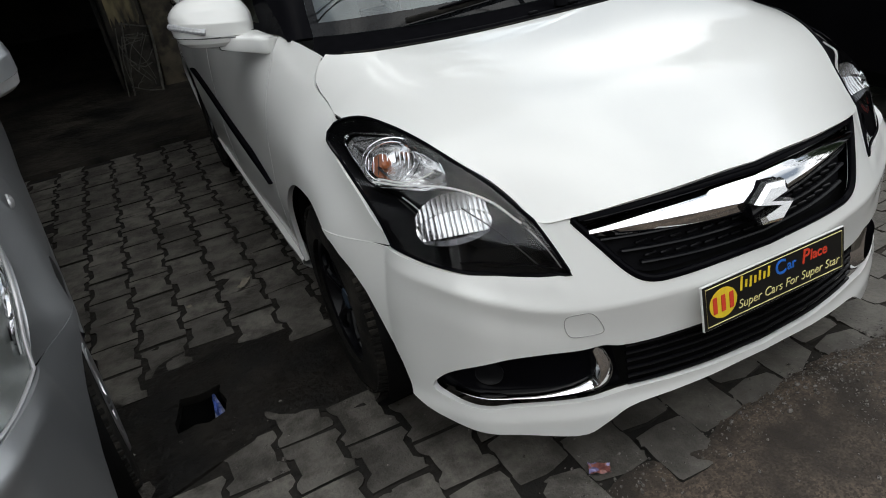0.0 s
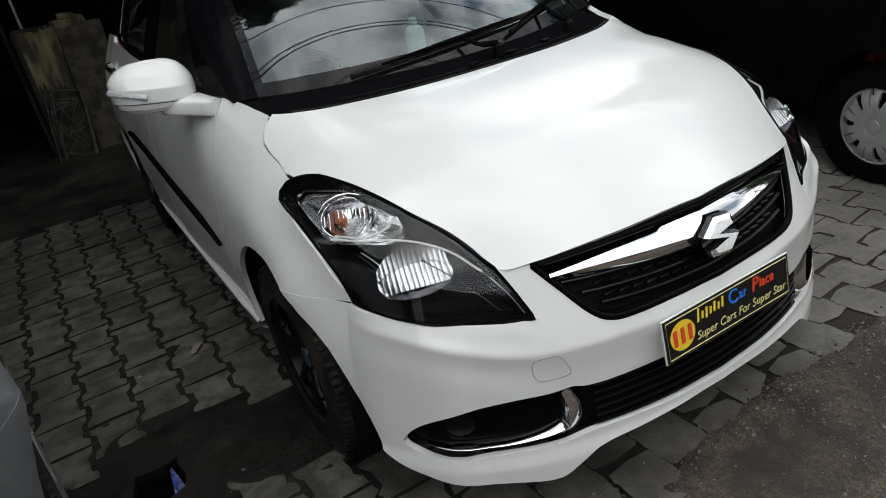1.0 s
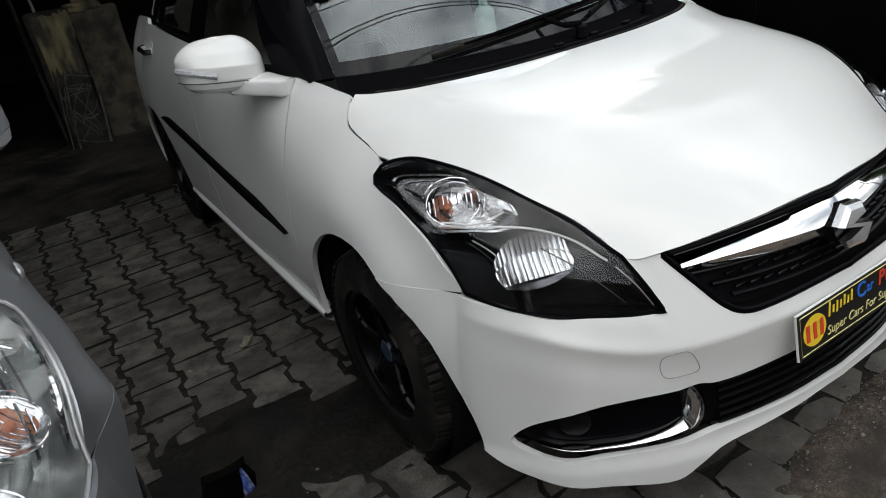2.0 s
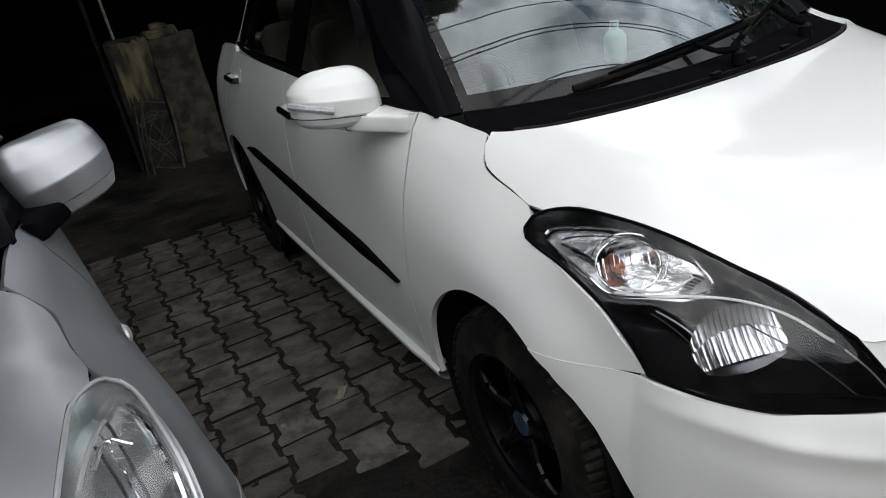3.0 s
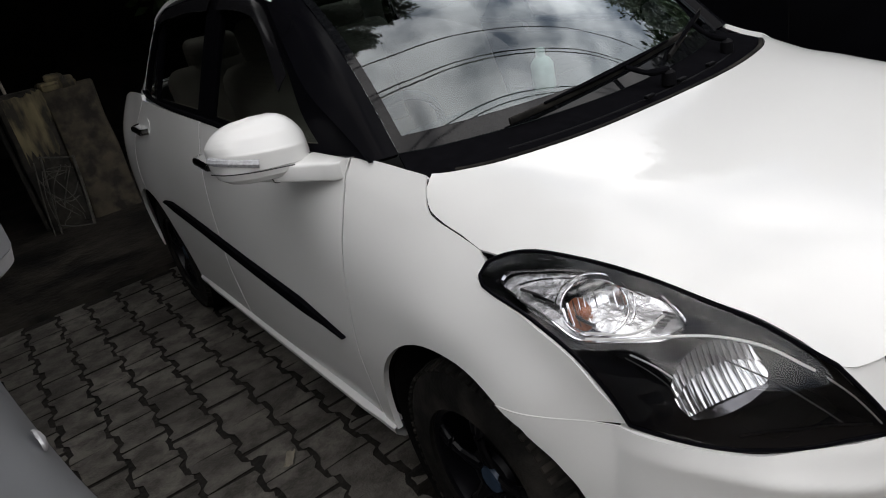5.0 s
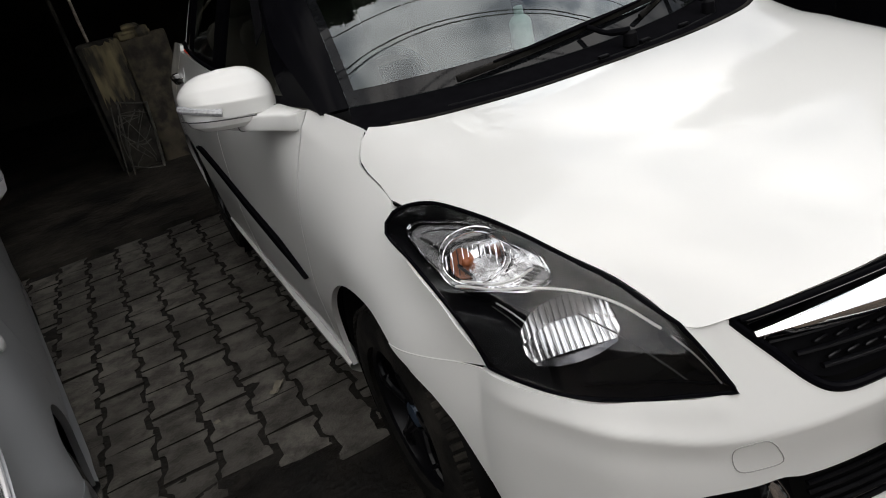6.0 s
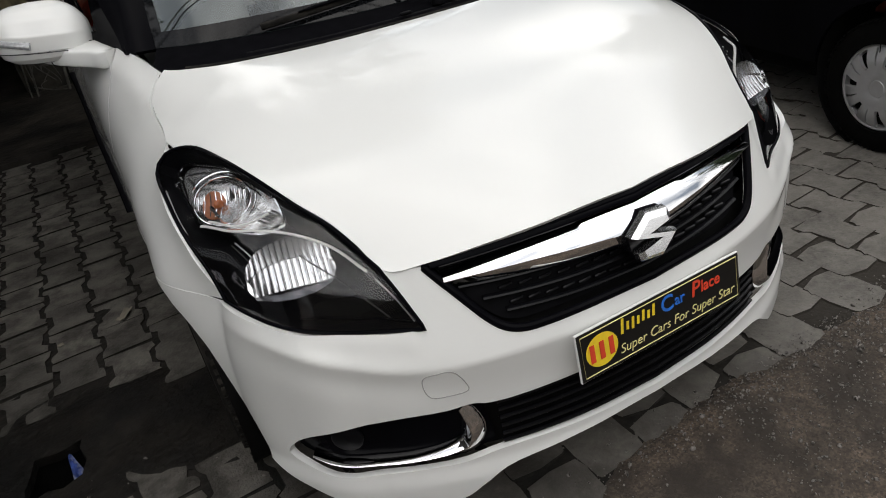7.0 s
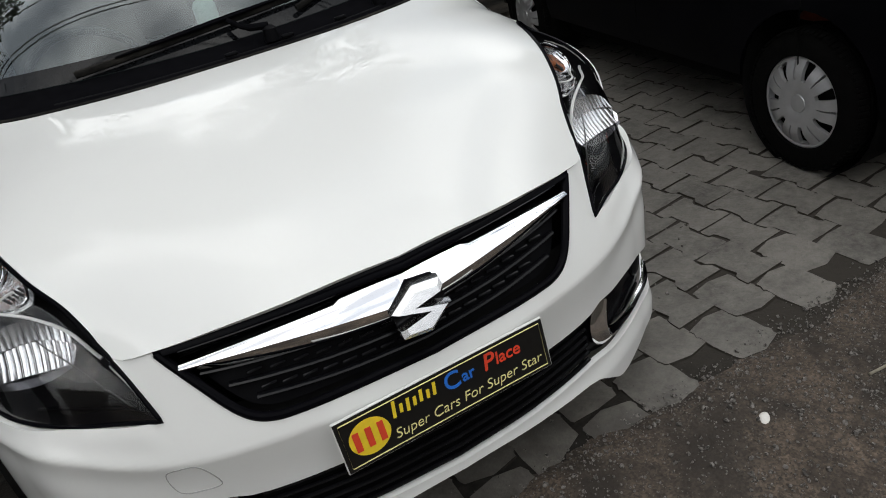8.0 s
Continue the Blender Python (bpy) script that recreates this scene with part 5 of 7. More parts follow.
        shell = [(0.55, 0.60)] + arch(AXLE_F, 118, -2, 20) + [(1.25, 0.25), (2.85, 0.25)] + arch(AXLE_R, 176, 2, 20) + [(3.85, 0.30), (3.85, 1.0), (3.2, 1.02), (1.3, 0.96), (1.05, 0.90), (0.85, 0.83), (0.62, 0.70)]
        part("inner_shell", sheet(flank(s, 0.03), shell, (), 0.09, 0, inside), DARK, car)
        sill = [[Vector((s * (u + (0.0 if 1.3 < y < 2.8 else -0.004)), y, z)) for u, z in ((0.80, 0.292), (0.828, 0.288), (0.848, 0.272), (0.846, 0.256), (0.826, 0.238), (0.78, 0.215))] for y in (1.20 + 1.72 * i / 20 for i in range(21))]
        part("sill", facing(grid(sill), (0, 2, 0.3)), paint, car)
        if white:
            rows = []
            for i in range(36):
                y = 1.322 + 1.64 * i / 35
                z = 0.527 + 0.125 * i / 35
                h = 0.026 * min(1, (i + 0.4) / 6) * min(1, (35.6 - i) / 3)
                u = FLANK(y, z)
                rows.append([Vector((s * (u - 0.004), y, z + h)), Vector((s * (u + 0.012), y, z + h * 0.8)), Vector((s * (u + 0.015), y, z - h * 0.2)), Vector((s * (u + 0.010), y, z - h * 0.85)), Vector((s * (u - 0.004), y, z - h))])
            g = facing(grid(rows), (0, 2, 0.55))
            part("side_moulding", g, TRIM, car, "black side moulding across the doors")
        for door, yh, zh in ((fdoor, 2.145, 0.920), (rdoor, 3.085, 0.962)):
            u = FLANK(yh, zh)
            bar = [Vector((s * (u + (0.004 if k in (0, 8) else 0.034)), yh - 0.085 + 0.17 * k / 8, zh - 0.006 + 0.012 * k / 8)) for k in range(9)]
            part("door_handle", tube(curve(bar, 3), 0.012, 8, flat=1.2), CHROME if white else paint, door, "chrome pull handle" if white else "")
            cup = [(yh - 0.045 + 0.055 * math.cos(2 * math.pi * k / 24), zh + 0.012 + 0.036 * math.sin(2 * math.pi * k / 24)) for k in range(24)]
            part("handle_cup", sheet(lambda a, b: Vector((s * (FLANK(a, b) + 0.0015), a, b)), cup, (), 0.02, 0.001, inside), paint, door)
        # glass house
        gfn = glasshouse(s)
        outer = [(1.19, 0.988), (1.262, 1.002), (1.80, 1.022), (2.26, 1.044), (2.7, 1.062), (3.12, 1.082), (3.30, 1.096), (3.285, 1.15), (3.20, 1.28), (3.10, 1.372), (2.9, 1.424), (2.5, 1.441), (2.1, 1.426), (1.9, 1.404), (1.745, 1.375), (1.50, 1.215)]
        g1 = [(1.37, 1.032), (1.8, 1.045), (2.17, 1.062), (2.155, 1.400), (1.95, 1.388), (1.78, 1.348), (1.55, 1.195)]
        g2 = [(2.32, 1.072), (2.70, 1.085), (2.92, 1.095), (2.90, 1.385), (2.6, 1.408), (2.31, 1.402)]
        g3 = [(2.98, 1.10), (3.23, 1.112), (3.17, 1.23), (3.06, 1.345), (2.965, 1.372)]
        frame_ = part("window_frame", sheet(gfn, outer, [g1, g2, g3], 0.05, 0.02, (0, 2, 1.1)), pillar, car, "black window frames and pillars")
        for g in (g1, g2, g3):
            pn = part("window_pane", sheet(glasshouse(s, 0.012), [(Vector(p) - Vector((2.3, 1.2))) * 1.01 + Vector((2.3, 1.2)) for p in g], (), 0.08, 0, (0, 2, 1.1)), SIDEGLASS, frame_)
            pn.visible_shadow = False
        sill_line = [Vector((s * (glasshouse_u(y, z) + 0.006), y, z)) for y, z in ((1.44, 1.018), (1.8, 1.026), (2.26, 1.047), (2.7, 1.066), (3.12, 1.085), (3.28, 1.098))]
        part("window_seal", tube(curve(sill_line, 6), 0.007, 6, flat=1.4), TRIM, frame_)
        for stretch in ([(1.56, 1.185), (1.66, 1.275), (1.79, 1.362), (1.95, 1.398), (2.17, 1.414)], [(2.28, 1.418), (2.6, 1.424), (2.9, 1.404), (3.05, 1.36)]):
            rows = [[Vector((s * (glasshouse_u(p.x, p.y - dz) + o), p.x + 0.4 * dz * (1 if p.y < 1.37 and p.x < 2 else 0), p.y - dz)) for p in curve([Vector(q) for q in stretch], 6)] for dz, o in ((-0.006, 0.004), (0.012, 0.012), (0.032, 0.015))]
            part("rain_visor", skirted(facing(grid(rows), (0, 2, 1.1)), 0.002), VISOR, frame_)
        ap_in = [Vector((s * abs(p.x), p.y, p.z)) for p in l_edge]
        ap_mid = [Vector((s * (0.590 + 0.095 * i / 12), 1.735 - 0.555 * i / 12, 1.394 - 0.404 * i / 12)) + Vector((s * 0.008, -0.022, 0.026)) * math.sin(math.pi * i / 12) for i in range(13)]
        ap_out = [Vector((s * (glasshouse_u(1.76 - 0.56 * i / 12, 1.378 - 0.388 * i / 12) + 0.004), 1.76 - 0.56 * i / 12, 1.378 - 0.388 * i / 12)) + Vector((0, -0.004, 0.008)) * math.sin(math.pi * i / 12) for i in range(13)]
        part("windscreen_pillar", loft([ap_in, ap_mid, ap_out], 16, 3, 0.012, (0, 2.2, 0.9)), pillar, car)
        ys = [1.735 + (3.12 - 1.735) * i / 30 for i in range(31)]
        rail_in = [Vector((s * 0.556, y, roof(0.556, y).z + 0.001)) for y in ys]
        rail_out = [Vector((s * (glasshouse_u(y, FRAME_TOP(y)) + 0.002), y, FRAME_TOP(y) - 0.002)) for y in ys]
        rail_mid = [a.lerp(b, 0.5) + Vector((s * 0.012, 0, 0.008)) for a, b in zip(rail_in, rail_out)]
        part("roof_rail", loft([rail_in, rail_mid, rail_out], 31, 4, 0.012, (0, 2.3, 1.1)), paint, car)
        part("roof_moulding", tube([Vector((s * 0.551, y, roof(0.551, y).z - 0.001)) for y in [1.70] + ys], 0.0065, 6), TRIM, car)
        cp_a = [Vector((s * (glasshouse_u(y, z) + 0.002), y, z)) for y, z in ((3.10, 1.375), (3.20, 1.284), (3.288, 1.152), (3.305, 1.095))]
        cp_b = [Vector((s * u, y, z)) for u, y, z in ((0.51, 3.12, 1.43), (0.54, 3.27, 1.31), (0.58, 3.42, 1.18), (0.62, 3.50, 1.105))]
        part("rear_pillar", loft([cp_a, [a.lerp(b, 0.5) + Vector((s * 0.015, 0.02, 0.01)) for a, b in zip(cp_a, cp_b)], cp_b], 14, 4, 0.01, (0, 2.5, 0.9)), paint, car)
        headlamp(car, s, "black" if white else "clear")
        car_mirror(car, s, paint, paint if white else SATIN, white, (0.0 if s < 0 else 0.09) if white else 0.03, 1.0 if white else 1.22, 0.16 if white and s > 0 else 0.0, not white)
        for y in (AXLE_F, AXLE_R):
            wheel("wheel", car, Vector((s * 0.745, y, 0.298)), s, ALLOYBLACK if white else ALLOYGREY, "spokes", HUBBLUE if white else SATIN, proud=1.0 if white else 1.22)
            well = lathe([(-0.22, 0.0), (-0.22, 0.34), (0.02, 0.355)], 40)
            part("wheel_well", facing(moved(well, Matrix.Translation((s * 0.80, y, 0.32)) @ Matrix.Scale(s, 4, (1, 0, 0))), (s * 0.75, y, 3)), DARK, car)
        tail = [Vector((s * (FLANK(y, z) + 0.006), y, z)) for y, z in ((3.80, 0.98), (3.90, 0.98))]
    # roof
    front = [(p.x, p.y + 0.012) for p in curve(SCREEN_TOP, 6)]
    out2 = front + [(0.545, 2.4), (0.54, 3.08), (0.3, 3.13), (0, 3.14), (-0.3, 3.13), (-0.54, 3.08), (-0.545, 2.4)]
    part("roof", sheet(roof, out2, (), 0.045, 0.014, (0, 2.3, 1.0)), paint, car)
    part("headlining", sheet(lambda x, y: roof(x, y, 0.03), [(x * 0.99, y + 0.02) for x, y in front] + [(0.54, 3.05), (-0.54, 3.05)], (), 0.15, 0, (0, 2.3, 2.5)), SEAT, car)
    # rear screen, boot and tail
    rs_top = [(-0.505, 3.13, 1.428), (0, 3.15, 1.452), (0.505, 3.13, 1.428)]
    rs_low = [(-0.60, 3.50, 1.100), (0, 3.56, 1.112), (0.60, 3.50, 1.100)]
    part("rear_screen", loft([curve(rs_top, 8), [(a + b) / 2 + Vector((0, 0.02, 0.02)) for a, b in zip(along(curve(rs_top, 8), 20), along(curve(rs_low, 8), 20))], curve(rs_low, 8)], 20, 6, 0, (0, 2.4, 0.9)), SIDEGLASS, car)
    boot = [[(-0.66, 3.48, 1.085), (0, 3.55, 1.105), (0.66, 3.48, 1.085)], [(-0.63, 3.72, 1.075), (0, 3.78, 1.10), (0.63, 3.72, 1.075)], [(-0.60, 3.90, 1.04), (0, 3.97, 1.075), (0.60, 3.90, 1.04)], [(-0.62, 3.93, 0.80), (0, 3.985, 0.80), (0.62, 3.93, 0.80)], [(-0.66, 3.95, 0.66), (0, 4.0, 0.65), (0.66, 3.95, 0.66)]]
    part("boot_lid", loft([curve(b, 8) for b in boot], 24, 6, 0.012, (0, 2.8, 0.6)), paint, car)
    tailb = [[(-0.80, 3.80, z), (-0.70, 3.94, z), (0, 4.0 + dy, z), (0.70, 3.94, z), (0.80, 3.80, z)] for z, dy in ((0.66, 0), (0.55, 0.01), (0.42, 0.005), (0.28, -0.02))]
    part("rear_bumper", loft([curve(b, 8) for b in tailb], 30, 4, 0.012, (0, 2.8, 0.5)), paint, car)
    for s in (-1, 1):
        part("tail_lamp", loft([[Vector((s * (FLANK(y, z) + 0.008), y, z)) for y in (3.83, 3.88, 3.92)] + [Vector((s * 0.62, 3.955, z))] for z in (0.70, 0.82, 0.95, 1.02)], 12, 3, 0.01, (0, 3, 0.8)), RED, car)
    # underbody and cabin
    part("underbody", join(rbox((1.30, 0.75, 0.36), 0.04, 2, Matrix.Translation((0, 0.62, 0.42))), rbox((1.52, 1.6, 0.12), 0.03, 2, Matrix.Translation((0, 2.05, 0.27))), rbox((1.24, 0.9, 0.5), 0.03, 2, Matrix.Translation((0, 3.35, 0.5)))), DARK, car)
    dash_rows = [[Vector((x, y + 0.10 * (1 - (x / 0.66) ** 2) * k, z)) for x in (-0.66 + 1.32 * i / 20 for i in range(21))] for y, z, k in ((1.20, 0.93, -1), (1.36, 0.955, -0.3), (1.50, 0.945, 0), (1.56, 0.90, 0), (1.55, 0.70, 0), (1.45, 0.45, 0))]
    part("dashboard", facing(grid(dash_rows), (0, 1.2, 0.5)), DASH, car)
    hoop = [Vector((-0.36 + 0.185 * math.cos(a), 1.68 - 0.08 * math.sin(a), 0.86 + 0.17 * math.sin(a))) for a in (2 * math.pi * i / 32 for i in range(32))]
    part("steering_wheel", join(tube(hoop, 0.014, 8, True), tube([Vector((-0.545, 1.68, 0.86)), Vector((-0.36, 1.66, 0.85)), Vector((-0.175, 1.68, 0.86))], 0.02, 8), tube([Vector((-0.36, 1.66, 0.85)), Vector((-0.36, 1.45, 0.76))], 0.03, 8)), DASH, car)
    part("rear_view_mirror", rbox((0.22, 0.03, 0.065), 0.014, 3, Matrix.Translation((0, 1.66, 1.335)) @ Matrix.Rotation(radians(-12), 4, "X")), LAMPBLACK, car)
    for sx in (-0.36, 0.36):
        seat = part("front_seat", join(rbox((0.50, 0.52, 0.17), 0.06, 3, Matrix.Translation((sx, 2.0, 0.55))), rbox((0.50, 0.15, 0.66), 0.065, 3, Matrix.Translation((sx, 2.33, 0.86)) @ Matrix.Rotation(radians(-18), 4, "X"))), SEAT, car)
        part("headrest", rbox((0.27, 0.10, 0.17), 0.045, 3, Matrix.Translation((sx, 2.44, 1.24)) @ Matrix.Rotation(radians(-12), 4, "X")), SEAT, seat)
    bench = part("rear_seat", join(rbox((1.22, 0.5, 0.18), 0.06, 3, Matrix.Translation((0, 2.85, 0.56))), rbox((1.22, 0.16, 0.62), 0.06, 3, Matrix.Translation((0, 3.13, 0.86)) @ Matrix.Rotation(radians(-20), 4, "X"))), SEAT, car)
    for sx in (-0.36, 0.36):
        part("headrest", rbox((0.26, 0.10, 0.15), 0.04, 3, Matrix.Translation((sx, 3.22, 1.20))), SEAT, bench)
    if white:
        base = Vector((0.02, 1.36, 0.956))
        part("dash_bottle", moved(lathe([(0.0, 0.0), (0.0, 0.030), (0.004, 0.033), (0.055, 0.033), (0.066, 0.024), (0.070, 0.014), (0.088, 0.014), (0.090, 0.0)], 24), Matrix.Translation(base) @ Matrix.Diagonal((1.05, 1.05, 1.4, 1)) @ Matrix.Rotation(radians(-90), 4, "Y")), PAPER, car, "pale green bottle standing on the dashboard")
    else:
        for s in (-1, 1):
            c = Vector((s * (FLANK(1.045, 0.780) + 0.002), 1.045, 0.780))
            part("side_marker", moved(lathe([(0.0, 1.0), (0.35, 0.94), (0.8, 0.6), (1.0, 0.0)], 24), Matrix.Translation(c) @ Matrix.Diagonal((s * 0.014, 0.034, 0.02, 1))), SATIN, car, "oval clear side marker lamp")
    return car

# ---------------------------------------------------------------- ground
PIT = (-1.395, -1.215, 0.905, 1.095)


def ground_z(x, y):
    """The lot is level; the dirt road lies a little lower and rolls."""
    road = smooth01((0.02 - y) / 0.09)
    far = smooth01((y - 4.02) / 0.15)
    w = noise.noise(Vector((x * 1.3, y * 1.3, 0.0))) * 0.010 + noise.noise(Vector((x * 6, y * 6, 4.0))) * 0.005
    return -0.022 + 0.021 * road - 0.03 * smooth01((0.0 - y) / 0.7) + far * 0.03 + w * (road + far + 0.15)


ground = sheet(lambda x, y: Vector((x, y, ground_z(x, y))), [(-9, -9), (9, -9), (9, 13), (-9, 13)], [[(PIT[0], PIT[2]), (PIT[1], PIT[2]), (PIT[1] + 0.01, PIT[3] - 0.01), (PIT[0], PIT[3])]], 0.16, 0, (0, 2, -5))
far_ring = []
for ax, ay, bx, by in ((-900, -900, 900, -9), (-900, 13, 900, 900), (-900, -9, -9, 13), (9, -9, 900, 13)):
    far_ring.append(([Vector((ax, ay, -0.03)), Vector((bx, ay, -0.03)), Vector((bx, by, -0.03)), Vector((ax, by, -0.03))], [(0, 1, 2, 3)]))
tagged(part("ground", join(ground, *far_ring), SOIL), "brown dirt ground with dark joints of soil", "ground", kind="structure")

# damp soil bed under the paving stones
bed_loop = [(-4.2, -0.02), (4.2, -0.02), (4.2, 4.06), (-4.2, 4.06)]
bed = sheet(lambda x, y: Vector((x, y, -0.0065 + 0.003 * noise.noise(Vector((x * 5, y * 5, 1))) + 0.0025 * noise.noise(Vector((x * 17, y * 17, 6))))), bed_loop, [[(PIT[0] - 0.005, PIT[2] - 0.005), (PIT[1] + 0.005, PIT[2] - 0.005), (PIT[1] + 0.005, PIT[3] + 0.005), (PIT[0] - 0.005, PIT[3] + 0.005)]], 0.05, 0, (0, 2, -5))
tagged(part("soil_bed", bed, JOINT), "dark damp soil showing between paving stones", "soil", kind="structure")

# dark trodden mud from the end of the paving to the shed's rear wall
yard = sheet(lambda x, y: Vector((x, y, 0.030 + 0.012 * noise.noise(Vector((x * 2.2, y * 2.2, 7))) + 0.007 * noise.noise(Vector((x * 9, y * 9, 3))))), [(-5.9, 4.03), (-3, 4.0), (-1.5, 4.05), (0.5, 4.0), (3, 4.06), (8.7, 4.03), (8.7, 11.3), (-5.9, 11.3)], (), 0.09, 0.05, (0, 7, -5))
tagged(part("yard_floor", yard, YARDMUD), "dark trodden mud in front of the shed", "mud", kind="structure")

# mud spread over the broken paving beside the front wheel
mud_loop = curve([(-1.72, 1.13), (-1.60, 1.20), (-1.47, 1.17), (-1.40, 1.33), (-1.27, 1.37), (-1.16, 1.33), (-1.02, 1.36), (-0.90, 1.31), (-0.70, 1.33), (-0.55, 1.0), (-0.60, 0.72), (-0.86, 0.70), (-1.05, 0.78), (-1.22, 0.74), (-1.45, 0.66), (-1.75, 0.62), (-1.9, 0.9)], 6, True)


def mud_z(x, y):
    return -0.003 + 0.011 * noise.noise(Vector((x * 4, y * 4, 2))) + 0.005 * noise.noise(Vector((x * 15, y * 15, 5)))


mud_hole = [(-1.385, 0.915), (-1.33, 0.927), (-1.29, 0.912), (-1.238, 0.932), (-1.222, 0.99), (-1.236, 1.05), (-1.228, 1.085), (-1.30, 1.073), (-1.36, 1.088), (-1.372, 1.03), (-1.388, 0.97)]
mud = sheet(lambda x, y: Vector((x, y, mud_z(x, y) )), mud_loop, [mud_hole], 0.035, 0.03, (0, 2, -5))
tagged(part("mud_patch", mud, MUD), "dark damp mud over broken paving", "mud", kind="structure")
x0, x1, y0, y1 = PIT
pit = grid([[Vector(p) + Vector((0, 0, z)) for p in ((x0, y0, 0), (x1, y0, 0), (x1, y1, 0), (x0, y1, 0))] for z in (-0.014, -0.12, -0.25)], True)
pit = join(pit, ([Vector((x0, y0, -0.25)), Vector((x1, y0, -0.25)), Vector((x1, y1, -0.25)), Vector((x0, y1, -0.25))], [(0, 1, 2, 3)]))
tagged(part("drain_pit", pit, DARK), "open square drain pit in the mud", "drain pit", kind="structure")


# loose dirt from the road, lapping unevenly over the first row of stones
def dirt_z(x, y):
    brink = 0.062 + 0.035 * noise.noise(Vector((x * 2.3, 0, 3))) + 0.030 * noise.noise(Vector((x * 8, y * 8, 5))) + 0.015 * noise.noise(Vector((x * 23, y * 23, 9)))
    road = smooth01((0.25 - y) / 0.09)
    level = -0.022 + 0.021 * road - 0.03 * smooth01((0.0 - y) / 0.7) + (noise.noise(Vector((x * 1.3, y * 1.3, 0.0))) * 0.010 + noise.noise(Vector((x * 6, y * 6, 4.0))) * 0.005) * (road + 0.15)
    rough = 0.005 * noise.noise(Vector((x * 9, y * 9, 1))) + 0.003 * noise.noise(Vector((x * 31, y * 31, 2)))
    return level + 0.015 * smooth01((y + 0.42) / 0.3) - 0.008 + rough - 0.026 * smooth01((y - brink + 0.03) / 0.10)


dirt = sheet(lambda x, y: Vector((x, y, dirt_z(x, y))), [(-2.2, -0.45), (3.4, -0.45), (3.4, 0.30), (-2.2, 0.30)], (), 0.022, 0, (0, 0, -5))
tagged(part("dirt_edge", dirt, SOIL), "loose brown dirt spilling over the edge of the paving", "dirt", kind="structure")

# ---------------------------------------------------------------- walls of the yard
def wall_box(name, size, at, mat, label, category="wall"):
    return tagged(part(name, rbox(size, 0.012, 2, Matrix.Translation(at)), mat), label, category, kind="structure")


# walls added behind the yard to close it as a dark void
wall_box("wall_north", (18.0, 0.24, 3.0), (0, 11.5, 1.5), SHED, "dark rear wall added to close the unlit shed")
wall_box("wall_west", (0.24, 8.0, 3.0), (-6.0, 7.4, 1.5), SHED, "dark side wall added to close the unlit shed")
# added out of view: blocks low sky from the stones and the white flank
wall_box("shade_wall_side", (0.24, 7.0, 4.8), (-4.4, 2.2, 2.4), SHED, "dark unseen side wall added to block sky light from the left")
# added behind the camera to cut the sky that reaches the bumper
wall_box("shade_wall_south", (26.0, 0.24, 4.6), (0.5, -7.2, 2.25), PLASTER, "dull unseen wall added across the road to block low front light")
wall_box("wall_east", (0.24, 8.0, 3.0), (8.9, 7.4, 1.5), SHED, "dark side wall added to close the unlit shed")
# roof added out of view; the left sheet reaches forward to shade the stones
roof_parts = []
for x0, x1, y0 in ((-6.1, -1.7, 2.1), (-1.7, 9.0, 4.2)):
    k = int((x1 - x0) / 0.019)
    rows = [[Vector((x, y, 2.55 + 0.10 * (y - 4.6) / 7 + 0.018 * math.sin(x * 2 * math.pi / 0.15))) for x in (x0 + (x1 - x0) * i / k for i in range(k + 1))] for y in (y0, 11.6)]
    roof_parts.append(skirted(facing(grid(rows), (0, 8, 0)), 0.006))
added_roof = join(*roof_parts)
tagged(part("shade_roof", added_roof, SHED), "dark corrugated sheet roof added out of view to shade the yard", "roof", kind="structure")
# posts made up to carry the added roof
for px, py in ((-5.8, 2.3), (-3.2, 4.5), (3.6, 4.5), (6.9, 4.5)):
    post = thing("shed_post", "dark steel post added under the unseen roof", "post", group="shed posts")
    post.location = (px, py, 0)
    part("pole", tube([(0, 0, 0), (0, 0, 2.5)], 0.05, 12), SHED, post)
    part("base_plate", rbox((0.2, 0.2, 0.015), 0.004, 1, Matrix.Translation((0, 0, 0.0075))), SHED, post)

# ---------------------------------------------------------------- cars
white_car = build_car("white_saloon", "pearl white saloon with black grille, chrome bar and black wheels", None, WHITE, "white", "parked cars")
silver_car = build_car("silver_saloon", "silver grey saloon with clear headlamps parked beside a white one", pose(-2.206, -0.097, 0.0, 0, 0, 8.56), SILVER, "silver", "parked cars")


# ---------------------------------------------------------------- dealer's plate on the bumper
def lettering(text, size, at, mat, parent, shear=0.0, name="lettering", bold=0.0):
    """Raised letters in the built-in font, facing -y, centred at a point."""
    cu = bpy.data.curves.new(name, "FONT")
    cu.body, cu.size, cu.align_x, cu.align_y, cu.shear = text, size, "CENTER", "CENTER", shear
    cu.extrude, cu.offset = 0.0006, bold
    tmp = bpy.data.objects.new(name, cu)
    scene.collection.objects.link(tmp)
    bpy.context.view_layer.update()
    me = bpy.data.meshes.new_from_object(tmp.evaluated_get(bpy.context.evaluated_depsgraph_get()))
    geo = ([at @ v.co for v in me.vertices], [tuple(p.vertices) for p in me.polygons])
    bpy.data.objects.remove(tmp)
    bpy.data.meshes.remove(me)
    return part(name, geo, mat, parent)


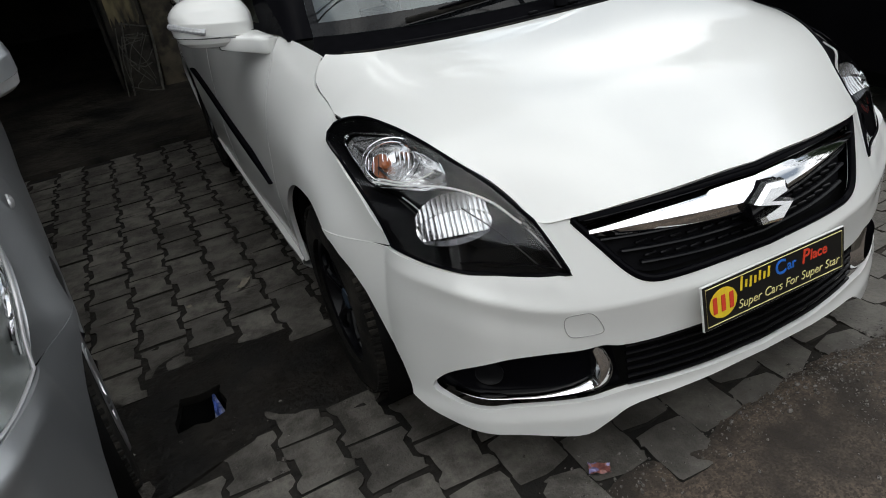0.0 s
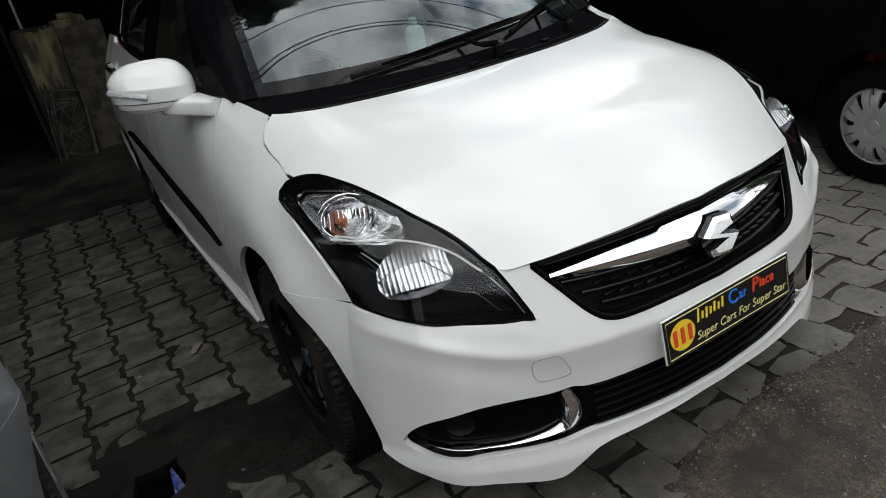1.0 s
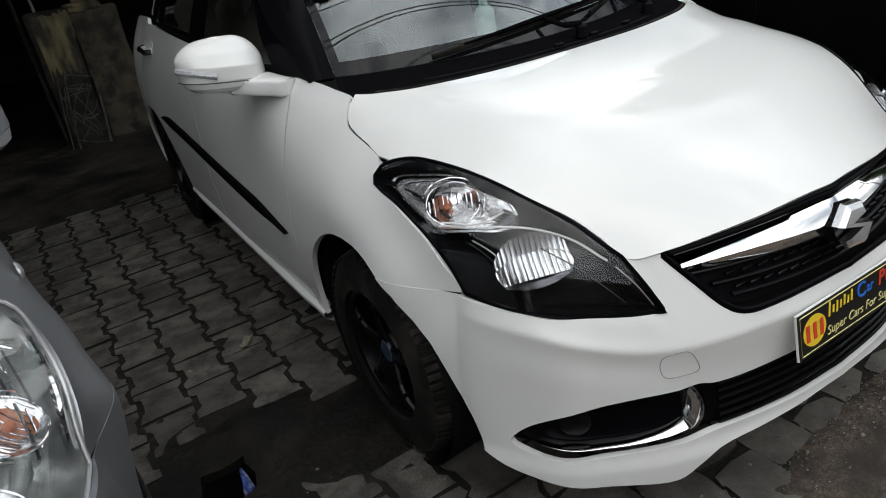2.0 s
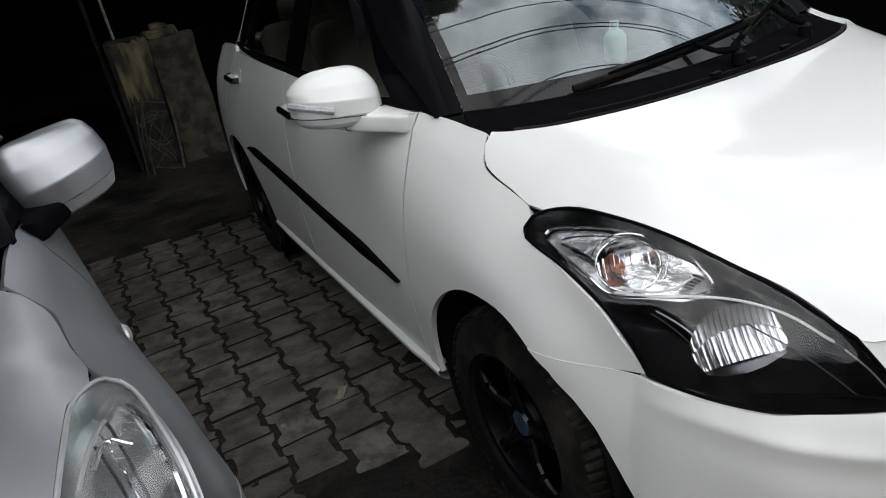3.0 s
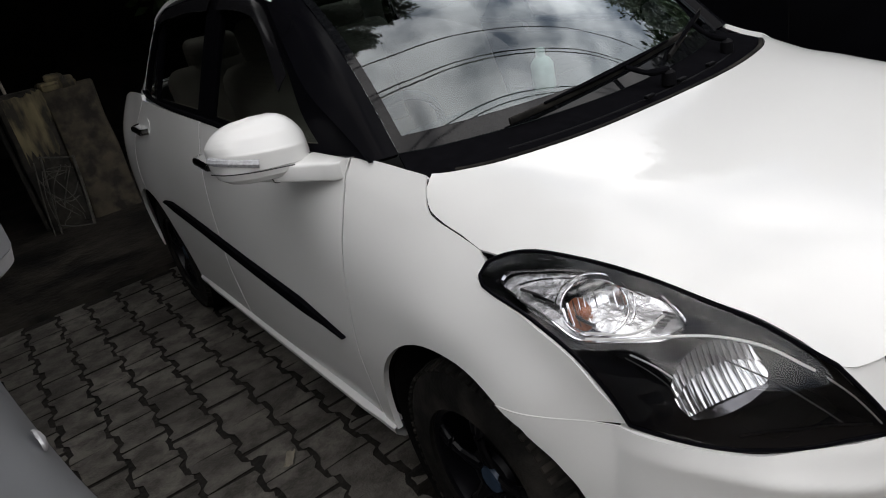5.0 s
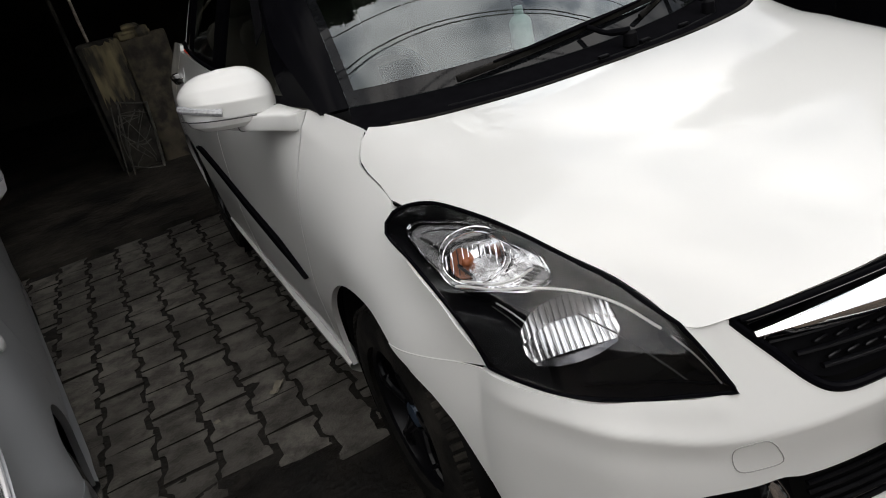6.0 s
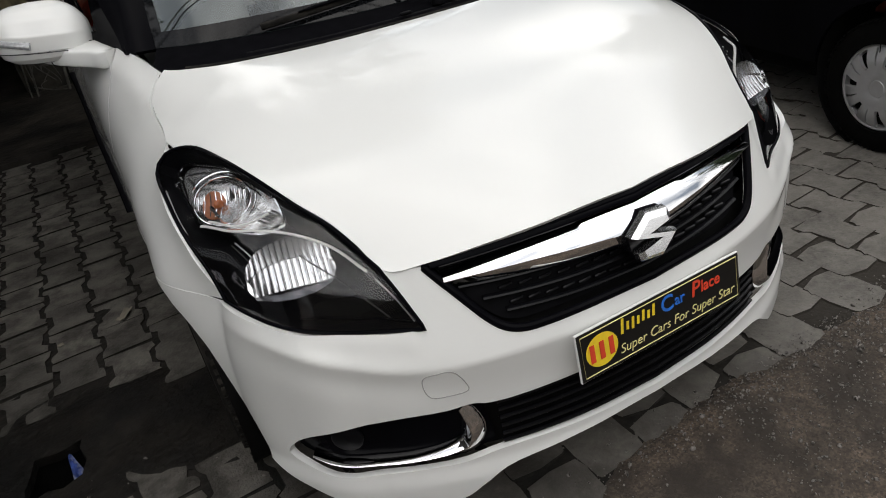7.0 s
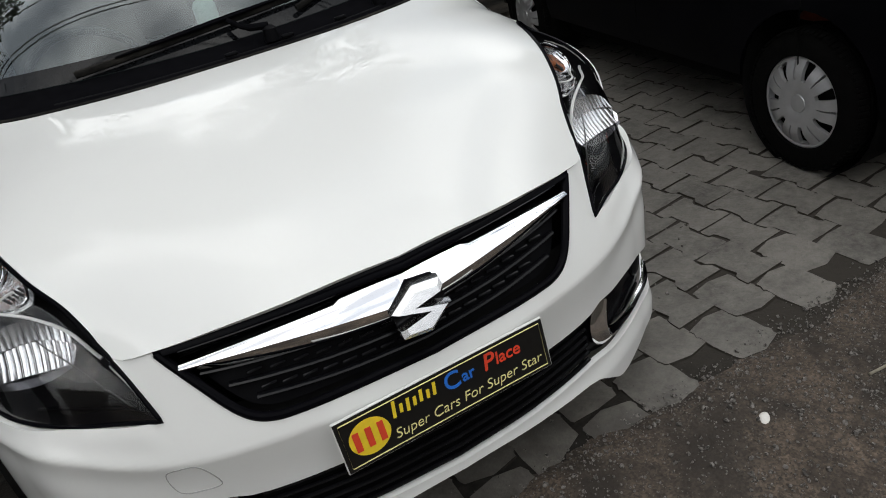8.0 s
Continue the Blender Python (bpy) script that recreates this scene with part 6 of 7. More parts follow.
PLATE_W, PLATE_H = 0.443, 0.110
plate_m = Matrix.Translation((-0.002, 0.010, 0.4535)) @ Matrix.Rotation(radians(-9), 4, "X") @ Matrix.Rotation(radians(90), 4, "X")
plate = part("dealer_plate", rbox((PLATE_W, PLATE_H, 0.006), 0.0012, 1, plate_m @ Matrix.Translation((0, 0, 0.001))), PLATEWHITE, white_car, "black dealer plate with yellow, blue and red lettering")
part("plate_face", rbox((PLATE_W - 0.004, PLATE_H - 0.004, 0.001), 0.0002, 1, plate_m @ Matrix.Translation((0, 0, 0.0046))), PLATEBLACK, plate)
lift = plate_m @ Matrix.Translation((0, 0, 0.0058))
fw, fh = PLATE_W / 2 - 0.010, PLATE_H / 2 - 0.009
part("border_line", tube([lift @ Vector(p) for p in ((-fw, -fh, 0), (fw, -fh, 0), (fw, fh, 0), (-fw, fh, 0))], 0.0011, 6, True), CREAM, plate)
oval = [(0.040 * math.cos(2 * math.pi * i / 40) - 0.163, 0.036 * math.sin(2 * math.pi * i / 40) + 0.000) for i in range(40)]
part("oval", prism(oval, lambda a, b: lift @ Vector((a, b, 0)), lift.to_3x3() @ Vector((0, 0, 0.001))), YELLOW, plate)
for i, (bx, bh) in enumerate(((-0.188, 0.040), (-0.164, 0.040), (-0.140, 0.040))):
    part("oval_bar", rbox((0.012, bh, 0.001), 0.0003, 1, lift @ Matrix.Translation((bx, 0.0, 0.0012))), RED, plate)
for i in range(7):
    bh = (0.034, 0.018, 0.026, 0.018, 0.024, 0.018, 0.026)[i]
    part("word_bar", rbox((0.0066, bh, 0.001), 0.0003, 1, lift @ Matrix.Translation((-0.108 + 0.0138 * i, 0.022 + (0.004 if i in (0, 4, 6) else 0), 0.0)) @ Matrix.Rotation(radians(-8), 4, "Z")), YELLOW, plate)
lettering("C", 0.050, lift @ Matrix.Translation((0.012, 0.021, 0)), BLUE, plate, 0.0, bold=0.0006)
lettering("ar", 0.034, lift @ Matrix.Translation((0.046, 0.019, 0)), BLUE, plate, 0.0, bold=0.0004)
lettering("P", 0.048, lift @ Matrix.Translation((0.090, 0.021, 0)), RED, plate, 0.15, bold=0.0006)
lettering("lace", 0.036, lift @ Matrix.Translation((0.133, 0.019, 0)), RED, plate, 0.10, bold=0.0004)
lettering("Super Cars For Super Star", 0.0300, lift @ Matrix.Translation((0.040, -0.024, 0)), CREAM, plate, 0.22, bold=-0.00035)

# ---------------------------------------------------------------- black hatchback
def dark_hatchback(m):
    car = thing("black_hatchback", "black hatchback with silver plastic wheel covers parked nose inwards", "car", m, "parked cars")
    prof = seg_interp([(0.18, 0.70), (0.35, 0.735), (0.6, 0.745), (0.85, 0.735), (1.0, 0.715), (1.25, 0.64), (1.45, 0.56), (1.6, 0.50)])
    ends = lambda y: 0.16 * smooth01((-0.30 - y) / 0.35) ** 1.5 + 0.16 * smooth01((y - 2.55) / 0.45) ** 1.5
    WB = 2.27

    def skin(s, inset=0.0):
        return lambda y, z: Vector((s * (prof(z) - ends(y) - inset), y, z))

    def bow(y0, a0, a1, n=18):
        return [(y0 + 0.325 * math.cos(radians(a0 + (a1 - a0) * i / n)), 0.27 + 0.325 * math.sin(radians(a0 + (a1 - a0) * i / n))) for i in range(n + 1)]
    for s in (-1, 1):
        body = [(-0.55, 0.28)] + bow(0, 176, 4) + bow(WB, 176, 4) + [(2.95, 0.28), (2.98, 0.60), (2.90, 0.78), (2.30, 0.95), (2.05, 1.00), (-0.50, 1.04), (-0.60, 0.8), (-0.62, 0.45)]
        part("body_side", sheet(skin(s), body, (), 0.06, 0.012, (0, 1.2, 0.6)), BLACKPAINT, car)
        upper = [(2.22, 0.99), (1.60, 1.40), (1.3, 1.46), (0.3, 1.50), (-0.30, 1.46), (-0.50, 1.045)]
        w1 = [(1.98, 1.03), (1.55, 1.345), (1.12, 1.40), (1.06, 1.05)]
        w2 = [(0.96, 1.05), (0.98, 1.41), (0.20, 1.42), (0.10, 1.07)]
        w3 = [(0.02, 1.075), (0.10, 1.41), (-0.22, 1.39), (-0.36, 1.09)]
        fr = part("window_frame", sheet(skin(s, 0.002), upper, [w1, w2, w3], 0.08, 0.02, (0, 1.2, 1.0)), BLACKPAINT, car)
        for w in (w1, w2, w3):
            pn = part("window_pane", sheet(skin(s, 0.012), w, (), 0.15, 0, (0, 1.2, 1.0)), DARKGLASS, fr)
            pn.visible_shadow = False
        for y in (1.02, 0.02):
            part("door_seam", tube([skin(s, -0.0005)(y, z) for z in (0.30, 0.45, 0.6, 0.8, 0.95, 1.03)], 0.0025, 6), DARK, car)
        for y in (1.15, 0.17):
            part("door_handle", tube([skin(s, -0.012)(y - 0.07, 0.86), skin(s, -0.022)(y, 0.862), skin(s, -0.012)(y + 0.07, 0.864)], 0.010, 8), PIANO, car)
            part("key_lock", moved(lathe([(-0.004, 0.008), (0.004, 0.007), (0.005, 0.0)], 16), Matrix.Translation(skin(s, -0.001)(y - 0.1, 0.86)) @ Matrix.Scale(s, 4, (1, 0, 0))), CHROME, car)
        mm = Vector((s * 0.80, 1.62, 1.07))
        mir = part("mirror", rbox((0.20, 0.11, 0.13), 0.045, 3, Matrix.Translation(mm)), DASH, car)
        part("mirror_arm", tube([mm, Vector((s * 0.69, 1.65, 1.03))], 0.025, 8), TRIM, mir)
        for y in (0.0, WB):
            wheel("wheel", car, Vector((s * 0.665, y, 0.262)), s, SATIN, "cover", SATIN, 0.262, 0.15, 0.172, rubber=DARKTYRE, tread_mat=DARKTYRE)
            part("wheel_well", facing(moved(lathe([(-0.20, 0.0), (-0.20, 0.30), (0.02, 0.315)], 32), Matrix.Translation((s * 0.70, y, 0.29)) @ Matrix.Scale(s, 4, (1, 0, 0))), (s * 0.65, y, 3)), DARK, car)
        part("tail_lamp", rbox((0.10, 0.10, 0.35), 0.03, 2, Matrix.Translation((s * 0.56, -0.56, 0.85))), RED, car)
        part("headlamp", rbox((0.26, 0.16, 0.16), 0.05, 3, Matrix.Translation((s * 0.46, 2.90, 0.68))), SATIN, car)
    def across(line, k=12, crown=0.03):
        return [[Vector((x, y - 0.06 * (1 - (x / max(0.1, w)) ** 2) * back, z + crown * (1 - (x / w) ** 2))) for x in (-w + 2 * w * i / k for i in range(k + 1))] for y, z, w, back in line]
    part("roof", facing(grid(across([(1.60, 1.40, 0.57, -0.6), (1.3, 1.46, 0.555, 0), (0.3, 1.50, 0.54, 0), (-0.30, 1.46, 0.55, 0.6)])), (0, 1, 0.8)), BLACKPAINT, car)
    pane = part("windscreen", facing(grid(across([(1.60, 1.40, 0.57, -0.6), (1.9, 1.21, 0.64, -1), (2.25, 0.98, 0.70, -1.4)])), (0, 1, 0.8)), SIDEGLASS, car)
    pane.visible_shadow = False
    part("bonnet", facing(grid(across([(2.25, 0.975, 0.71, -1.4), (2.6, 0.90, 0.69, -1.5), (2.85, 0.80, 0.62, -2), (2.97, 0.68, 0.56, -2)])), (0, 1, 0.3)), BLACKPAINT, car)
    part("front_bumper", facing(grid(across([(2.97, 0.68, 0.56, -2), (3.0, 0.5, 0.57, -2.2), (2.97, 0.25, 0.56, -2)], crown=0.0)), (0, 1, 0.5)), BLACKPAINT, car)
    part("tailgate", facing(grid(across([(-0.30, 1.46, 0.55, 0.6), (-0.50, 1.04, 0.70, 0.8), (-0.60, 0.75, 0.62, 1), (-0.62, 0.6, 0.60, 1)])), (0, 1, 0.8)), BLACKPAINT, car)
    part("rear_bumper", facing(grid(across([(-0.62, 0.6, 0.60, 1), (-0.66, 0.5, 0.62, 1), (-0.62, 0.26, 0.60, 1)], crown=0.0)), (0, 1, 0.5)), BLACKPAINT, car)
    part("bumper_end", tube(curve([Vector((-0.64, -0.28, 0.45)), Vector((-0.66, -0.42, 0.45)), Vector((-0.60, -0.60, 0.44))], 5), 0.012, 8), SATIN, car)
    part("underbody", join(rbox((1.16, 3.3, 0.26), 0.03, 2, Matrix.Translation((0, 1.15, 0.29))), rbox((1.2, 0.6, 0.45), 0.03, 2, Matrix.Translation((0, 2.55, 0.55)))), DARK, car)
    part("dashboard", rbox((1.24, 0.40, 0.28), 0.08, 3, Matrix.Translation((0, 1.95, 0.86))), DASH, car)
    hoop = [Vector((0.32 + 0.18 * math.cos(a), 1.62, 0.92 + 0.18 * math.sin(a))) for a in (2 * math.pi * i / 28 for i in range(28))]
    part("steering_wheel", tube(hoop, 0.014, 8, True), DASH, car)
    for x in (-0.32, 0.32):
        for y in (1.15, 0.2):
            seat = part("seat", join(rbox((0.48, 0.5, 0.16), 0.06, 3, Matrix.Translation((x, y + 0.1, 0.55))), rbox((0.46, 0.14, 0.62), 0.06, 3, Matrix.Translation((x, y - 0.2, 0.88)) @ Matrix.Rotation(radians(14), 4, "X"))), REDSEAT if y < 1 else DASH, car)
            part("headrest", rbox((0.25, 0.09, 0.16), 0.04, 3, Matrix.Translation((x, y - 0.28, 1.27))), REDSEAT if y < 1 else DASH, seat)
    return car


black_car = dark_hatchback(pose(2.545, 0.562, 0, 0, 0, -8.9))

# ---------------------------------------------------------------- rear of the yard
stub = thing("wall_stub", "broken concrete wall stub with flaking yellow limewash", "wall stub")
stub.location = (-0.86, 5.95, 0)


def rough_block(sx, sy, sz, seed, amp=0.02, n=10):
    geo = rbox((sx, sy, sz), 0.03, 2, Matrix.Translation((0, 0, sz / 2)))
    bm = bmesh.new()
    vs = [bm.verts.new(v) for v in geo[0]]
    for f in geo[1]:
        bm.faces.new([vs[i] for i in f])
    bmesh.ops.subdivide_edges(bm, edges=bm.edges[:], cuts=3, use_grid_fill=True)
    out_v = [v.co + Vector((noise.noise(v.co * 5 + Vector((seed, 0, 0))), noise.noise(v.co * 5 + Vector((0, seed, 0))), 0.8 * noise.noise(v.co * 4 + Vector((0, 0, seed))))) * amp * (1 if v.co.z > 0.05 else 0.2) for v in bm.verts]
    bm.verts.index_update()
    out_f = [tuple(v.index for v in f.verts) for f in bm.faces]
    bm.free()
    return out_v, out_f


part("bare_masonry", moved(rough_block(0.32, 0.18, 1.10, 8, 0.018), Matrix.Translation((-0.19, 0.03, 0))), MASONRY, stub)
part("concrete_face", moved(rough_block(0.38, 0.22, 1.08, 2, 0.022), Matrix.Translation((0.16, 0.02, 0))), CONCRETE, stub)


def flake(x0, x1, z0, z1, seed):
    """A scab of limewash left on the masonry, with a ragged foot."""
    r = random.Random(seed)
    top = [(x0 + (x1 - x0) * i / 9, z1 + r.uniform(-0.015, 0.015)) for i in range(10)]
    foot = [(x1 + (x0 - x1) * i / 13 + r.uniform(-0.008, 0.008), z0 + (r.uniform(0.0, 0.05) if i % 2 else r.uniform(0.05, 0.13))) for i in range(14)]
    edge = [(x1 + r.uniform(-0.02, 0.01), z1 + (z0 - z1) * (i + 1) / 5) for i in range(3)]
    fn = lambda a, b: Vector((a, -0.078 + 0.012 * noise.noise(Vector((a * 9, b * 9, seed))), b))
    part("limewash_flake", sheet(fn, top + edge + foot, (), 0.03, 0.02, (0, 1, 0.6)), OCHRE, stub)


flake(-0.31, -0.07, 0.56, 1.08, 3)
flake(-0.09, -0.02, 0.80, 1.09, 6)
for k, (cx, cz, w, h) in enumerate(((0.04, 1.055, 0.15, 0.075), (0.17, 1.05, 0.13, 0.095), (0.10, 1.115, 0.14, 0.06))):
    part("broken_cap", moved(rough_block(w, 0.22, h, 5 + k, 0.02), Matrix.Translation((cx, 0.01, cz)) @ Matrix.Rotation(0.12 - 0.1 * k, 4, "Z")), OCHRE, stub)
part("pole", tube([(-0.37, 0.02, 0.0), (-0.38, 0.03, 0.6), (-0.40, 0.04, 1.7)], 0.018, 8), MASONRY, stub)
tagged(part("stick", tube([(-1.07, 6.15, -0.01), (-1.10, 6.13, 1.0), (-1.13, 6.10, 2.25)], 0.012, 8), STICK), "thin pale wooden stick leaning behind the broken stub", "stick")
wires = thing("metal_frame", "dull metal frame with torn netting leaning on the stub", "metal frame")
wires.location = (-1.0, 5.72, 0)
rng = random.Random(5)
bars = [((0.07, -0.02, 0.01), (0.11, 0.04, 0.32), (0.13, 0.07, 0.57), 0.012), ((-0.17, 0.0, 0.02), (-0.13, 0.04, 0.34), (-0.08, 0.07, 0.62), 0.007), ((-0.22, 0.0, 0.02), (-0.19, 0.03, 0.30), (-0.14, 0.06, 0.60), 0.005),
        ((-0.10, 0.07, 0.63), (0.03, 0.085, 0.585), (0.14, 0.06, 0.56), 0.006), ((-0.12, 0.03, 0.33), (-0.02, 0.02, 0.25), (0.06, 0.03, 0.27), 0.005), ((-0.17, 0.0, 0.11), (-0.04, 0.01, 0.05), (0.08, -0.01, 0.03), 0.005), ((0.05, -0.03, 0.008), (0.08, -0.03, 0.010), (0.12, -0.03, 0.008), 0.011)]
for a, b, c, r in bars:
    part("bar", tube(curve([a, b, c], 4), r, 8), WIRE, wires)
for k in range(16):
    a, b = (rng.uniform(-0.16, 0.11), 0.03, rng.uniform(0.05, 0.55)), (rng.uniform(-0.16, 0.11), 0.05, rng.uniform(0.05, 0.55))
    part("strand", tube(curve([a, ((a[0] + b[0]) / 2 + rng.uniform(-0.05, 0.05), 0.0, (a[2] + b[2]) / 2 + rng.uniform(-0.05, 0.05)), b], 5), 0.0035, 5), WIRE, wires)


def drum(name, label, at, mat, r=0.29, h=0.95):
    d = thing(name, label, "drum")
    d.location = at
    prof = [(0, r * 0.9), (0.02, r), (h * 0.3, r), (h * 0.32, r + 0.015), (h * 0.35, r), (h * 0.65, r), (h * 0.67, r + 0.015), (h * 0.70, r), (h - 0.02, r), (h, r * 0.92), (h - 0.015, 0.0)]
    part("barrel", moved(lathe(prof, 36), Matrix.Rotation(radians(-90), 4, "Y")), mat, d)
    return d


for bx, by in ((5.35, 4.15), (5.75, 3.80), (5.0, 4.6)):
    drum("plastic_drum", "blue plastic drum standing in the yard", (bx, by, -0.02), TARPBLUE, 0.29, 1.45 if bx < 5.5 else 1.2)
crate = thing("green_crate", "stacked green plastic crates", "crate", group="crates")
crate.location = (5.75, 3.30, -0.02)
for k in range(4):
    part("crate_tier", join(rbox((0.5, 0.36, 0.02), 0.004, 1, Matrix.Translation((0, 0, 0.02 + 0.32 * k))), *[rbox((sx, sy, 0.07), 0.004, 1, Matrix.Translation((px, py, 0.06 + 0.32 * k + 0.1 * q))) for q in range(3) for sx, sy, px, py in ((0.5, 0.015, 0, 0.17), (0.5, 0.015, 0, -0.17), (0.015, 0.33, 0.24, 0), (0.015, 0.33, -0.24, 0))]), TARPGREEN, crate)


# ---------------------------------------------------------------- plants, seen over the cars and mirrored in glass and paint
def leaf_cloud(blobs, count, size, seed, hang=0.3):
    """Many small folded leaves scattered through uneven clumps."""
    r = random.Random(seed)
    verts, faces = [], []
    twigs = []
    for bx, by, bz, br in blobs:
        for _ in range(max(3, int(count / len(blobs) / 26))):
            d = Vector((r.gauss(0, 1), r.gauss(0, 1), r.gauss(0, 0.8))).normalized()
            twigs.append((Vector((bx, by, bz)) + d * br * r.uniform(0.35, 1.0), d, br))
    for i in range(count):
        base, d, br = r.choice(twigs)
        p = base + Vector((r.gauss(0, 1), r.gauss(0, 1), r.gauss(0, 1))) * (0.11 * br + 0.03)
        ln = size * r.uniform(0.7, 1.3)
        axis = (d + Vector((r.gauss(0, 0.7), r.gauss(0, 0.7), r.gauss(0, 0.5) - hang))).normalized()
        side = axis.cross(Vector((r.gauss(0, 1), r.gauss(0, 1), r.gauss(0, 1)))).normalized() * ln * 0.24
        up = axis.cross(side).normalized() * ln * 0.08
        k = len(verts)
        verts += [p, p + axis * ln * 0.5 + side + up, p + axis * ln, p + axis * ln * 0.5 - side + up]
        faces += [(k, k + 1, k + 2), (k, k + 2, k + 3)]
    return verts, faces


def tree(name, label, at, height, blobs, count, size, seed, limbs):
    t = thing(name, label, "tree")
    t.location = at
    part("trunk", tube(curve([(0, 0, -0.05), (0.08, 0.05, height * 0.3), (-0.05, 0.02, height * 0.6), (0.05, 0, height)], 6), [0.24 - 0.16 * i / 18 for i in range(19)], 12), BARK, t)
    for a, b, c in limbs:
        ln = curve([a, b, c], 6)
        part("limb", tube(ln, [0.09 - 0.075 * i / (len(ln) - 1) for i in range(len(ln))], 8), BARK, t)
    crown = part("crown", leaf_cloud(blobs, count, size, seed), LEAF, t, angle=180)
    crown["kind"] = "stuff"
    return t


rt = random.Random(11)
side_blobs = []
for _ in range(48):
    by = rt.uniform(-4.5, 4.5)
    side_blobs.append((rt.uniform(-2.6, 3.2), by, rt.uniform(2.6, max(3.6, 7.9 + 0.6 * by)), rt.uniform(0.9, 1.4)))
tree("shade_tree", "broad leafy tree beyond the parked cars", (11.0, 3.2, 0), 6.0, side_blobs, 52000, 0.25, 21, [((0, 0, 3.2), (-1.2, 0.6, 4.6), (-2.6, 1.4, 5.6)), ((0, 0, 3.6), (1.2, -1.0, 5.0), (2.4, -2.2, 6.0)), ((0, 0, 4.2), (0.3, 1.6, 5.6), (0.2, 2.8, 6.6))])
over = [(rt.uniform(-1.7, 1.3), rt.uniform(-0.75, 1.2), rt.uniform(-0.3, 0.8), rt.uniform(0.35, 0.6)) for _ in range(22)]
yard_blobs = [(3.4 + x, -3.3 + y + 0.45 * max(0.0, x), 5.7 + z, r) for x, y, z, r in over] + [(rt.uniform(-2, 6.5), rt.uniform(-2.2, 2), rt.uniform(4.6, 8.6), rt.uniform(0.8, 1.3)) for _ in range(42)] + [(rt.uniform(-1.8, 1.4), rt.uniform(-4.0, 0.2), rt.uniform(4.6, 6.2), rt.uniform(0.7, 1.1)) for _ in range(16)]
tree("yard_tree", "leafy tree leaning over the shed with a long bough", (-3.4, 6.4, 0), 5.4, yard_blobs, 90000, 0.13, 22, [((0, 0, 3.0), (-0.4, -2.2, 4.4), (-0.6, -4.6, 5.2)), ((0, 0, 3.2), (0.8, -1.6, 4.6), (1.4, -4.0, 5.4)), ((0, 0, 3.4), (1.8, -1.4, 4.9), (3.9, -2.9, 5.8)), ((0, 0, 3.6), (-1.0, 0.8, 5.0), (-1.8, 1.2, 6.0)), ((0, 0, 4.2), (0.8, 1.0, 5.5), (1.4, 1.6, 6.4))])


def bush(at, seed, count, size, rx, rz):
    r = random.Random(seed)
    b = thing("bush", "dark green leafy shrub behind the cars", "bush", group="shrubs")
    b.location = at
    blobs = [(r.uniform(-rx, rx), r.uniform(-0.3, 0.3), r.uniform(0.4, rz), r.uniform(0.25, 0.4)) for _ in range(12)]
    for k in range(6):
        part("stem", tube(curve([(r.uniform(-0.1, 0.1), 0, -0.03), (r.uniform(-0.3, 0.3), 0, rz * 0.5), (r.uniform(-rx, rx), 0, rz * 0.95)], 5), [0.02 - 0.0014 * i for i in range(11)], 6), BARK, b)
    cr = part("foliage", leaf_cloud(blobs, count, size, seed, 0.6), LEAF, b, angle=180)
    cr["kind"] = "stuff"


bush((6.3, 6.2, 0), 31, 1500, 0.17, 1.0, 1.55)
bush((1.6, 6.9, 0), 32, 1300, 0.15, 0.9, 1.80)
bush((3.6, 7.0, 0), 33, 1300, 0.15, 0.9, 1.65)

# overhead cables
for k, (y0, z0, sag) in enumerate(((1.38, 6.0, 0.10), (0.52, 6.05, 0.12), (0.40, 6.0, 0.10), (-0.72, 6.0, 0.10), (-0.88, 6.05, 0.12))):
    line = [Vector((x, y0 - 0.235 * x, z0 + sag * ((x - 2) / 12) ** 2)) for x in (-14 + 30 * i / 40 for i in range(41))]
    tagged(part("overhead_cable", tube(line, 0.017 if k < 3 else 0.013, 6), CABLE), "black cable strung overhead across the yard", "cable", "overhead cables")
for px in (-14.0, 16.0):
    pole = thing("cable_pole", "grey concrete pole carrying overhead cables", "pole", group="cable poles")
    pole.location = (px, -0.235 * px, -0.03)
    part("shaft", tube([(0, 0, 0), (0, 0, 6.6)], [0.14, 0.10], 12), CONCRETE, pole)
    part("crossarm", rbox((0.10, 2.6, 0.10), 0.01, 1, Matrix.Translation((0, 0, 6.05))), CONCRETE, pole)

# ---------------------------------------------------------------- small things on the ground
def stone(name, label, at, size, mat, seed, group=""):
    r = random.Random(seed)
    bm = bmesh.new()
    bmesh.ops.create_icosphere(bm, subdivisions=2, radius=1.0)
    vs = [Vector((v.co.x * size[0], v.co.y * size[1], v.co.z * size[2])) * (1 + 0.18 * noise.noise(v.co * 2 + Vector((seed, 0, 0)))) for v in bm.verts]
    fs = [tuple(v.index for v in f.verts) for f in bm.faces]
    bm.free()
    ob = part(name, (vs, fs), mat, angle=60)
    ob.location = (at[0], at[1], ground_z(at[0], at[1]) + size[2] * 0.75)
    ob.rotation_euler = (0, 0, r.uniform(0, 6))
    return tagged(ob, label, name, group)


stone("pebble", "flat white pebble on the dirt", (0.717, -0.106), (0.022, 0.013, 0.009), PEBBLE, 1, "white pebbles")
stone("pebble", "small white pebble on the dirt", (0.820, 0.003), (0.011, 0.012, 0.010), PEBBLE, 2, "white pebbles")


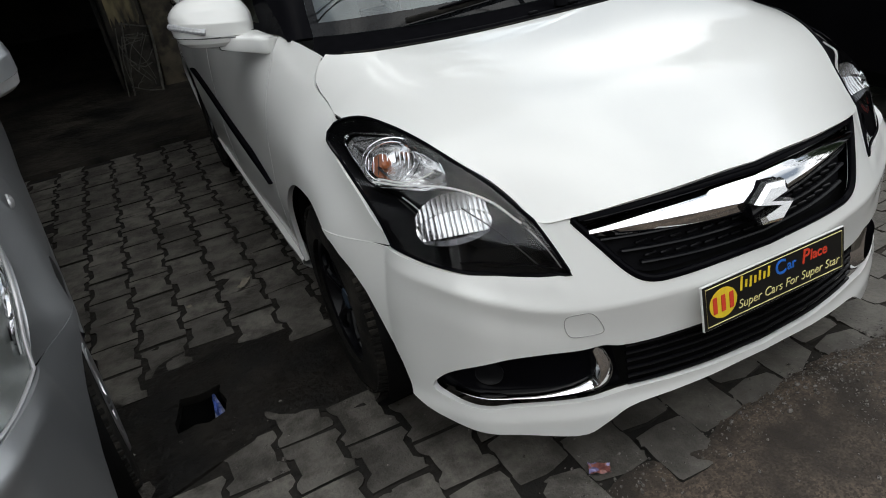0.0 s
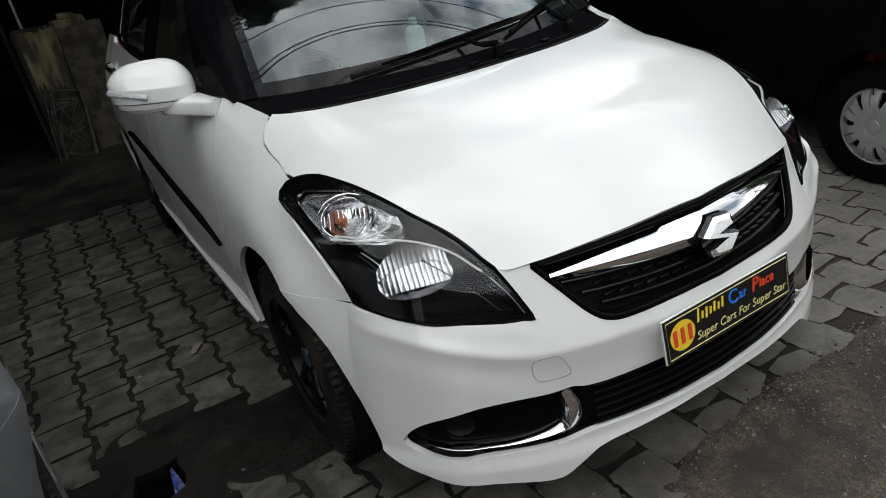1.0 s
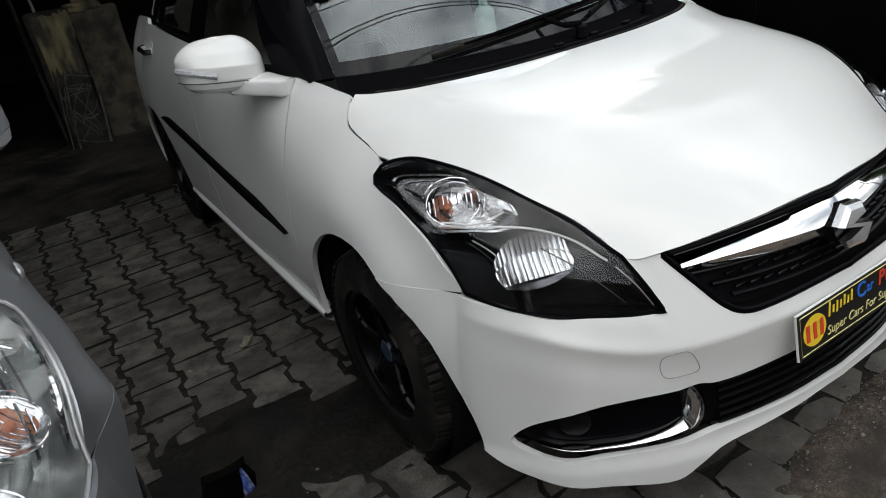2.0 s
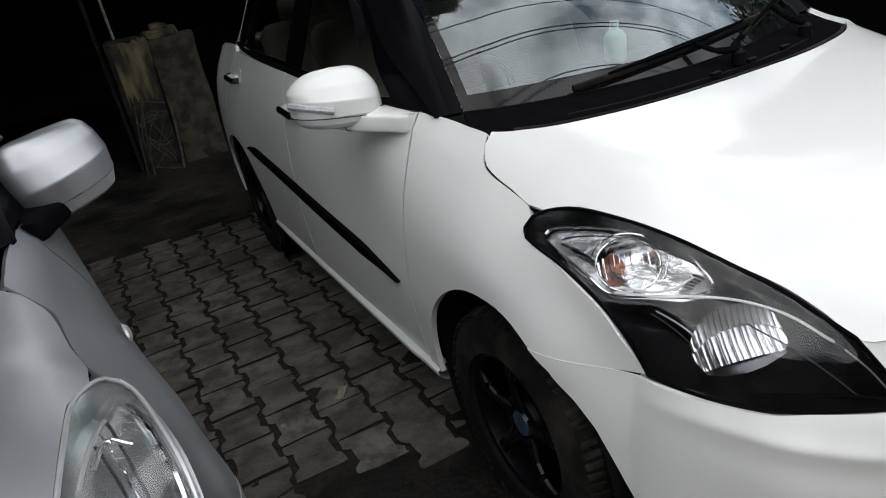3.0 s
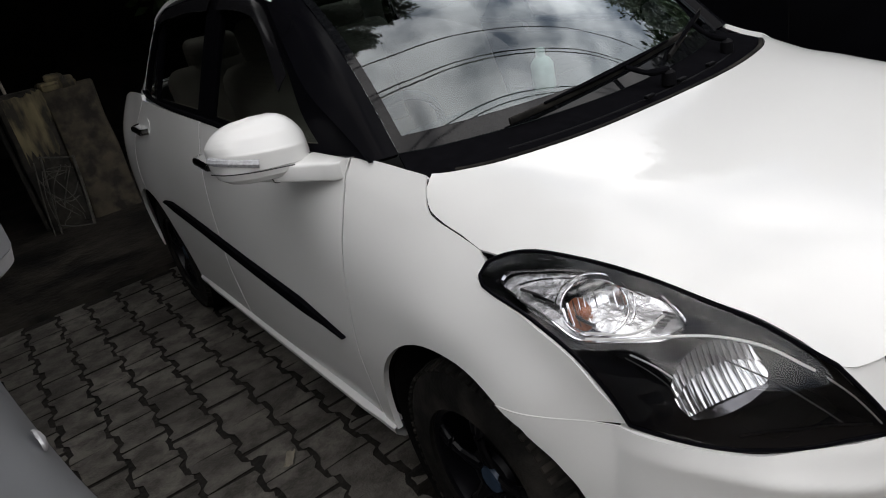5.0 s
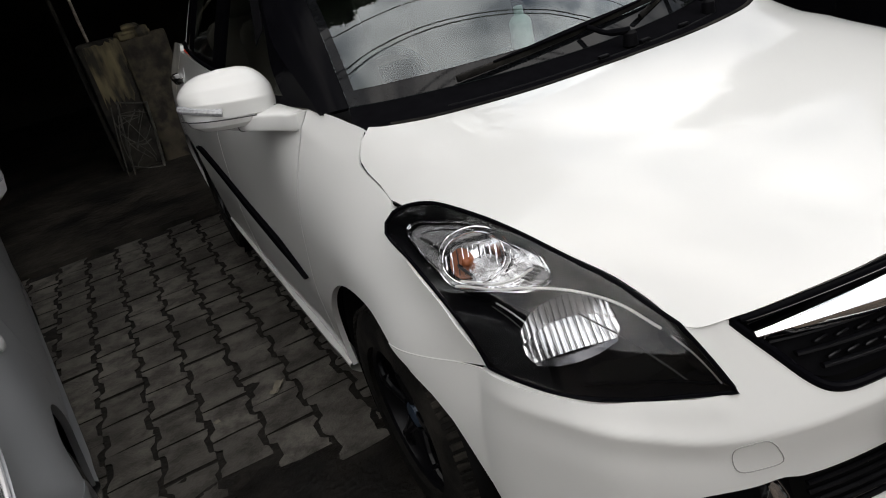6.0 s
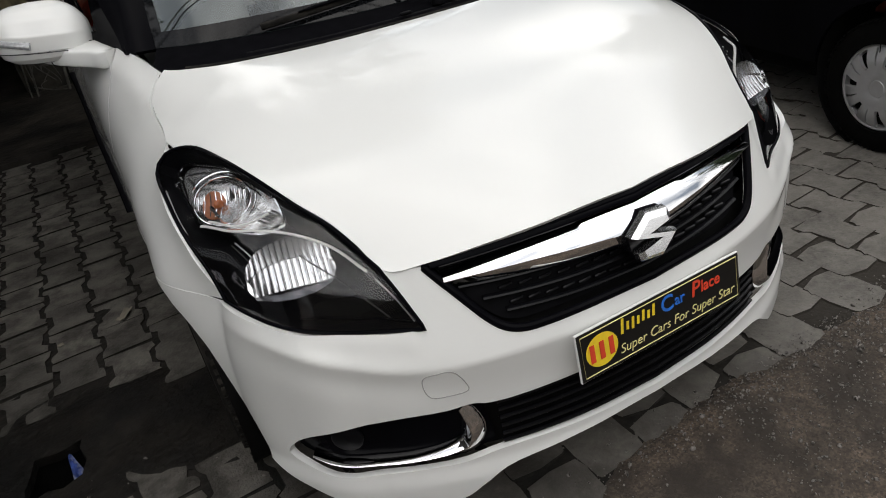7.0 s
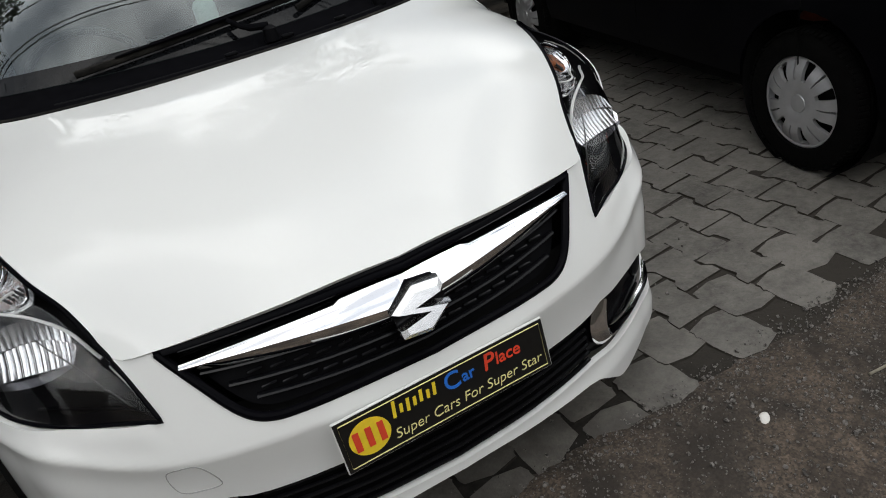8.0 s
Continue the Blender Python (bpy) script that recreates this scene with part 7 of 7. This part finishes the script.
def scrap(name, label, at, size, mat, seed, z=0.004, stand=0.0, taper=0.0):
    """A crumpled piece of foil, paper or leaf."""
    n = 7
    rows = []
    for i in range(n):
        row = []
        for j in range(n):
            a, b = (i / (n - 1) - 0.5), (j / (n - 1) - 0.5)
            edge = 1 - 0.5 * max(abs(a), abs(b)) * abs(noise.noise(Vector((a * 4 + seed, b * 4, 0))))
            h = 0.28 * min(size) * (noise.noise(Vector((a * 5, b * 5, seed))) + 0.6)
            row.append(Vector((a * size[0] * edge * (1 - taper * (b + 0.5)) + 0.012 * taper * (b + 0.5), b * size[1] * edge, max(0.0, h))))
        rows.append(row)
    ob = part(name, skirted(facing(grid(rows), (0, 0, -1)), 0.0012), mat, angle=40)
    ob.location = (at[0], at[1], z)
    ob.rotation_euler = (stand, 0, seed * 1.3)
    return tagged(ob, label, name.replace("_", " "))


scrap("foil_wrapper", "crumpled red and violet foil wrapper on a paving stone", (-0.435, 0.112), (0.055, 0.035), WRAPPER, 2.0)
scrap("plastic_scrap", "torn teal plastic scrap on the ground", (-0.62, 0.075), (0.05, 0.03), TEAL, 4.0)
scrap("blue_wrapper", "blue and white plastic wrapper stuck upright in the drain pit", (-1.262, 0.985), (0.045, 0.105), PACKET, 0.25, -0.02, 1.25, 0.8)
scrap("dry_leaf", "curled dry leaf on the paving", (-1.02, 1.70), (0.085, 0.03), LEAFDRY, 3.2)
scrap("paper_bit", "small pale bit of paper on the paving", (-1.25, 1.66), (0.02, 0.018), LEAFDRY, 5.1)
scrap("dry_leaf", "curled dry leaf in the drain pit", (-1.355, 0.935), (0.07, 0.03), OCHRE, 2.2, -0.05)
for k, (ax, ay, bx, by) in enumerate(((1.02, -0.16, 1.35, -0.24), (1.08, -0.20, 1.30, -0.21))):
    line = curve([(ax, ay, ground_z(ax, ay) + 0.012), ((ax + bx) / 2, (ay + by) / 2 + 0.015, ground_z(ax, ay) + 0.016), (bx, by, ground_z(bx, by) + 0.010)], 5)
    tagged(part("straw", tube(line, 0.004, 6), LEAFDRY), "dry straw stalk lying on the dirt", "straw", "straws")

rg = random.Random(77)
gv, gf = [], []
ICO = bmesh.new()
bmesh.ops.create_icosphere(ICO, subdivisions=1, radius=1.0)
ico_v, ico_f = [v.co.copy() for v in ICO.verts], [tuple(v.index for v in f.verts) for f in ICO.faces]
ICO.free()
for i in range(-30000, 15000):
    if i < 12000:
        x, y = rg.uniform(0.2, 3.2), -abs(rg.gauss(0, 0.55)) + 0.12
        if rg.random() > 0.25 + 0.75 * smooth01((x - 0.5) / 1.0) * smooth01((0.05 - y) / 0.3):
            continue
    elif i < 14000:
        x, y = rg.uniform(-1.6, 3.0), 0.05 + rg.gauss(0, 0.045)
    elif i < 15000:
        x, y = rg.uniform(-1.8, 1.2), rg.uniform(-0.6, 0.9)
    else:
        x, y = rg.uniform(-2.6, -0.6), 4.0 + abs(rg.gauss(0, 0.7))
    sz = min(0.0075, 0.0013 * math.exp(abs(rg.gauss(0, 0.75)))) * (1 if i < 15000 else 2.2)
    z = (max(dirt_z(x, y), ground_z(x, y), -0.003 if y > 0.04 else -1) if i < 15000 else 0.032) + sz * 0.3
    k = len(gv)
    q = Euler((rg.uniform(0, 6), rg.uniform(0, 6), rg.uniform(0, 6))).to_matrix()
    st = Vector((rg.uniform(0.7, 1.3), rg.uniform(0.7, 1.3), rg.uniform(0.5, 0.9))) * sz
    gv += [q @ Vector((v.x * st.x, v.y * st.y, v.z * st.z)) + Vector((x, y, z)) for v in ico_v]
    gf += [tuple(j + k for j in f) for f in ico_f]
tagged(part("gravel", (gv, gf), GRAVEL, angle=20), "loose grey and brown gravel on the dirt road", "gravel", kind="stuff")

# ---------------------------------------------------------------- paving stones
def paver_mesh(seed, worn=0.0):
    """A waisted concrete stone, 200 x 165 mm, with worn edges; at the open edge its corners are broken off."""
    r = random.Random(seed)
    w, n, h = 0.0825 + 0.011 - 0.0078, 0.0825 - 0.011 - 0.0078, 0.1 - 0.0048
    right = [(w, -h), (w, -0.058), (n, -0.036), (n, 0.036), (w, 0.058), (w, h)]
    loop = right + [(-x, y) for x, y in reversed(right)]
    loop = [p for a, b in zip(loop, loop[1:] + loop[:1]) for p in (a, ((a[0] + b[0]) / 2, (a[1] + b[1]) / 2))]
    loop = [(x + r.uniform(-0.0045, 0.004), y + r.uniform(-0.0042, 0.0040)) for x, y in loop]
    if worn:
        bent = []
        for x, y in loop:
            a = math.atan2(y / h, x / w)
            reach = (abs(math.cos(a)) ** 5 + abs(math.sin(a)) ** 5) ** -0.2 * r.uniform(0.90, 1.0)
            bent.append((x + (reach * w * math.cos(a) - x) * worn, y + (reach * h * math.sin(a) - y) * worn))
        loop = bent
    k = len(loop)
    verts = [Vector((x * 0.958, y * 0.968, r.uniform(-0.0012, 0.0))) for x, y in loop] + [Vector((x, y, -0.012)) for x, y in loop]
    faces = [tuple(range(k))]
    faces += [(i, k + i, k + (i + 1) % k, (i + 1) % k) for i in range(k)]
    return facing((verts, faces), (0, 0, -0.03))


paver_kinds = []
for seed in range(11):
    v, f = paver_mesh(seed, 0.0 if seed < 6 else 0.9)
    me = bpy.data.meshes.new("paving_stone")
    me.from_pydata([tuple(p) for p in v], [], f)
    me.polygons.foreach_set("use_smooth", [True] * len(me.polygons))
    me.set_sharp_from_angle(angle=radians(50))
    me.materials.append(PAVER)
    me.materials.append(JOINT)
    me.polygons.foreach_set("material_index", [0 if len(q) > 4 else 1 for q in f])
    paver_kinds.append((me, v, f))
paving = thing("paving", "grey waisted concrete paving stones with dark damp joints", "paving", kind="structure")
rp = random.Random(9)
mud_np = [(-1.15 + (p.x + 1.15) * 0.86, 1.02 + (p.y - 1.02) * 0.80) for p in mud_loop]
rest_v, rest_f, single = [], [], 0
spots = []
for col in range(-26, 5):
    for row in range(-1, 21):
        x = -1.455 + 0.165 * (col + 8) - 0.0825
        y = 0.165 + 0.2 * row + (0.1 if col % 2 else 0.0) + 0.1
        if 0.05 < y < 3.98:
            spots.append((x, y, 0.0))
# beyond the white car the stones were laid a few degrees askew
for col in range(-2, 24):
    for row in range(-2, 22):
        a, b = 0.150 * (col + 0.5), 0.205 * row + (0.108 if col % 2 else 0.0) - 0.1025
        x, y = 0.830 + a * math.cos(radians(4)) - b * math.sin(radians(4)), 0.265 + a * math.sin(radians(4)) + b * math.cos(radians(4))
        if 0.14 + 0.05 * max(0.0, x - 0.8) < y < 3.98:
            spots.append((x, y, radians(4)))
swallowed = within(mud_np, [q[:2] for q in spots])
for (x, y, askew), drowned in zip(spots, swallowed):
    if drowned:
        continue
    edge_row = y < 0.30 + 0.05 * max(0.0, x - 0.8)
    me, v, f = rp.choice(paver_kinds[6:] if edge_row else paver_kinds[:6])
    loose = 2.2 if edge_row else 1.15 if askew else 1.0
    tilt = Euler((rp.gauss(0, 0.008) * loose, rp.gauss(0, 0.008) * loose, askew + rp.gauss(0, 0.012) * loose))
    m = Matrix.Translation((x + rp.gauss(0, 0.0012) * loose, y + rp.gauss(0, 0.0012) * loose, rp.gauss(-0.001, 0.0018) + 0.003 * (min(loose, 1.15) - 1))) @ tilt.to_matrix().to_4x4() @ Matrix.Diagonal((0.992, 1.062, 1, 1) if askew else (1, 1.03, 1, 1)) @ Matrix.Diagonal((1.05, 1.04, 1, 1) if edge_row else (1, 1, 1, 1))
    near = (-1.75 < x < -0.80 and y < 3.6) or (0.72 < x < 1.9 and y < 1.75) or (-0.8 <= x <= 0.72 and y < 0.36) or (x <= -1.75 and x > -1.9 and y < 0.9)
    if near and single < 300:
        ob = new("paving_stone", me)
        ob.parent = paving
        ob.matrix_basis = m
        single += 1
    else:
        k = len(rest_v)
        rest_v += [m @ p for p in v]
        rest_f += [tuple(i + k for i in q) for q in f]
rest = part("more_paving", (rest_v, rest_f), PAVER, paving, angle=50)
rest.data.materials.append(JOINT)
rest.data.polygons.foreach_set("material_index", [0 if len(q.vertices) > 4 else 1 for q in rest.data.polygons])
rest["kind"] = "stuff"
